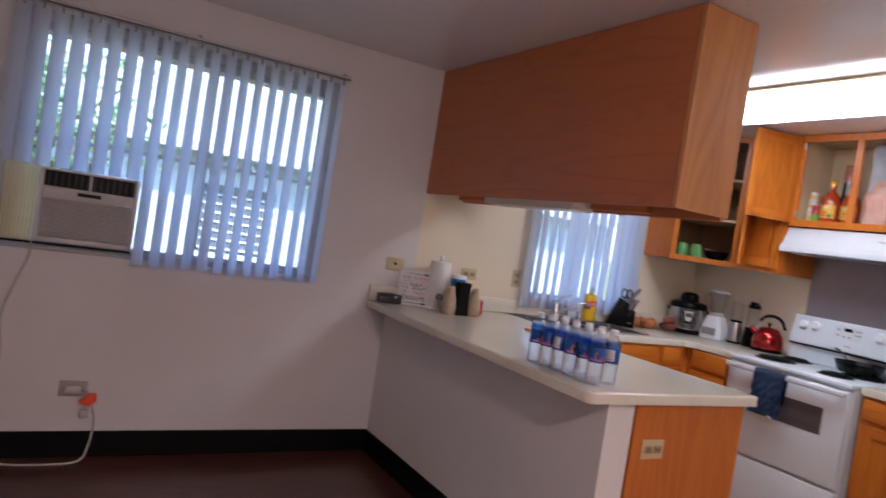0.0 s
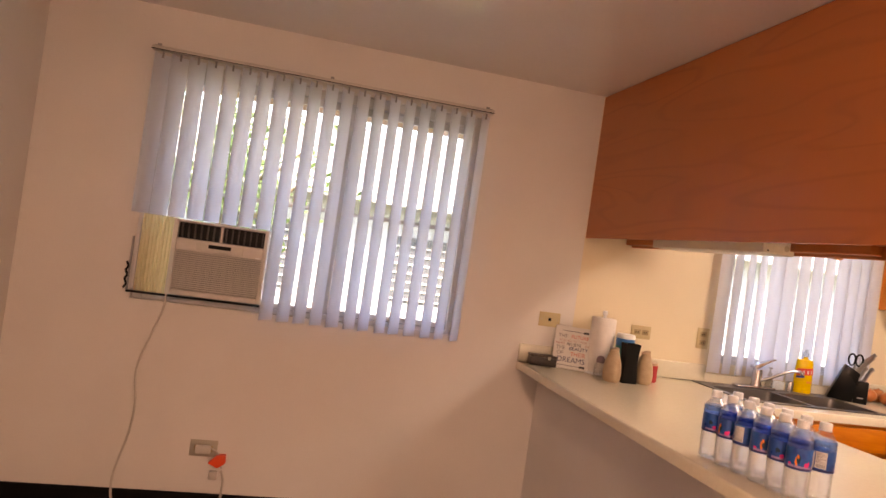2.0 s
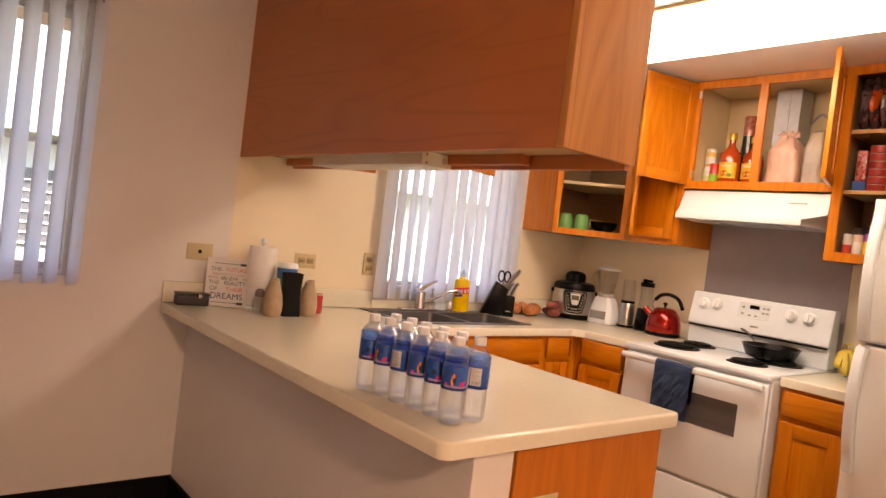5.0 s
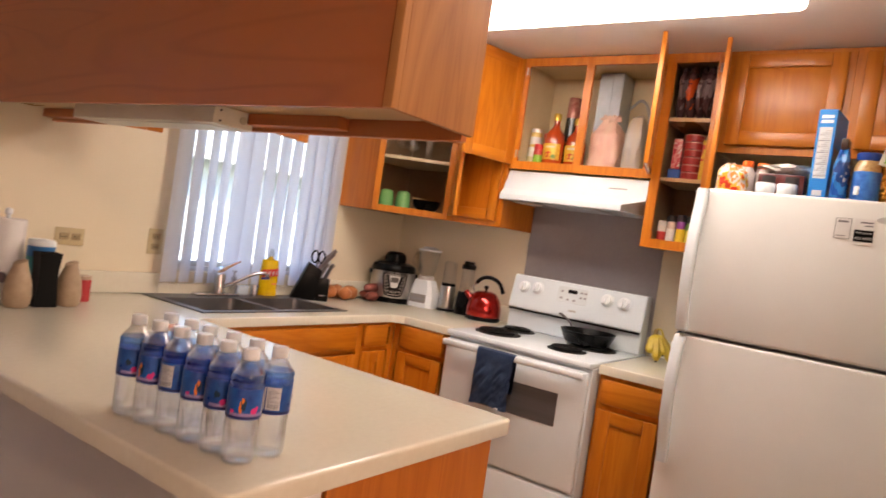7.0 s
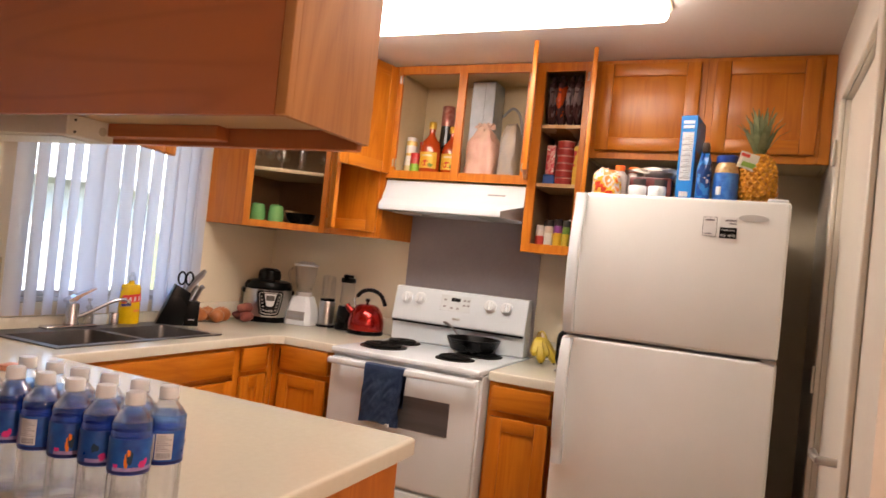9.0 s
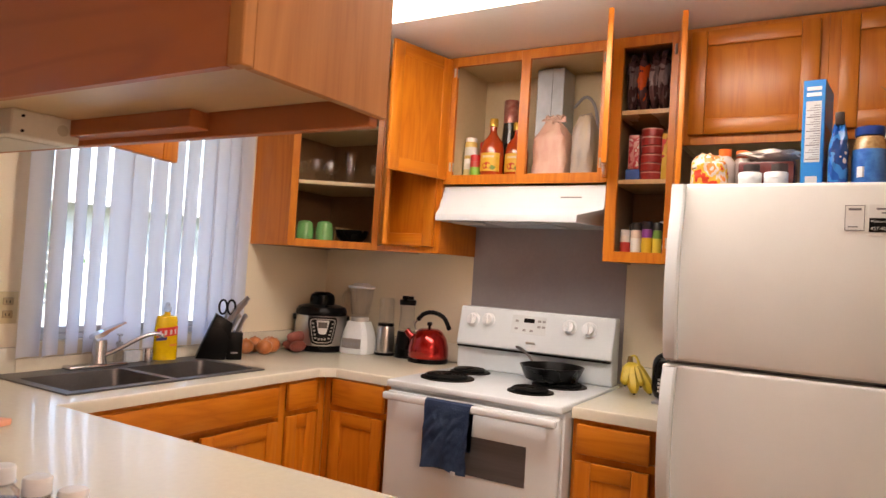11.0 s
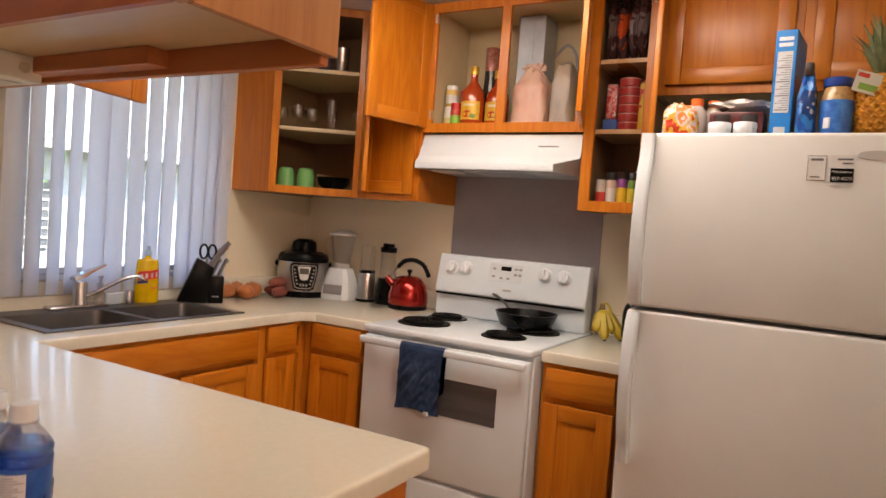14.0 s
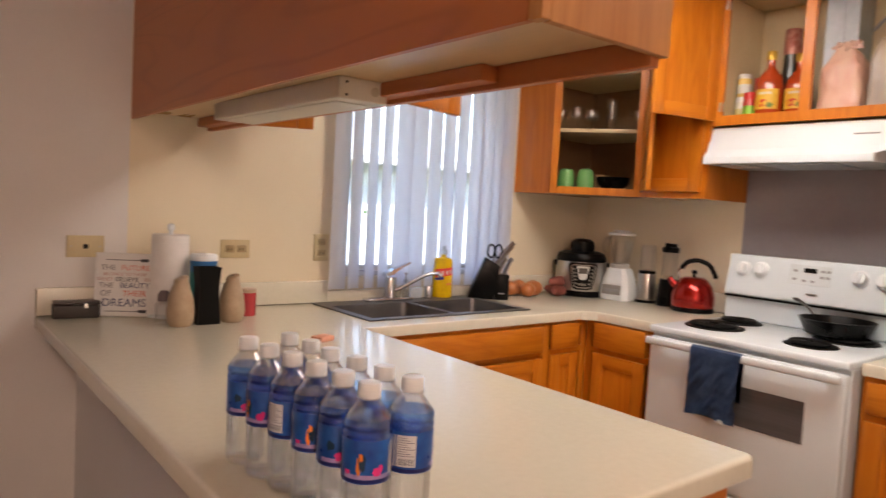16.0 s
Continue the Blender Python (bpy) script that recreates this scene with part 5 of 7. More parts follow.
pn = solid("paper_scrap", box(bmesh.new(), -0.03, 0.03, -0.022, 0.022, 0.001, 0.018, 0.004, 2), plain("salmon_paper", (0.75, 0.36, 0.24), 0.6), "small salmon-orange paper packet on the counter", "packet", pose(0.545, -0.735, COUNTER, 0, 0, 20))

# ---- water bottles ----
LABEL = mottled("blue_bottle_label", (0.004, 0.03, 0.22), (0.012, 0.12, 0.44), 0.3, scale=26, fine=60, bump=0.0, random_shift=0.1)
NAVY = plain("navy_label_band", (0.008, 0.014, 0.12), 0.3)
LILAC = mottled("lilac_label_band", (0.22, 0.18, 0.42), (0.40, 0.30, 0.55), 0.35, scale=60, fine=90, bump=0.0)
PINK = plain("pink_print", (0.70, 0.03, 0.24), 0.4)
ORANGE = plain("orange_print", (0.80, 0.22, 0.03), 0.4)
DARK_TEAL = plain("dark_teal_print", (0.004, 0.03, 0.07), 0.4)
PAPER = plain("white_label_panel", (0.62, 0.63, 0.66), 0.4)
PRINT_GREY = plain("grey_panel_print", (0.16, 0.17, 0.22), 0.5)
WATER = clear_water("still_water", 0.42)
bt = thing("water_bottle", pose(0, 0, COUNTER), "clear plastic water bottle with blue label and white cap", "bottle", "water bottles on the peninsula")
ribs = [(0.0312 if k % 2 else 0.0303, 0.030 + 0.0062 * k) for k in range(9)]
prof = [(0.0, 0.007), (0.014, 0.005), (0.021, 0.0008), (0.0265, 0.0012), (0.0302, 0.008), (0.0312, 0.016)] + ribs + [(0.0312, 0.086), (0.0312, 0.139), (0.0318, 0.142), (0.0318, 0.146), (0.0304, 0.149), (0.0316, 0.153), (0.0316, 0.158), (0.0285, 0.164), (0.0215, 0.174), (0.0148, 0.182), (0.0132, 0.185), (0.0132, 0.1868)]
part("bottle", lathe(bmesh.new(), prof, 32), PET, bt)
part("water", lathe(bmesh.new(), [(0.0, 0.0085), (0.02, 0.0035), (0.0275, 0.006), (0.0298, 0.017), (0.0298, 0.146), (0.0294, 0.1485), (0.0302, 0.154), (0.0298, 0.158), (0.0272, 0.1632), (0.0, 0.1634)], 32), WATER, bt, "still clear water")
lb = part("label", lathe(bmesh.new(), [(0.0316, 0.0835), (0.0319, 0.0845), (0.0319, 0.1375), (0.0316, 0.1385)], 32), LABEL, bt, "blue printed label")


def wrap(r, a0, a1, z0, z1, n=6):
    """A printed patch on the round label between two angles and two heights."""
    bm = bmesh.new()
    v = []
    for q in range(n + 1):
        an = radians(a0 + (a1 - a0) * q / n)
        v.append((bm.verts.new((r * math.cos(an), r * math.sin(an), z0)), bm.verts.new((r * math.cos(an), r * math.sin(an), z1))))
    for p0, p1 in zip(v, v[1:]):
        bm.faces.new((p0[0], p1[0], p1[1], p0[1]))
    return bm


def splash(r, a, z, wide, tall, seed, n=14):
    """A printed patch with an uneven round outline, wrapped on the label."""
    bm = bmesh.new()
    c = bm.verts.new((r * math.cos(radians(a)), r * math.sin(radians(a)), z))
    rim = []
    for q in range(n):
        th = 2 * math.pi * q / n
        k = 1 + 0.5 * noise.noise(Vector((math.cos(th) * 1.6, math.sin(th) * 1.6, seed)))
        an = radians(a + wide * k * math.cos(th))
        rim.append(bm.verts.new((r * math.cos(an), r * math.sin(an), z + tall * k * math.sin(th))))
    for q in range(n):
        bm.faces.new((c, rim[q], rim[(q + 1) % n]))
    return bm


part("print", wrap(0.0321, 0, 360, 0.0845, 0.0895, 32), NAVY, lb, "navy band along the label")
part("print", wrap(0.0321, -50, 65, 0.0897, 0.0955, 12), LILAC, lb)
part("print", wrap(0.0321, 165, 255, 0.0897, 0.0955, 10), LILAC, lb)
for ang, hz, wd, tl_, mat, sd in ((-4, 0.112, 9, 0.010, DARK_TEAL, 3), (-12, 0.106, 6, 0.012, ORANGE, 1), (-7, 0.118, 5, 0.005, ORANGE, 8), (32, 0.0990, 12, 0.0052, PINK, 2), (40, 0.1040, 6, 0.004, PINK, 5), (-40, 0.0980, 7, 0.0035, PINK, 7), (212, 0.0990, 11, 0.0055, PINK, 6), (190, 0.112, 9, 0.007, DARK_TEAL, 9)):
    part("print", splash(0.0321 + 0.0001 * sd, ang, hz, wd, tl_, sd), mat, lb)
fp = part("facts_panel", wrap(0.0322, 74, 122, 0.0925, 0.1345, 8), PAPER, lb, "white nutrition panel")
part("print", wrap(0.0322, 66, 70, 0.092, 0.134, 2), PAPER, lb)
for k in range(9):
    part("print_line", wrap(0.0324, 77, 118 - 9 * (k % 3), 0.1065 + 0.003 * k, 0.1074 + 0.003 * k, 4), PRINT_GREY, fp)
for k in range(12):
    part("bar_line", wrap(0.0324, 79 + 3.2 * k, 80.2 + 3.2 * k + 0.5 * (k % 3), 0.0945, 0.1035, 1), PRINT_GREY, fp)
# Blue skin colours in the label's refraction through the clear shoulder.
part("shoulder_refraction_tint", lathe(bmesh.new(), [(0.0320, 0.1388), (0.0322, 0.142), (0.0322, 0.146), (0.0308, 0.149), (0.0320, 0.153), (0.0320, 0.1578), (0.0300, 0.162)], 32), thin_clear("label_refraction_blue", (0.40, 0.60, 0.92), 0.1), bt, "clear shoulder coloured blue for the label refracted in the water")
part("neck_ring", lathe(bmesh.new(), [(0.0134, 0.1848), (0.0168, 0.1853), (0.0168, 0.1864), (0.0134, 0.1868)], 28), PET, bt, "clear neck ring")
cap = lathe(bmesh.new(), [(0.0146, 0.1872), (0.0152, 0.1885), (0.0152, 0.203), (0.0138, 0.2062), (0, 0.2068)], 36)
for i, v in enumerate(cap.verts):
    if i % 2 and v.co.z < 0.2:
        v.co.x *= 0.972
        v.co.y *= 0.972
part("cap", cap, WHITE_PLASTIC, bt, "white ribbed screw cap")
turns = (-330, -165, -258, -120, -335, -128, -80, -300, -200, -150, -20, -232)
spots = []
for i in range(6):
    spots.append((-0.036 + 0.005 * i + random.uniform(-0.003, 0.003), -1.54 - 0.0655 * i))
for i in range(6):
    spots.append((0.036 + 0.004 * i + random.uniform(-0.003, 0.003), -1.535 - 0.0665 * i))
bt.matrix_basis = pose(*spots[0], COUNTER, 0, 0, turns[0])
for (sx, sy), a in zip(spots[1:], turns[1:]):
    copy_thing(bt, pose(sx, sy, COUNTER, 0, 0, a))

# ---- by the sink ----
YEL = mottled("yellow_soap", (0.70, 0.42, 0.004), (0.85, 0.58, 0.008), 0.15, scale=16, fine=60, bump=0.0, coat=0.4)
sb = thing("dish_soap_bottle", pose(1.55, -0.062, COUNTER + 0.006, 0, 0, -20), "yellow dish soap bottle with a red label", "bottle")
part("body", lathe(bmesh.new(), [(0.048, 0.001), (0.051, 0.01), (0.049, 0.09), (0.045, 0.17), (0.041, 0.186), (0.014, 0.192), (0.012, 0.205), (0, 0.205)], 32, sy=0.62), YEL, sb)


def wrap_patch(a0, a1, z0, z1, rise, r0, r1, sy):
    """A printed patch lying on the curved front of the bottle, slanting upwards."""
    bm = bmesh.new()
    v = []
    for q in range(9):
        an = radians(a0 + (a1 - a0) * q / 8)
        up = rise * q / 8
        v.append((bm.verts.new((r0 * math.cos(an), sy * r0 * math.sin(an), z0 + up)), bm.verts.new((r1 * math.cos(an), sy * r1 * math.sin(an), z1 + up))))
    for p0, p1 in zip(v, v[1:]):
        bm.faces.new((p0[0], p1[0], p1[1], p0[1]))
    return bm


lbl = part("label", wrap_patch(-150, -30, 0.097, 0.135, 0.012, 0.0505, 0.0490, 0.64), plain("red_label", (0.72, 0.035, 0.02), 0.3), sb, "slanted red label")
for k in range(4):
    part("print", wrap_patch(-133 + k * 25, -121 + k * 25, 0.105 + k * 0.0025, 0.125 + k * 0.0025, 0.002, 0.0512, 0.0500, 0.645), plain("pale_print_band", (0.75, 0.62, 0.55), 0.4), lbl)
part("print", wrap_patch(-150, -95, 0.082, 0.094, 0.006, 0.0511, 0.0508, 0.64), plain("navy_print", (0.03, 0.03, 0.16), 0.4), sb)
part("print", wrap_patch(-80, -40, 0.060, 0.070, 0.002, 0.0516, 0.0514, 0.64), plain("orange_print_band", (0.75, 0.25, 0.01), 0.4), sb)
part("cap", lathe(bmesh.new(), [(0.016, 0.2055), (0.016, 0.225), (0.01, 0.228), (0.008, 0.245), (0, 0.246)], 16), thin_clear("clear_cap", (0.85, 0.88, 0.9), 0.3), sb)
kb = thing("knife_block", pose(1.70, -0.072, COUNTER, 0, 0, -38), "black knife block holding scissors and steel-handled knives", "knife block")
bm = slab_side(bmesh.new(), [(0.0, 0.001), (0.13, 0.001), (0.152, 0.165), (0.08, 0.205)], -0.045, 0.045, 0.005, 2)
bmesh.ops.rotate(bm, verts=bm.verts[:], matrix=Matrix.Rotation(radians(-90), 3, "Z"))
part("block", bm, BLACK, kb)
part("front_block", box(bmesh.new(), 0.1305, 0.2, -0.045, 0.045, 0.001, 0.125, 0.006, 2), BLACK, kb)
for i in range(4):
    for k in range(2):
        yy, x0 = -0.03 + i * 0.018, 0.145 + k * 0.03
        part("steak_knife", tube(bmesh.new(), smooth_line([(x0, yy, 0.12), (x0 + 0.014, yy, 0.155), (x0 + 0.03, yy, 0.192), (x0 + 0.04, yy, 0.2)], 4), [0.006] * 8 + [0.008] * 5, 8), STEEL, kb, "steel knife handle")
for i, (yy, ln) in enumerate(((-0.028, 0.10), (0.02, 0.115))):
    part("knife", tube(bmesh.new(), [(0.135, yy, 0.165), (0.165, yy, 0.165 + ln * 0.5), (0.205 + 0.015 * i, yy, 0.165 + ln)], [0.01, 0.012, 0.011], 8), STEEL, kb, "steel knife handle")
for s_ in (-1, 1):
    ring = [(0.125 + s_ * 0.018 + 0.017 * math.cos(q), -0.01, 0.235 + 0.032 * math.sin(q)) for q in [k * math.pi / 8 for k in range(17)]]
    part("scissor_grip", tube(bmesh.new(), ring, 0.005, 8), BLACK, kb, "black scissor grip")
part("scissor_blade", tube(bmesh.new(), [(0.12, -0.01, 0.18), (0.125, -0.01, 0.21)], 0.006, 8), STEEL, kb)
part("bar", box(bmesh.new(), 0.15, 0.18, -0.0465, -0.0455, 0.03, 0.036), GREY_PLASTIC, kb)

ONION = mottled("brown_orange_onion_skin", (0.36, 0.11, 0.03), (0.55, 0.21, 0.075), 0.35, scale=12, fine=60, bump=0.05)
SWEET = mottled("reddish_sweet_potato_skin", (0.19, 0.05, 0.04), (0.30, 0.09, 0.065), 0.6, scale=14, fine=90, bump=0.4)
for xx, yy, r in ((1.985, -0.085, 0.042), (2.06, -0.07, 0.044), (2.045, -0.15, 0.041), (2.125, -0.12, 0.044), (2.165, -0.06, 0.04)):
    bm = blob(bmesh.new(), r, r, r * 0.88, 0, 0, r * 0.88 + 0.0005, 0.05, 1.5, xx * 7)
    ov = thing("onion", pose(xx, yy, COUNTER, 0, 0, xx * 900), "yellow-brown onion lying on the counter", "onion", "onions on the counter")
    part("bulb", bm, ONION, ov)
    part("neck", tube(bmesh.new(), [(0, 0, r * 1.66), (0.004, 0.002, r * 1.82)], [0.007, 0.003], 7), ONION, ov)
for xx, yy, zz, a in ((2.255, -0.175, 0.0, 20), (2.3, -0.12, 0.0, -15), (2.275, -0.15, 0.045, 5)):
    bm = bmesh.new()
    blob(bm, 0.082, 0.034, 0.030, 0, 0, 0.0305 + zz, 0.14, 2.2, xx * 5)
    solid("sweet_potato", bm, SWEET, "reddish-brown sweet potato in a small pile", "sweet potato", pose(xx, yy, COUNTER, 0, 0, a), "sweet potatoes on the counter")

# ---- small appliances ----
pc = thing("pressure_cooker", pose(2.43, -0.168, COUNTER, 0, 0, -46) @ Matrix.Scale(0.93, 4), "round steel and black electric pressure cooker", "pressure cooker")
part("base", lathe(bmesh.new(), [(0.135, 0.001), (0.14, 0.006), (0.14, 0.035), (0.0, 0.035)], 36), BLACK, pc)
part("body", lathe(bmesh.new(), [(0.14, 0.0355), (0.145, 0.05), (0.147, 0.13), (0.146, 0.2), (0.0, 0.2)], 40), STEEL, pc, "brushed steel body")
part("lid", lathe(bmesh.new(), [(0.142, 0.2005), (0.145, 0.206), (0.143, 0.228), (0.132, 0.246), (0.1, 0.257), (0.0, 0.26)], 40), BLACK, pc)
part("lid_handle", lathe(bmesh.new(), [(0.07, 0.2575), (0.071, 0.29), (0.064, 0.314), (0.042, 0.328), (0, 0.331)], 28), BLACK, pc)
for s in (-1, 1):
    part("side_handle", box(bmesh.new(), s * 0.147 - 0.012, s * 0.147 + 0.012, -0.036, 0.036, 0.17, 0.2, 0.008, 2), BLACK, pc)
def shield(y0, y1, rows):
    """A rounded shield: half widths by height, between two depths."""
    bm = bmesh.new()
    fr = [bm.verts.new((w, y0, z)) for w, z in rows] + [bm.verts.new((-w, y0, z)) for w, z in reversed(rows)]
    bk = [bm.verts.new((v.co.x * 1.05, y1, v.co.z)) for v in fr]
    n = len(fr)
    bm.faces.new(fr)
    bm.faces.new(bk[::-1])
    for i in range(n):
        bm.faces.new((fr[i], bk[i], bk[(i + 1) % n], fr[(i + 1) % n]))
    bmesh.ops.recalc_face_normals(bm, faces=bm.faces[:])
    return bm


cpo = part("control_panel", shield(-0.166, -0.13, [(0.03, 0.045), (0.055, 0.055), (0.066, 0.1), (0.076, 0.17), (0.074, 0.192), (0.06, 0.198)]), BLACK, pc)
part("rim", shield(-0.1685, -0.1662, [(0.026, 0.056), (0.046, 0.063), (0.056, 0.1), (0.066, 0.166), (0.064, 0.183), (0.052, 0.188)]), STEEL, cpo, "steel rim")
part("plate", shield(-0.1705, -0.1688, [(0.024, 0.060), (0.043, 0.066), (0.052, 0.1), (0.061, 0.164), (0.059, 0.179), (0.05, 0.184)]), BLACK, cpo)
part("bezel", shield(-0.1725, -0.1708, [(0.010, 0.104), (0.02, 0.110), (0.034, 0.176), (0.03, 0.18)]), plain("pale_bezel", (0.6, 0.6, 0.58), 0.35), cpo, "pale display bezel")
part("display", box(bmesh.new(), -0.025, 0.025, -0.1742, -0.1728, 0.138, 0.170, 0.0), plain("dim_lcd", (0.10, 0.09, 0.08), 0.2), cpo)
for zz in range(5):
    for sx in (-1, 1):
        bx = sx * (0.036 + 0.0045 * zz)
        part("button", box(bmesh.new(), bx - 0.006, bx + 0.006, -0.1722, -0.1708, 0.078 + zz * 0.020, 0.087 + zz * 0.020, 0.0), plain("button_print", (0.28, 0.27, 0.25), 0.4), cpo)
for k in range(3):
    part("button", box(bmesh.new(), -0.022 + k * 0.016, -0.012 + k * 0.016, -0.1722, -0.1708, 0.070, 0.083, 0.0), plain("button_print", (0.28, 0.27, 0.25), 0.4), cpo)

bl = thing("blender", pose(2.508, -0.365, COUNTER, 0, 0, -82), "white countertop blender with a glass jug", "blender")
bm = bmesh.new()
rings = []
for a, b, z in ((0.082, 0.075, 0.001), (0.085, 0.078, 0.012), (0.083, 0.074, 0.06), (0.07, 0.06, 0.115), (0.055, 0.052, 0.155), (0.05, 0.05, 0.165)):
    rings.append([bm.verts.new((a * sx, b * sy, z)) for sx, sy in ((-1, -0.7), (-0.7, -1), (0.7, -1), (1, -0.7), (1, 0.7), (0.7, 1), (-0.7, 1), (-1, 0.7))])
for a, b in zip(rings, rings[1:]):
    for i in range(8):
        bm.faces.new((a[i], a[(i + 1) % 8], b[(i + 1) % 8], b[i]))
bm.faces.new(rings[0][::-1])
bm.faces.new(rings[-1])
part("base", bm, WHITE_PLASTIC, bl)
part("button_panel", box(bmesh.new(), -0.055, 0.055, -0.003, 0.003, -0.025, 0.025, 0.002), plain("grey_button_panel", (0.3, 0.28, 0.27), 0.4), bl, m=pose(0, -0.078, 0.055, -5, 0, 0))
for i in range(5):
    part("button", box(bmesh.new(), -0.046 + i * 0.02, -0.031 + i * 0.02, -0.006, -0.003, -0.012, 0.004, 0.001), GREY_PLASTIC, bl, m=pose(0, -0.078, 0.055, -5, 0, 0))
part("collar", lathe(bmesh.new(), [(0.047, 0.1655), (0.048, 0.185), (0.044, 0.19), (0, 0.19)], 24), plain("pale_grey_collar", (0.45, 0.43, 0.4), 0.4), bl)
part("jug", lathe(bmesh.new(), [(0.04, 0.191), (0.047, 0.2), (0.058, 0.26), (0.068, 0.338), (0.065, 0.338), (0.055, 0.26), (0.044, 0.203), (0.0, 0.196)], 28), GLASS, bl, "clear glass jug")
part("jug_handle", tube(bmesh.new(), smooth_line([(-0.06, 0.0, 0.32), (-0.1, 0.0, 0.31), (-0.105, 0.0, 0.26), (-0.055, 0.0, 0.215)], 6), 0.008, 8), GLASS, bl)
part("lid", lathe(bmesh.new(), [(0.07, 0.339), (0.072, 0.35), (0.05, 0.355), (0.035, 0.366), (0, 0.367)], 24), WHITE_PLASTIC, bl)

mg = thing("personal_blender", pose(2.565, -0.495, COUNTER), "small steel-based personal blender with a clear cup", "blender")
part("base", lathe(bmesh.new(), [(0.052, 0.001), (0.052, 0.015), (0.045, 0.02), (0.046, 0.14), (0.042, 0.15), (0, 0.15)], 24), STEEL, mg, "brushed steel motor base")
part("foot", lathe(bmesh.new(), [(0.0535, 0.0008), (0.0535, 0.014), (0.0525, 0.0145)], 24), BLACK, mg)
part("collar", lathe(bmesh.new(), [(0.043, 0.1505), (0.043, 0.165), (0, 0.165)], 24), BLACK, mg)
part("cup", lathe(bmesh.new(), [(0.041, 0.166), (0.041, 0.28), (0.036, 0.298), (0.0, 0.3), (0, 0.298), (0.034, 0.295), (0.0385, 0.28), (0.0385, 0.168)], 24), GLASS, mg, "upturned clear plastic cup")
nb = thing("bullet_blender", pose(2.57, -0.622, COUNTER), "black personal blender with a clear sports bottle", "blender")
part("base", lathe(bmesh.new(), [(0.056, 0.001), (0.056, 0.02), (0.048, 0.11), (0.046, 0.135), (0, 0.135)], 24), BLACK, nb)
part("bar", box(bmesh.new(), -0.05, -0.0475, -0.01, 0.01, 0.05, 0.075), STEEL, nb)
part("cup", lathe(bmesh.new(), [(0.04, 0.136), (0.042, 0.15), (0.038, 0.27), (0.0355, 0.27), (0.039, 0.152), (0.0, 0.14)], 24), GLASS, nb)
part("lid", lathe(bmesh.new(), [(0.042, 0.2705), (0.043, 0.295), (0.03, 0.3), (0.028, 0.315), (0, 0.316)], 20), BLACK, nb)
box_l = part("spout", box(bmesh.new(), -0.04, -0.01, -0.012, 0.012, 0.3005, 0.318, 0.004, 2), BLACK, nb)

RED = mottled("metallic_red_enamel", (0.30, 0.007, 0.005), (0.40, 0.013, 0.009), 0.2, 0.7, scale=6, fine=200, bump=0.0, coat=0.6)
kt = thing("kettle", pose(2.53, -0.785, COUNTER, 0, 0, -62), "shiny red kettle with a black handle", "kettle")
part("base", lathe(bmesh.new(), [(0.1, 0.001), (0.102, 0.008), (0.1, 0.022), (0, 0.022)], 32), BLACK, kt)
part("body", lathe(bmesh.new(), [(0.098, 0.0225), (0.102, 0.035), (0.1, 0.075), (0.088, 0.12), (0.065, 0.153), (0.045, 0.165), (0, 0.168)], 40), RED, kt, "glossy red enamel body")
part("knob", lathe(bmesh.new(), [(0.008, 0.1685), (0.006, 0.178), (0.014, 0.186), (0.012, 0.197), (0, 0.2)], 16), BLACK, kt)
part("spout", tube(bmesh.new(), [(-0.07, 0, 0.11), (-0.1, 0, 0.135), (-0.115, 0, 0.155)], [0.022, 0.017, 0.014], 12), RED, kt)
part("handle", tube(bmesh.new(), smooth_line([(-0.062, 0, 0.205), (-0.03, 0, 0.238), (0.02, 0, 0.246), (0.07, 0, 0.222), (0.1, 0, 0.165)], 6), [0.010 + 0.0025 * (k % 2) for k in range(25)], 10), BLACK, kt, "black curved handle")
part("handle_strap", tube(bmesh.new(), smooth_line([(-0.066, 0, 0.15), (-0.075, 0, 0.185), (-0.062, 0, 0.205)], 5), 0.005, 8), CHROME, kt)

# ---- on and by the stove ----
pan = thing("frying_pan", pose(2.365, -1.505, 0.9385, 0, 0, 0), "black non-stick frying pan on a back burner", "frying pan")
part("body", lathe(bmesh.new(), [(0.0, 0.0), (0.1, 0.0), (0.112, 0.006), (0.135, 0.06), (0.137, 0.062), (0.132, 0.062), (0.108, 0.009), (0.0, 0.005)], 40), BLACK, pan)
part("handle", tube(bmesh.new(), smooth_line([(0.07, 0.112, 0.05), (0.09, 0.15, 0.082), (0.125, 0.22, 0.108), (0.15, 0.30, 0.112), (0.165, 0.37, 0.108)], 6), [0.006] * 10 + [0.0075] * 15, 10), plain("grey_steel_handle", (0.16, 0.15, 0.15), 0.35, 0.7), pan, "long curved handle")
TOWEL = mottled("blue_terry_towel", (0.026, 0.055, 0.14), (0.06, 0.105, 0.215), 0.95, scale=14, fine=160, bump=0.9)
tw = thing("dish_towel", pose(1.89, -1.286, 0.864), "dark blue terry towel hung over the oven handle", "towel")
bm = bmesh.new()
prof = [(0.012, -0.16 + 0.02 * k) for k in range(9)] + [(0.010, 0.012), (0.0, 0.019), (-0.014, 0.012)] + [(-0.02, -0.004 - 0.0078 * k) for k in range(31)]
nw = 44
grid = []
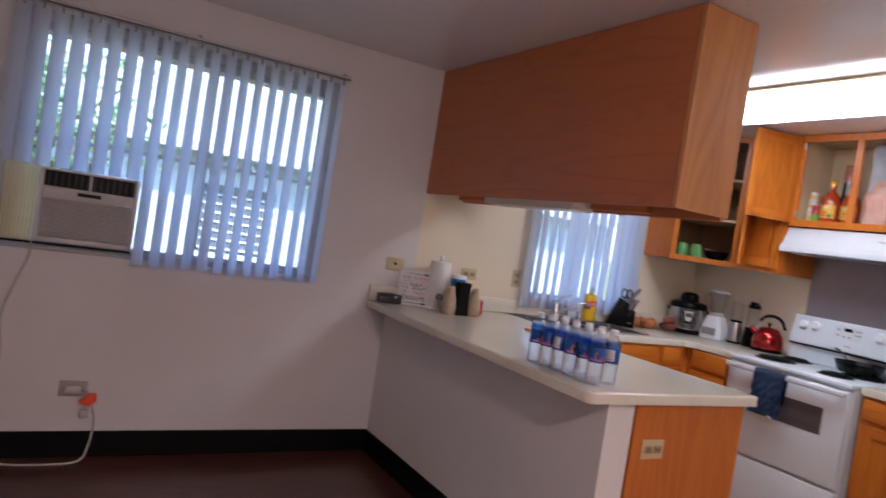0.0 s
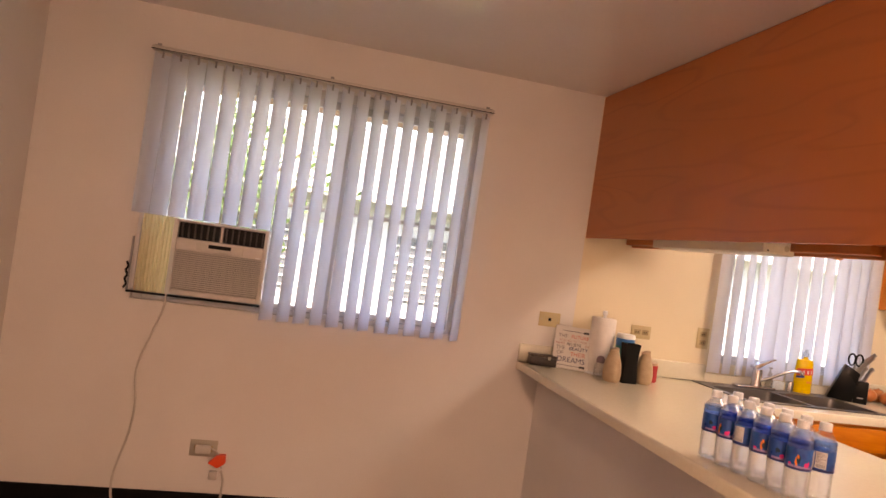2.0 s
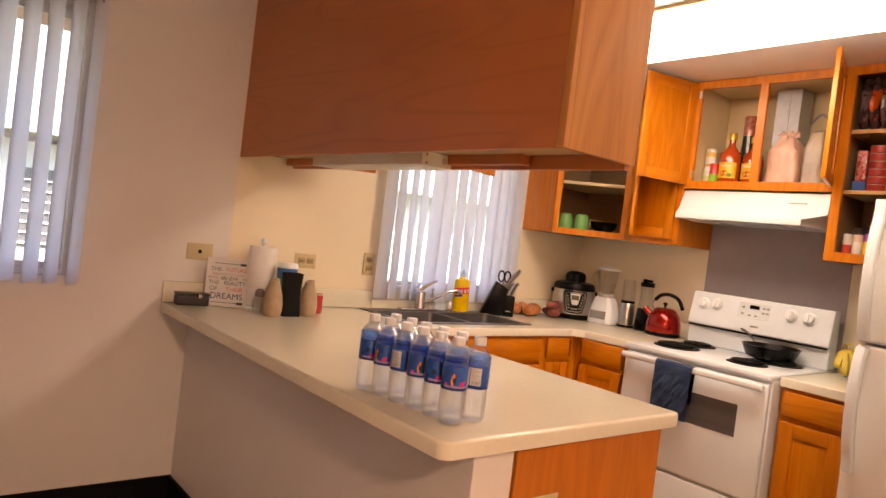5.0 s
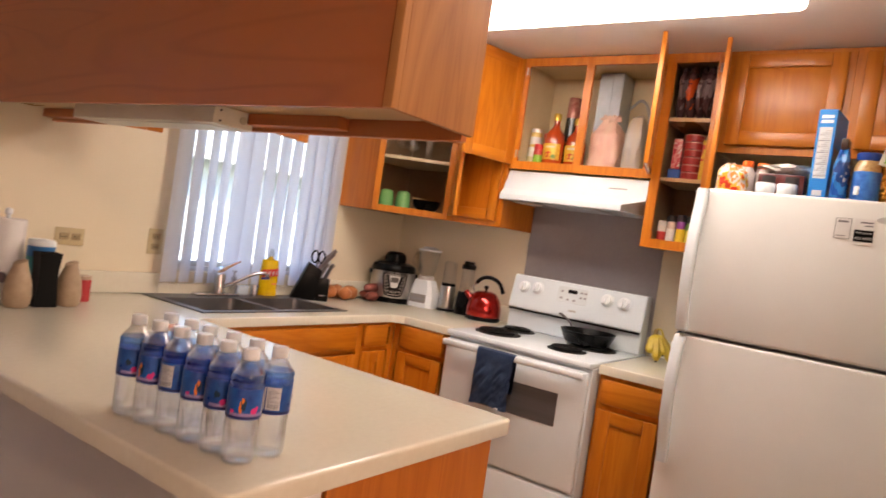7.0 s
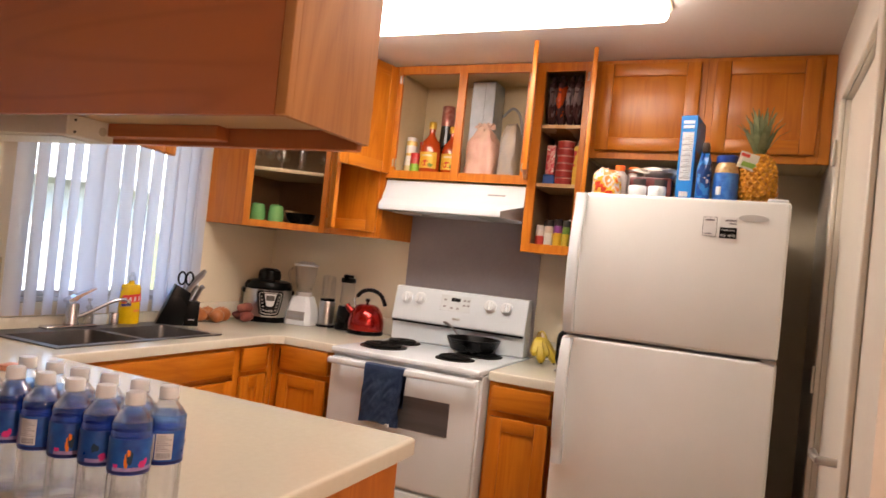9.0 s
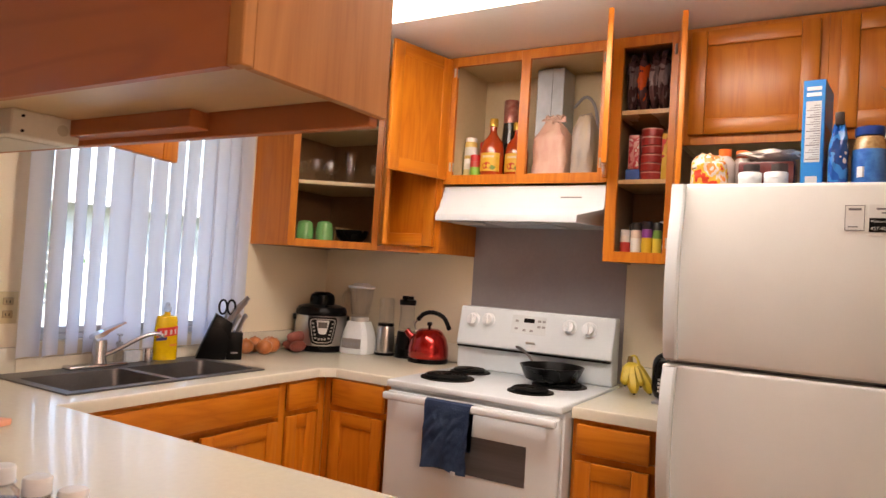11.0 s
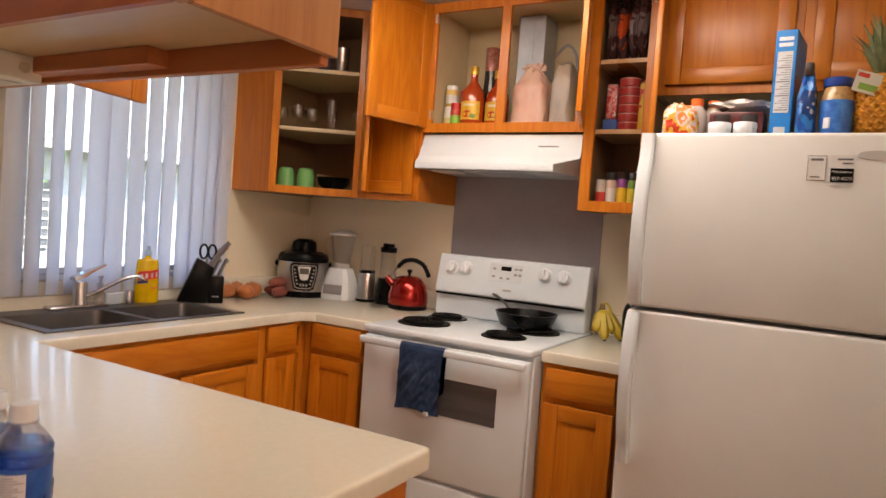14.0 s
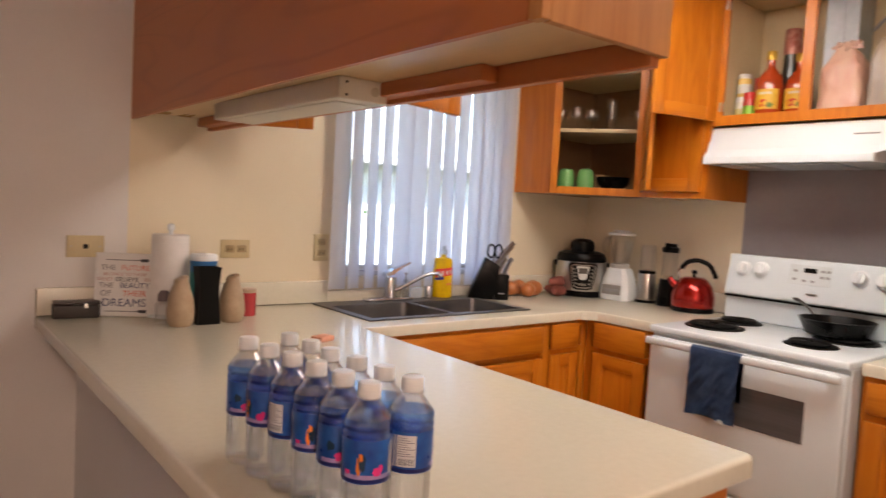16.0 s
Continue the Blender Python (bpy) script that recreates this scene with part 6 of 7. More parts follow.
for i in range(nw + 1):
    u = i / nw - 0.5
    row = []
    for k, (px, pz) in enumerate(prof):
        f = max(0, -pz) / 0.238
        q = Vector((u * 3.2, pz * 11, 2.0))
        crease = abs(noise.noise(q + Vector((0, pz * 9 + u * 5, 0)))) * 0.018 + abs(noise.noise(q * 2.6)) * 0.006
        fold = min(1, f * 2.5) * crease + 0.004 * f * (1 + math.sin(u * 13 + pz * 12))
        row.append(bm.verts.new((px - (fold if px < 0 else 0), u * (0.2 - 0.010 * math.sin(f * 3.0) + 0.004 * noise.noise(Vector((0, pz * 20, 5)))), pz + 0.006 * f * math.sin(u * 6 + 1))))
    grid.append(row)
for a, b in zip(grid, grid[1:]):
    for k in range(len(prof) - 1):
        bm.faces.new((a[k], b[k], b[k + 1], a[k + 1]))
bmesh.ops.solidify(bm, geom=bm.faces[:], thickness=0.004)
part("cloth", bm, TOWEL, tw)
part("hem_tag", box(bmesh.new(), -0.038, -0.031, -0.058, -0.04, -0.245, -0.232), WHITE_PLASTIC, tw, "small white hem tag")

BAN = mottled("ripe_banana_skin", (0.44, 0.31, 0.015), (0.62, 0.47, 0.04), 0.5, scale=12, fine=60, bump=0.05)
bn = thing("banana_bunch", pose(2.43, -1.815, COUNTER) @ Matrix.Diagonal((1.2, 1.2, 0.92, 1)), "small bunch of ripe yellow bananas", "bananas")
for i in range(8):
    low = i % 2
    a = radians(-178 + i * 25)
    dx, dy = math.cos(a), math.sin(a)
    r1 = 0.062 if low else 0.05
    pts = smooth_line([(0.008 * dx, 0.008 * dy, 0.142), (0.026 * dx, 0.03 * dy, 0.118), (r1 * 0.95 * dx, r1 * 1.05 * dy, 0.078 - 0.018 * low), (r1 * 1.1 * dx, r1 * 1.25 * dy, 0.052 - 0.03 * low)], 5)
    n = len(pts)
    part("banana", tube(bmesh.new(), pts, [0.005 + 0.0125 * min(1, k / 4) * (1 if k < n - 3 else (n - k) * 0.27) for k in range(n)], 6), BAN, bn)
    part("tip", tube(bmesh.new(), [pts[-1], (pts[-1][0] * 1.03, pts[-1][1] * 1.03, pts[-1][2] - 0.007)], [0.0045, 0.003], 6), BLACK_MATT, bn)
part("stem", tube(bmesh.new(), [(0, 0, 0.14), (0.004, 0, 0.17)], [0.011, 0.008], 8), plain("brown_stem", (0.2, 0.13, 0.04), 0.7), bn)
part("curl", tube(bmesh.new(), smooth_line([(0.003, 0, 0.168), (0.0, -0.016, 0.174), (-0.004, -0.03, 0.15), (-0.006, -0.034, 0.125)], 4), 0.0045, 7), BAN, bn)
ts = thing("toaster", pose(2.41, -2.0, COUNTER), "rounded glossy black two-slot toaster", "toaster")
part("body", box(bmesh.new(), -0.13, 0.13, -0.068, 0.068, 0.012, 0.195, 0.045, 5), BLACK, ts)
part("base", box(bmesh.new(), -0.12, 0.12, -0.06, 0.06, 0.001, 0.0115, 0.003), GREY_PLASTIC, ts)
part("slot", box(bmesh.new(), -0.09, 0.09, -0.03, -0.012, 0.1945, 0.197), STEEL, ts)
part("dial", tube(bmesh.new(), [(-0.1305, -0.012, 0.062), (-0.138, -0.012, 0.062)], 0.012, 16), STEEL, ts)
for i in range(4):
    part("button", box(bmesh.new(), -0.1335, -0.1305, 0.022, 0.036, 0.05 + i * 0.014, 0.059 + i * 0.014), GREY_PLASTIC, ts)
part("lever", box(bmesh.new(), -0.15, -0.1305, -0.03, 0.012, 0.13, 0.142, 0.004, 2), STEEL, ts, "steel push-down lever")
part("red_band", box(bmesh.new(), -0.10, 0.10, -0.0695, -0.0683, 0.10, 0.135), plain("dark_red_gloss", (0.12, 0.008, 0.006), 0.2), ts)

# ---- inside the corner cabinet ----
S0, S1, S2 = ZB + 0.0225, ZB + 0.3245, ZB + 0.6095
GREEN = plain("mint_green_ceramic", (0.16, 0.42, 0.14), 0.2, coat=0.3)
for xx, yy in ((2.185, -0.235), (2.215, -0.335)):
    tb = thing("tumbler", pose(xx, yy, S0), "upturned mint green tumbler on the shelf", "tumbler", "green tumblers")
    part("cup", lathe(bmesh.new(), [(0.040, 0.001), (0.043, 0.004), (0.043, 0.06), (0.036, 0.1), (0.026, 0.108), (0, 0.109)], 24), GREEN, tb)
bo = thing("black_bowl", pose(2.35, -0.40, S0), "black bowl with a tan board leaning behind", "bowl")
part("bowl", lathe(bmesh.new(), [(0.04, 0.001), (0.075, 0.04), (0.085, 0.075), (0.08, 0.075), (0.05, 0.02), (0, 0.012)], 28), BLACK, bo)
part("board", box(bmesh.new(), -0.02, 0.12, 0.09, 0.1, 0.001, 0.09, 0.003), UNDER, bo)


def wine_glass(x, y, z, h, r):
    g = thing("wine_glass", pose(x, y, z), "clear stemmed glass on the cabinet shelf", "glass", "glassware in the corner cabinet")
    part("glass", lathe(bmesh.new(), [(r * 0.8, 0.001), (r * 0.8, 0.004), (0.005, 0.008), (0.005, h * 0.45), (r * 0.7, h * 0.52), (r, h * 0.7), (r * 0.85, h), (r * 0.8, h), (r * 0.93, h * 0.7), (r * 0.6, h * 0.54), (0, h * 0.5)], 24), GLASS, g)


for xx, yy, hh, rr in ((2.16, -0.2, 0.10, 0.035), (2.2, -0.27, 0.115, 0.034), (2.24, -0.33, 0.10, 0.042), (2.36, -0.52, 0.1, 0.036), (2.33, -0.25, 0.12, 0.036)):
    wine_glass(xx, yy, S1, hh, rr)
tg = thing("tall_glass", pose(2.27, -0.43, S1), "tall flared clear beer glass on the shelf", "glass")
part("glass", lathe(bmesh.new(), [(0.026, 0.001), (0.026, 0.006), (0.022, 0.03), (0.027, 0.1), (0.036, 0.155), (0.033, 0.155), (0.024, 0.1), (0.019, 0.03), (0, 0.012)], 24), GLASS, tg)
for xx, yy, col, nm, lb in ((2.16, -0.22, (0.2, 0.06, 0.04), "spice_bottle", "dark red bottle on the top shelf"), (2.21, -0.3, (0.03, 0.03, 0.04), "dark_bottle", "dark bottle on the top shelf"), (2.25, -0.38, (0.05, 0.06, 0.09), "dark_bottle", "dark bottle with pale cap on shelf"), (2.38, -0.54, (0.09, 0.02, 0.03), "dark_bottle", "wine-coloured bottle on the top shelf")):
    b = thing(nm, pose(xx, yy, S2), lb, "bottle")
    part("body", lathe(bmesh.new(), [(0.03, 0.001), (0.032, 0.005), (0.032, 0.12), (0.015, 0.15), (0.014, 0.19), (0, 0.19)], 20), plain("bottle_" + str(round(xx * 100)), col, 0.2), b)
    part("cap", lathe(bmesh.new(), [(0.016, 0.1905), (0.016, 0.21), (0, 0.211)], 14), GREY_PLASTIC, b)
mug = thing("steel_tumbler", pose(2.29, -0.455, S2), "polished steel tumbler on the top shelf", "tumbler")
part("cup", lathe(bmesh.new(), [(0.03, 0.001), (0.031, 0.004), (0.036, 0.12), (0.033, 0.12), (0.028, 0.006), (0, 0.005)], 24), STEEL, mug)

# ---- inside the cabinet over the hood ----
H0 = 1.768 + 0.0225
def jar(name, x, y, z, r, h, col, capcol, label, cat, group="", cap=0.2, band=None, neck=0.92):
    t = thing(name, pose(x, y, z), label, cat, group)
    k = f"{name}_{round(-y * 1000)}"
    part("body", lathe(bmesh.new(), [(r * 0.95, 0.001), (r, 0.004), (r, h * (1 - cap) - 0.006), (r * neck, h * (1 - cap)), (0, h * (1 - cap))], 22), plain(k, col, 0.3), t)
    part("cap", lathe(bmesh.new(), [(r * (neck + 0.03), h * (1 - cap) + 0.0005), (r * (neck + 0.03), h - 0.003), (r * neck * 0.9, h), (0, h)], 22), plain(k + "_cap", capcol, 0.35), t)
    if band:
        part("label", lathe(bmesh.new(), [(r * 1.012, h * 0.15), (r * 1.012, h * 0.55)], 22), plain(k + "_label", band, 0.4), t)
    return t


jar("spice_can", 2.43, -1.012, H0, 0.03, 0.115, (0.6, 0.58, 0.5), (0.65, 0.63, 0.6), "white and yellow spice can in the cabinet", "can", band=(0.5, 0.45, 0.2))
jar("spice_can", 2.435, -1.014, H0 + 0.1155, 0.03, 0.1, (0.65, 0.45, 0.12), (0.66, 0.64, 0.6), "yellow spice can stacked on another can", "can", band=(0.6, 0.6, 0.55))
jar("seasoning_bottle", 2.41, -1.055, H0, 0.026, 0.13, (0.45, 0.03, 0.02), (0.5, 0.02, 0.02), "small red seasoning bottle with green label", "bottle", cap=0.25, band=(0.2, 0.4, 0.03))
jar("seasoning_bottle", 2.47, -1.07, H0, 0.026, 0.2, (0.4, 0.03, 0.025), (0.45, 0.02, 0.02), "tall red seasoning bottle in the cabinet", "bottle", cap=0.2)
RUM = plain("amber_red_liquor", (0.40, 0.05, 0.01), 0.12, coat=0.4)
for xx, yy, s in ((2.43, -1.13, 1.0), (2.47, -1.235, 0.95)):
    lq = thing("liquor_bottle", pose(xx, yy, H0, 0, 0, 10), "large amber-red liquor bottle with a yellow label", "bottle", "liquor bottles")
    part("body", lathe(bmesh.new(), [(0.05, 0.001), (0.054, 0.006), (0.054, 0.15 * s), (0.047, 0.19 * s), (0.02, 0.225 * s), (0.016, 0.24 * s), (0.016, 0.262 * s), (0, 0.262 * s)], 28), RUM, lq)
    lbl = part("label", wrap(0.0546, 115, 235, 0.05, 0.135, 12), mottled("yellow_bottle_label", (0.62, 0.36, 0.02), (0.72, 0.48, 0.06), 0.4, scale=30, fine=80, bump=0.0), lq, "yellow printed label")
    part("print", splash(0.0549, 168, 0.075, 24, 0.018, 4), plain("red_label_print", (0.50, 0.03, 0.015), 0.4), lbl)
    part("print", splash(0.0550, 200, 0.066, 14, 0.010, 2), plain("green_label_print", (0.12, 0.22, 0.02), 0.4), lbl)
    part("print", wrap(0.0549, 145, 205, 0.112, 0.122), plain("pale_label_print", (0.66, 0.58, 0.40), 0.4), lbl)
    part("cap", lathe(bmesh.new(), [(0.021, 0.262 * s), (0.021, 0.295 * s), (0.018, 0.3 * s), (0, 0.3 * s)], 18), plain("gold_cap", (0.6, 0.38, 0.05), 0.3, 0.4), lq)
wn2 = thing("wine_bottle", pose(2.545, -1.16, H0), "tall dark bottle with red foil neck", "bottle")
part("body", lathe(bmesh.new(), [(0.038, 0.001), (0.039, 0.2), (0.036, 0.24), (0.034, 0.3), (0, 0.3)], 24), plain("dark_green_glass", (0.02, 0.02, 0.015), 0.15), wn2)
part("foil", lathe(bmesh.new(), [(0.035, 0.3005), (0.035, 0.405), (0.032, 0.41), (0, 0.41)], 24), mottled("pinkish_foil", (0.3, 0.07, 0.05), (0.5, 0.25, 0.2), 0.3, 0.3, scale=30, fine=60), wn2, "pinkish red foil wrap")
dc = thing("exhaust_duct", pose(2.56, -1.375, H0), "galvanised steel exhaust duct inside the cabinet", "duct")
part("duct", box(bmesh.new(), -0.07, 0.07, -0.065, 0.065, 0.001, TOPZ - H0 - 0.03, 0.003), GALV, dc)
part("seam", box(bmesh.new(), -0.073, -0.0705, -0.01, 0.0, 0.001, TOPZ - H0 - 0.03), GALV, dc)
wc = solid("hood_cable", tube(bmesh.new(), smooth_line([(0.0, -0.066, 0.36), (-0.02, -0.13, 0.40), (-0.03, -0.18, 0.34), (-0.02, -0.19, 0.2), (-0.01, -0.19, 0.001)], 6), 0.007, 8), GREY_PLASTIC, "grey power cable beside the duct", "cable", pose(2.56, -1.40, H0))


def bag(name, x, y, z, a, b, h, material, label, cat, seed, tie=True):
    """A boxy, crumpled plastic bag, pinched at the top."""
    t = thing(name, pose(x, y, z), label, cat)
    bm = bmesh.new()
    n, rows = 36, 18
    rings = []
    for k in range(rows + 1):
        f = k / rows
        w = (1.0 - 0.06 * f) if f < 0.7 else 0.958 * (1 - ((f - 0.7) / 0.3) ** 1.3 * (0.7 if tie else 0.45))
        ring = []
        for i in range(n):
            an = 2 * math.pi * i / n
            sq = min(1.0 / max(abs(math.cos(an)), abs(math.sin(an))), 1.22)
            q = Vector((math.cos(an), math.sin(an), f * 2.2 + seed))
            wob = 1 + 0.10 * noise.noise(q * 2.1) + 0.06 * noise.noise(q * 6.5) + 0.03 * noise.noise(q * 15)
            ring.append(bm.verts.new((a * w * sq * wob * math.cos(an), b * w * sq * wob * math.sin(an), 0.001 + h * f + 0.02 * f * noise.noise(q * 3))))
        rings.append(ring)
    for v in rings[0]:
        v.co.z = 0.001
    for r0, r1 in zip(rings, rings[1:]):
        for i in range(n):
            bm.faces.new((r0[i], r0[(i + 1) % n], r1[(i + 1) % n], r1[i]))
    bm.faces.new(rings[0][::-1])
    bm.faces.new(rings[-1])
    part("sack", bm, material, t)
    if tie:
        for s in (-1, 1):
            part("tie", blob(bmesh.new(), 0.014, 0.028, 0.018, 0, s * 0.022, h + 0.012, 0.9, 2.5, seed + s, 3), material, t)
    return t


BAG = mottled("pinkish_tan_plastic_film", (0.60, 0.33, 0.26), (0.70, 0.54, 0.42), 0.42, scale=9, fine=34, bump=0.35, stretch=(1, 1, 0.35), coat=0.1)
bag("tied_bag", 2.44, -1.425, H0, 0.07, 0.08, 0.27, BAG, "tied pinkish plastic grocery bag in the cabinet", "bag", 2)
bag("grey_bag", 2.46, -1.565, H0, 0.06, 0.05, 0.29, mottled("smoky_plastic_film", (0.33, 0.31, 0.31), (0.50, 0.38, 0.24), 0.42, scale=7, fine=34, bump=0.35, stretch=(1, 1, 0.4), coat=0.1), "smoky grey plastic bag beside the duct", "bag", 5, tie=False)

# ---- inside the narrow cabinet ----
N0, N1, N2 = ZB + 0.0225, ZB + 0.3345, ZB + 0.6145
for yy, r, h, col, cp_, bnd, lb in ((-1.785, 0.021, 0.112, (0.66, 0.60, 0.52), (0.62, 0.60, 0.56), (0.55, 0.05, 0.04), "small white spice jar with red label"),
        (-1.828, 0.021, 0.142, (0.58, 0.45, 0.36), (0.02, 0.02, 0.02), (0.66, 0.62, 0.56), "spice jar with pale label and black cap"),
        (-1.872, 0.021, 0.148, (0.24, 0.05, 0.25), (0.02, 0.015, 0.02), (0.68, 0.44, 0.03), "purple and yellow spice jar with black cap"),
        (-1.912, 0.018, 0.143, (0.13, 0.26, 0.05), (0.02, 0.02, 0.02), (0.62, 0.48, 0.05), "green and yellow spice jar with black cap")):
    jar("spice_jar", 2.375, yy, N0, r, h, col, cp_, lb, "spice jar", "spice jars", cap=0.22, band=bnd)
for i in range(4):
    jar("spice_jar", 2.44, -1.80 - i * 0.042, N0, 0.02, 0.14, (0.12, 0.07, 0.05), (0.015, 0.015, 0.015), "dark spice jar at the back", "spice jar", "spice jars", cap=0.25)
sc = thing("salt_canister", pose(2.40, -1.945, N0), "dark blue salt canister with white print", "canister")
part("body", lathe(bmesh.new(), [(0.03, 0.001), (0.03, 0.14), (0, 0.14)], 22), plain("navy_canister", (0.02, 0.025, 0.05), 0.4), sc)
part("lid", lathe(bmesh.new(), [(0.031, 0.1405), (0.031, 0.148), (0, 0.149)], 22), WHITE_PLASTIC, sc)
part("print", box(bmesh.new(), -0.0312, -0.0305, -0.012, 0.012, 0.04, 0.055), WHITE_PLASTIC, sc)
part("print", box(bmesh.new(), -0.0312, -0.0305, -0.006, 0.006, 0.07, 0.12), WHITE_PLASTIC, sc)
TIN = mottled("red_tin_label", (0.30, 0.02, 0.02), (0.45, 0.05, 0.04), 0.35, scale=20, fine=80, bump=0.0)
for k in range(6):
    tn = thing("flat_tin", pose(2.395, -1.868 + random.uniform(-0.003, 0.003), N1 + 0.0352 * k), "flat red food tin in a stack", "tin", "stacked red tins")
    part("tin", lathe(bmesh.new(), [(0.041, 0.001), (0.043, 0.003), (0.043, 0.032), (0.041, 0.0345), (0, 0.0345)], 26), TIN, tn)
    part("rim", lathe(bmesh.new(), [(0.0436, 0.029), (0.0436, 0.0335)], 26), plain("pink_rim", (0.6, 0.3, 0.25), 0.4), tn)
rb = thing("food_packet", pose(2.42, -1.795, N1, 0, 0, 8), "red and pink food packet standing on the shelf", "packet")
part("packet", box(bmesh.new(), -0.05, 0.05, -0.022, 0.022, 0.047, 0.19, 0.008, 2), patchy("red_pink_packet", [(0.42, 0.02, 0.03), (0.6, 0.25, 0.22), (0.5, 0.04, 0.05), (0.6, 0.5, 0.42)], 40.0), rb)
part("tray", box(bmesh.new(), -0.055, 0.055, -0.028, 0.028, 0.001, 0.0465, 0.003), plain("blue_box", (0.02, 0.08, 0.3), 0.4), rb, "blue box under the packet")
yb = thing("food_box", pose(2.405, -1.935, N1), "yellow and red food box in the cabinet", "box")
part("box", box(bmesh.new(), -0.05, 0.05, -0.018, 0.018, 0.001, 0.185, 0.002), patchy("yellow_red_box", [(0.5, 0.03, 0.02), (0.65, 0.4, 0.03), (0.55, 0.1, 0.02)], 34.0), yb)
for i in range(5):
    bm = bmesh.new()
    blob(bm, 0.06, 0.0225, 0.125, 0, 0, 0.126, 0.28, 3.2, i, 3)
    solid("wrapped_packet", bm, patchy("clear_wrapped_dark_" + str(i), [(0.05, 0.022, 0.024), (0.09, 0.045, 0.045), (0.20, 0.14, 0.14) if i != 1 else (0.55, 0.08, 0.02), (0.07, 0.034, 0.036)], 13.0, 0.16, 1.0), "dark packet in crinkled clear wrap" if i != 1 else "red and dark packet in crinkled wrap", "packet", pose(2.4, -1.782 - i * 0.043, N2, 0, random.uniform(-4, 4), random.uniform(-10, 10)), "wrapped packets")

# ---- on the refrigerator ----
FT = FH + 0.0005
ORG = patchy("orange_yellow_bag_print", [(0.55, 0.05, 0.02), (0.66, 0.38, 0.05), (0.60, 0.50, 0.43), (0.64, 0.20, 0.05), (0.60, 0.52, 0.46)], 20.0, 0.25, 0.5)
bag("snack_bag", 1.93, -2.175, FT, 0.05, 0.055, 0.11, ORG, "orange and yellow printed snack bag", "bag", 7, tie=False)
for xx, yy in ((1.95, -2.215), (1.99, -2.262)):
    ob = thing("sports_drink_bottle", pose(xx, yy, FT), "clear bottle with an orange cap", "bottle", "orange-capped bottles")
    part("body", lathe(bmesh.new(), [(0.03, 0.001), (0.032, 0.006), (0.032, 0.09), (0.018, 0.112), (0, 0.112)], 20), plain("cloudy_plastic", (0.5, 0.42, 0.38), 0.2), ob)
    part("cap", lathe(bmesh.new(), [(0.02, 0.1125), (0.02, 0.135), (0, 0.137)], 16), plain("orange_cap", (0.75, 0.14, 0.02), 0.35), ob)
for yy in (-2.297, -2.37):
    wj = thing("vitamin_jar", pose(1.9, yy, FT), "white plastic jar with a wide lid", "jar", "white jars on the refrigerator")
    part("body", lathe(bmesh.new(), [(0.032, 0.001), (0.0335, 0.004), (0.0335, 0.03), (0, 0.03)], 24), WHITE_PLASTIC, wj)
    part("lid", lathe(bmesh.new(), [(0.034, 0.0305), (0.034, 0.047), (0.032, 0.05), (0, 0.05)], 28), WHITE_PLASTIC, wj)
dk = thing("cookie_tray", pose(2.02, -2.335, FT), "dark red packaged tray with foil top", "packet")
part("tray", box(bmesh.new(), -0.07, 0.07, -0.08, 0.08, 0.001, 0.095, 0.006, 2), mottled("dark_red_clear_tray", (0.07, 0.015, 0.015), (0.16, 0.05, 0.05), 0.2, scale=14, fine=50), dk)
for s in (-1, 1):
    part("roll", lathe(bmesh.new(), [(0.035, 0.001), (0.035, 0.085), (0, 0.085)], 20, -0.045, s * 0.04), plain("dark_cookies", (0.03, 0.02, 0.02), 0.5), dk)
fo = bmesh.new()
blob(fo, 0.075, 0.095, 0.02, 0, 0, 0.118, 0.5, 4, 3, 3)
part("foil", fo, mottled("crinkled_silver_foil", (0.5, 0.46, 0.43), (0.78, 0.72, 0.68), 0.35, 0.25, scale=20, fine=60, bump=0.8), dk, "crinkled silver foil wrapper")

cb = thing("cereal_box", pose(1.93, -2.462, FT, 0, 0, -5), "tall blue cereal box with white panels", "box")
CBLUE = plain("bright_blue_card", (0.008, 0.22, 0.62), 0.4)
part("box", box(bmesh.new(), -0.0, 0.19, -0.03, 0.03, 0.001, 0.335, 0.0015), CBLUE, cb)
part("facts_panel", box(bmesh.new(), -0.0012, -0.0002, -0.021, 0.021, 0.085, 0.27), plain("white_print_panel", (0.6, 0.62, 0.64), 0.5), cb)
part("code_panel", box(bmesh.new(), -0.0012, -0.0002, -0.016, 0.016, 0.022, 0.042), plain("white_code_panel", (0.6, 0.62, 0.64), 0.5), cb)
for i in range(24):
    w = 0.0185 - 0.005 * (i * 7 % 3)
    part("print_line", box(bmesh.new(), -0.002, -0.0013, -0.0185, -0.0185 + 2 * w, 0.092 + i * 0.0071, 0.0938 + i * 0.0071 + 0.0012 * (i % 6 == 0)), INKS["grey"], cb)
for i in range(2):
    part("brand_bar", box(bmesh.new(), -0.002, -0.0002, -0.02, 0.02, 0.285 + i * 0.018, 0.296 + i * 0.018), WHITE_PLASTIC, cb)
part("front_art", box(bmesh.new(), 0.01, 0.18, -0.0312, -0.0302, 0.03, 0.2), mottled("brown_cereal_picture", (0.05, 0.05, 0.12), (0.3, 0.2, 0.12), 0.4, scale=16, fine=60), cb)
bl2 = bag("chip_bag", 1.93, -2.532, FT, 0.055, 0.026, 0.19, patchy("blue_foil_bag", [(0.01, 0.08, 0.35), (0.02, 0.17, 0.5), (0.01, 0.05, 0.2), (0.5, 0.5, 0.52)], 16.0, 0.22, 0.6), "blue foil chip bag with a clip", "bag", 9, tie=False)
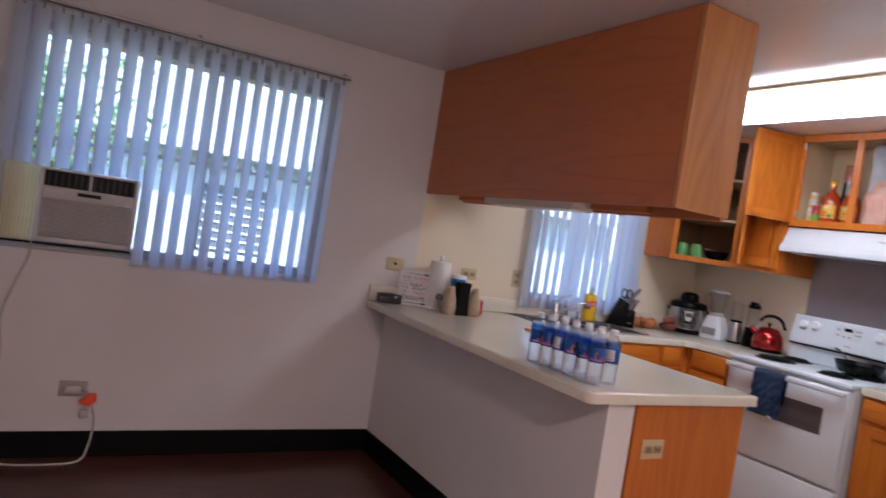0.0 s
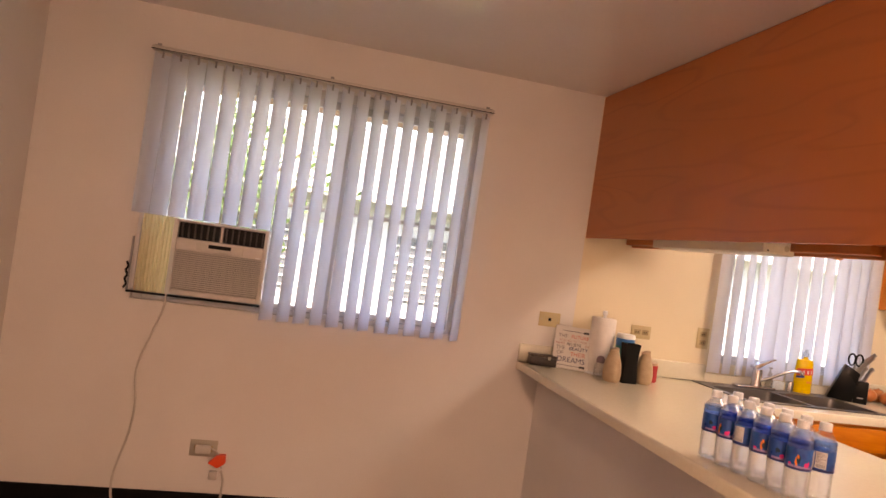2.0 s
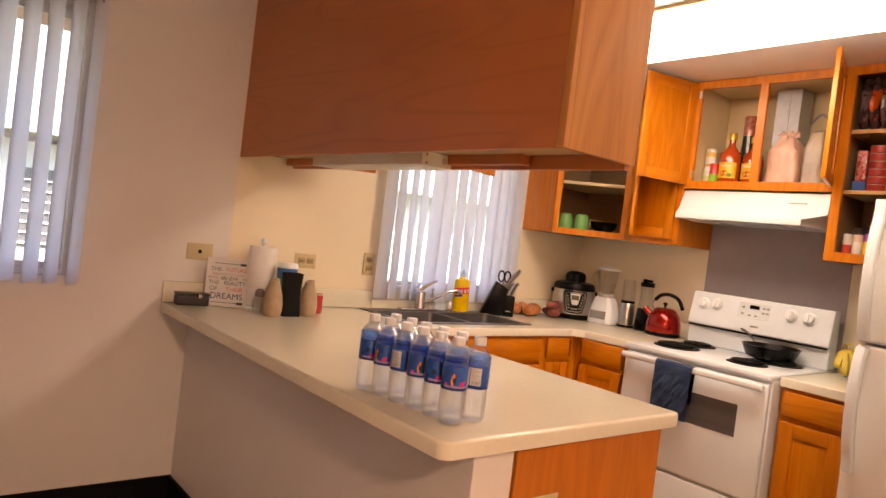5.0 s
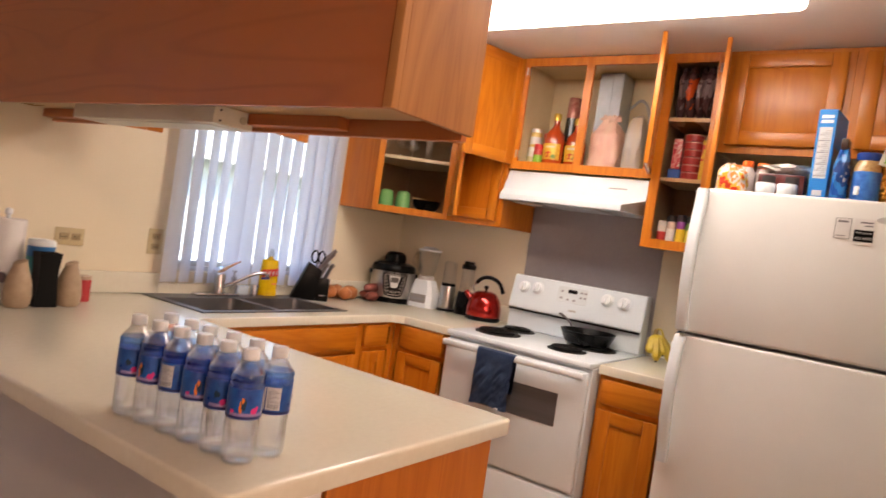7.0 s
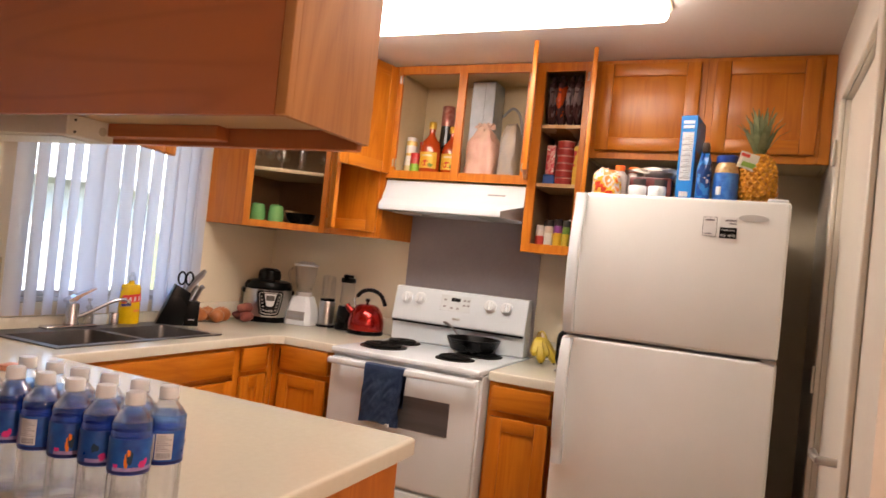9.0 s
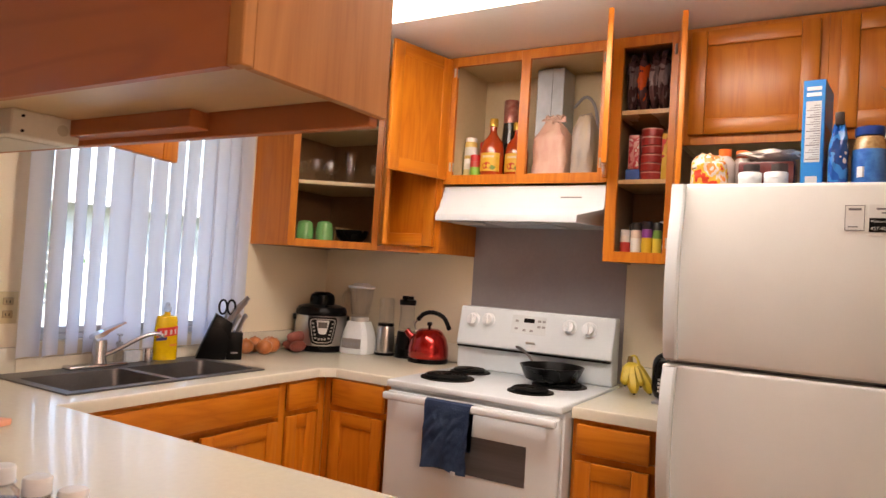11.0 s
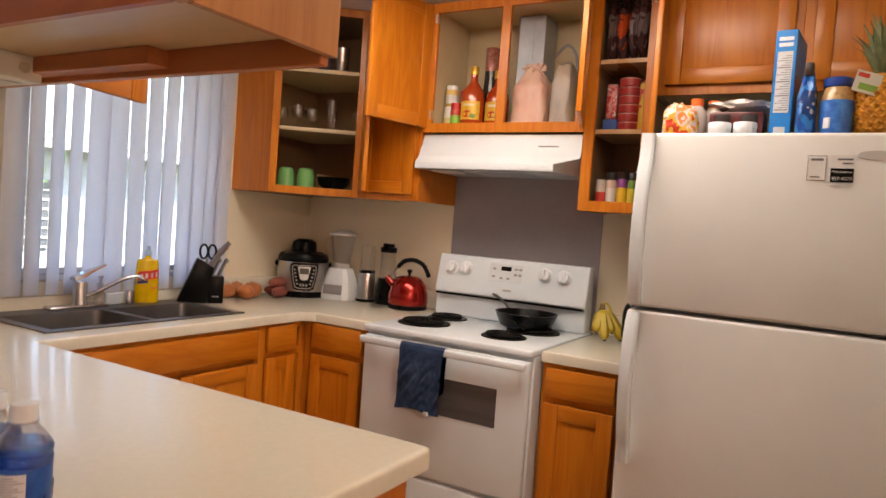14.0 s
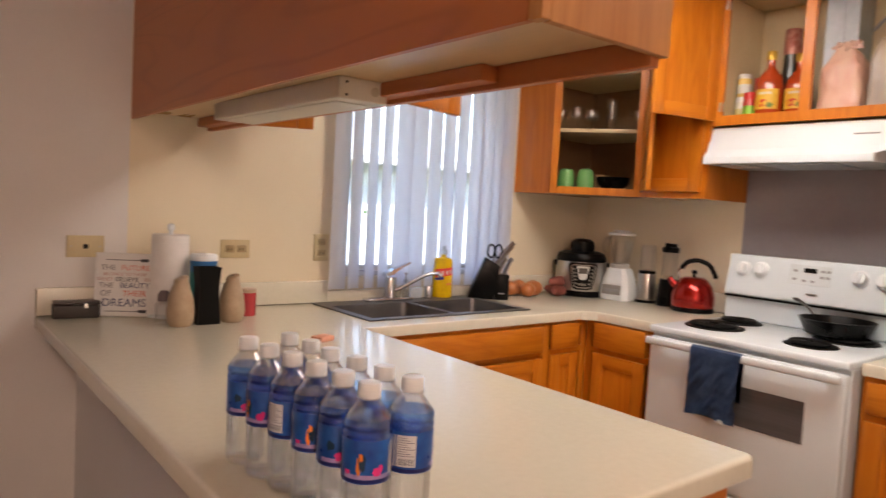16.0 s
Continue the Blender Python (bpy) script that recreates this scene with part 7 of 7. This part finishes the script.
part("clip", box(bmesh.new(), -0.04, 0.04, -0.012, 0.012, 0.186, 0.225, 0.004, 2), plain("dark_brown_clip", (0.04, 0.025, 0.02), 0.4), bl2, "dark bag clip")
pj = thing("peanut_jar", pose(1.92, -2.61, FT), "clear peanut jar with blue lid and blue label", "jar")
part("jar", lathe(bmesh.new(), [(0.04, 0.001), (0.044, 0.006), (0.044, 0.125), (0.036, 0.148), (0.034, 0.152), (0, 0.152)], 28), mottled("peanuts_in_glass", (0.38, 0.22, 0.09), (0.55, 0.36, 0.16), 0.2, scale=60, fine=120, bump=0.4, coat=0.4), pj)
part("label", lathe(bmesh.new(), [(0.0447, 0.008), (0.0447, 0.112)], 28), mottled("blue_jar_label", (0.01, 0.09, 0.42), (0.06, 0.25, 0.66), 0.35, scale=34, fine=80, bump=0), pj, "blue printed label")
part("lid", lathe(bmesh.new(), [(0.038, 0.1525), (0.039, 0.155), (0.039, 0.176), (0.036, 0.179), (0, 0.179)], 28), plain("blue_lid", (0.01, 0.05, 0.28), 0.35), pj)
part("print", lathe(bmesh.new(), [(0.045, 0.02), (0.045, 0.05)], 6, 0, 0), WHITE_PLASTIC, pj).matrix_basis = pose(-0.031, 0.018, 0.01) @ Matrix.Diagonal((0.32, 0.32, 1, 1))
pa = thing("pineapple", pose(1.94, -2.715, FT), "ripe golden pineapple with a leafy crown", "pineapple")
PINE = mottled("golden_pineapple_rind", (0.36, 0.13, 0.012), (0.62, 0.29, 0.025), 0.55, scale=30, fine=90, bump=0.3, random_shift=0.15)
PEYE = mottled("pineapple_eye", (0.40, 0.14, 0.012), (0.78, 0.37, 0.03), 0.5, scale=50, fine=120, bump=0.3, random_shift=0.2)
def girth(z):
    f = z / 0.19
    return 0.066 * (1 - abs(2 * f - 0.92) ** 3.2 * 0.42)
core = part("rind", lathe(bmesh.new(), [(0.03, 0.001)] + [(girth(0.19 * k / 12) * 0.94, 0.004 + 0.186 * k / 12) for k in range(13)] + [(0, 0.192)], 28), PINE, pa)
eye = bmesh.new()
for sx, sy in ((1, 0),):
    c = [eye.verts.new(q) for q in ((0.0, -0.0105, 0.0), (0.0, 0, -0.0105), (0.0, 0.0105, 0.0), (0.0, 0, 0.0105))]
    m_ = [eye.verts.new(q) for q in ((0.006, -0.006, 0.0), (0.006, 0, -0.006), (0.006, 0.006, 0.0), (0.006, 0, 0.006))]
    tip = eye.verts.new((0.0085, 0, 0.003))
    for i in range(4):
        eye.faces.new((c[i], c[(i + 1) % 4], m_[(i + 1) % 4], m_[i]))
        eye.faces.new((m_[i], m_[(i + 1) % 4], tip))
eye_me = finish("eye", eye, PEYE, False)
for k in range(11):
    z = 0.012 + k * 0.0165
    for i in range(16):
        an = 2 * math.pi * (i + 0.5 * (k % 2)) / 16
        r = girth(z) * 0.95
        e = new("eye", eye_me)
        e.parent = core
        e.matrix_basis = pose(r * math.cos(an), r * math.sin(an), z, 0, 0, math.degrees(an)) @ Matrix.Scale(1.12 * r / 0.066, 4)
LEAFP = mottled("grey_green_pineapple_leaf", (0.08, 0.11, 0.04), (0.26, 0.28, 0.14), 0.55, scale=20, fine=60, bump=0.2)
for k in range(30):
    an = k * 2.4
    f = k / 30
    ln = 0.09 + 0.095 * f
    lean = 0.042 * (1 - f) + 0.005
    bm = bmesh.new()
    pr_ = [(0.012, 0.0, 0.0115), (0.02 + lean * 0.35, ln * 0.4, 0.011), (0.02 + lean, ln * 0.8, 0.006), (0.026 + lean * 1.6, ln, 0.0012)]
    lo = [(bm.verts.new((r, -w, z)), bm.verts.new((r - 0.003, 0, z - 0.001)), bm.verts.new((r, w, z))) for r, z, w in pr_]
    for a, b in zip(lo, lo[1:]):
        bm.faces.new((a[0], a[1], b[1], b[0]))
        bm.faces.new((a[1], a[2], b[2], b[1]))
    part("leaf", bm, LEAFP, pa, m=pose(0, 0, 0.188, 0, 0, math.degrees(an)))
tagp = part("tag", box(bmesh.new(), -0.034, 0.034, -0.001, 0.001, -0.03, 0.03), plain("white_card_tag", (0.62, 0.6, 0.52), 0.5), pa, "white paper tag with red and green print", m=pose(-0.068, 0.035, 0.155, 0, 14, -70))
part("print", box(bmesh.new(), -0.03, 0.0, -0.002, -0.0012, 0.012, 0.024), plain("red_tag_print", (0.6, 0.05, 0.03), 0.5), tagp)
part("print", box(bmesh.new(), -0.02, 0.03, -0.002, -0.0012, -0.022, -0.004), plain("green_tag_print", (0.2, 0.35, 0.05), 0.5), tagp)
sn = bag("orange_snack_bag", 2.05, -2.70, FT, 0.04, 0.09, 0.12, ORG, "orange snack bag behind the pineapple", "bag", 11, tie=False)

# notes on the refrigerator door
def note(x, z, w, h, material, label):
    t = thing("door_note", pose(1.7568, -2.092 - x, z, 0, 0, -90), label, "magnet")
    part("sheet", box(bmesh.new(), -w / 2, w / 2, -0.0022, -0.0002, -h / 2, h / 2), material, t)
    return t


CARD = plain("white_card", (0.74, 0.74, 0.73), 0.4)
n1 = note(0.487, 1.585, 0.046, 0.068, INKS["dark"], "white framed note card on the freezer door")
part("card", box(bmesh.new(), -0.0217, 0.0217, -0.0032, -0.0024, -0.0327, 0.0327), CARD, n1)
part("print_line", box(bmesh.new(), -0.015, 0.015, -0.004, -0.0034, 0.02, 0.026), INKS["grey"], n1)
part("print_line", box(bmesh.new(), -0.015, 0.008, -0.004, -0.0034, -0.026, -0.023), INKS["grey"], n1)
n2 = note(0.548, 1.579, 0.056, 0.084, CARD, "white magnet with a black phone number panel")
part("panel", box(bmesh.new(), -0.0275, 0.0275, -0.0034, -0.0024, -0.032, 0.006), BLACK, n2, "black printed panel")
lettering("457-4075", 0.0128, CARD, n2, pose(0, -0.0042, -0.026, 90, 0, 0))
lettering("Maintenance", 0.0092, CARD, n2, pose(0, -0.0042, -0.006, 90, 0, 0))
part("print_line", box(bmesh.new(), -0.012, 0.024, -0.003, -0.0024, 0.028, 0.033), INKS["grey"], n2)
part("print_line", box(bmesh.new(), 0.0, 0.024, -0.003, -0.0024, 0.018, 0.022), INKS["grey"], n2)

# ---- behind the camera: unseen ceiling lamp, added to brighten the dining side ----
lw_ = thing("living_room_lamp", pose(-1.0, -4.5, CEIL), "unseen round ceiling lamp added to light the dining side", "light")
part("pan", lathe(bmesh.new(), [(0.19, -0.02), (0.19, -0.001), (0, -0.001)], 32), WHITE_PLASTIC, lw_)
part("shade", lathe(bmesh.new(), [(0.0, -0.095), (0.09, -0.088), (0.15, -0.06), (0.175, -0.0205), (0, -0.0205)], 32), ADDED_LAMP, lw_, "glowing shade of the added lamp")
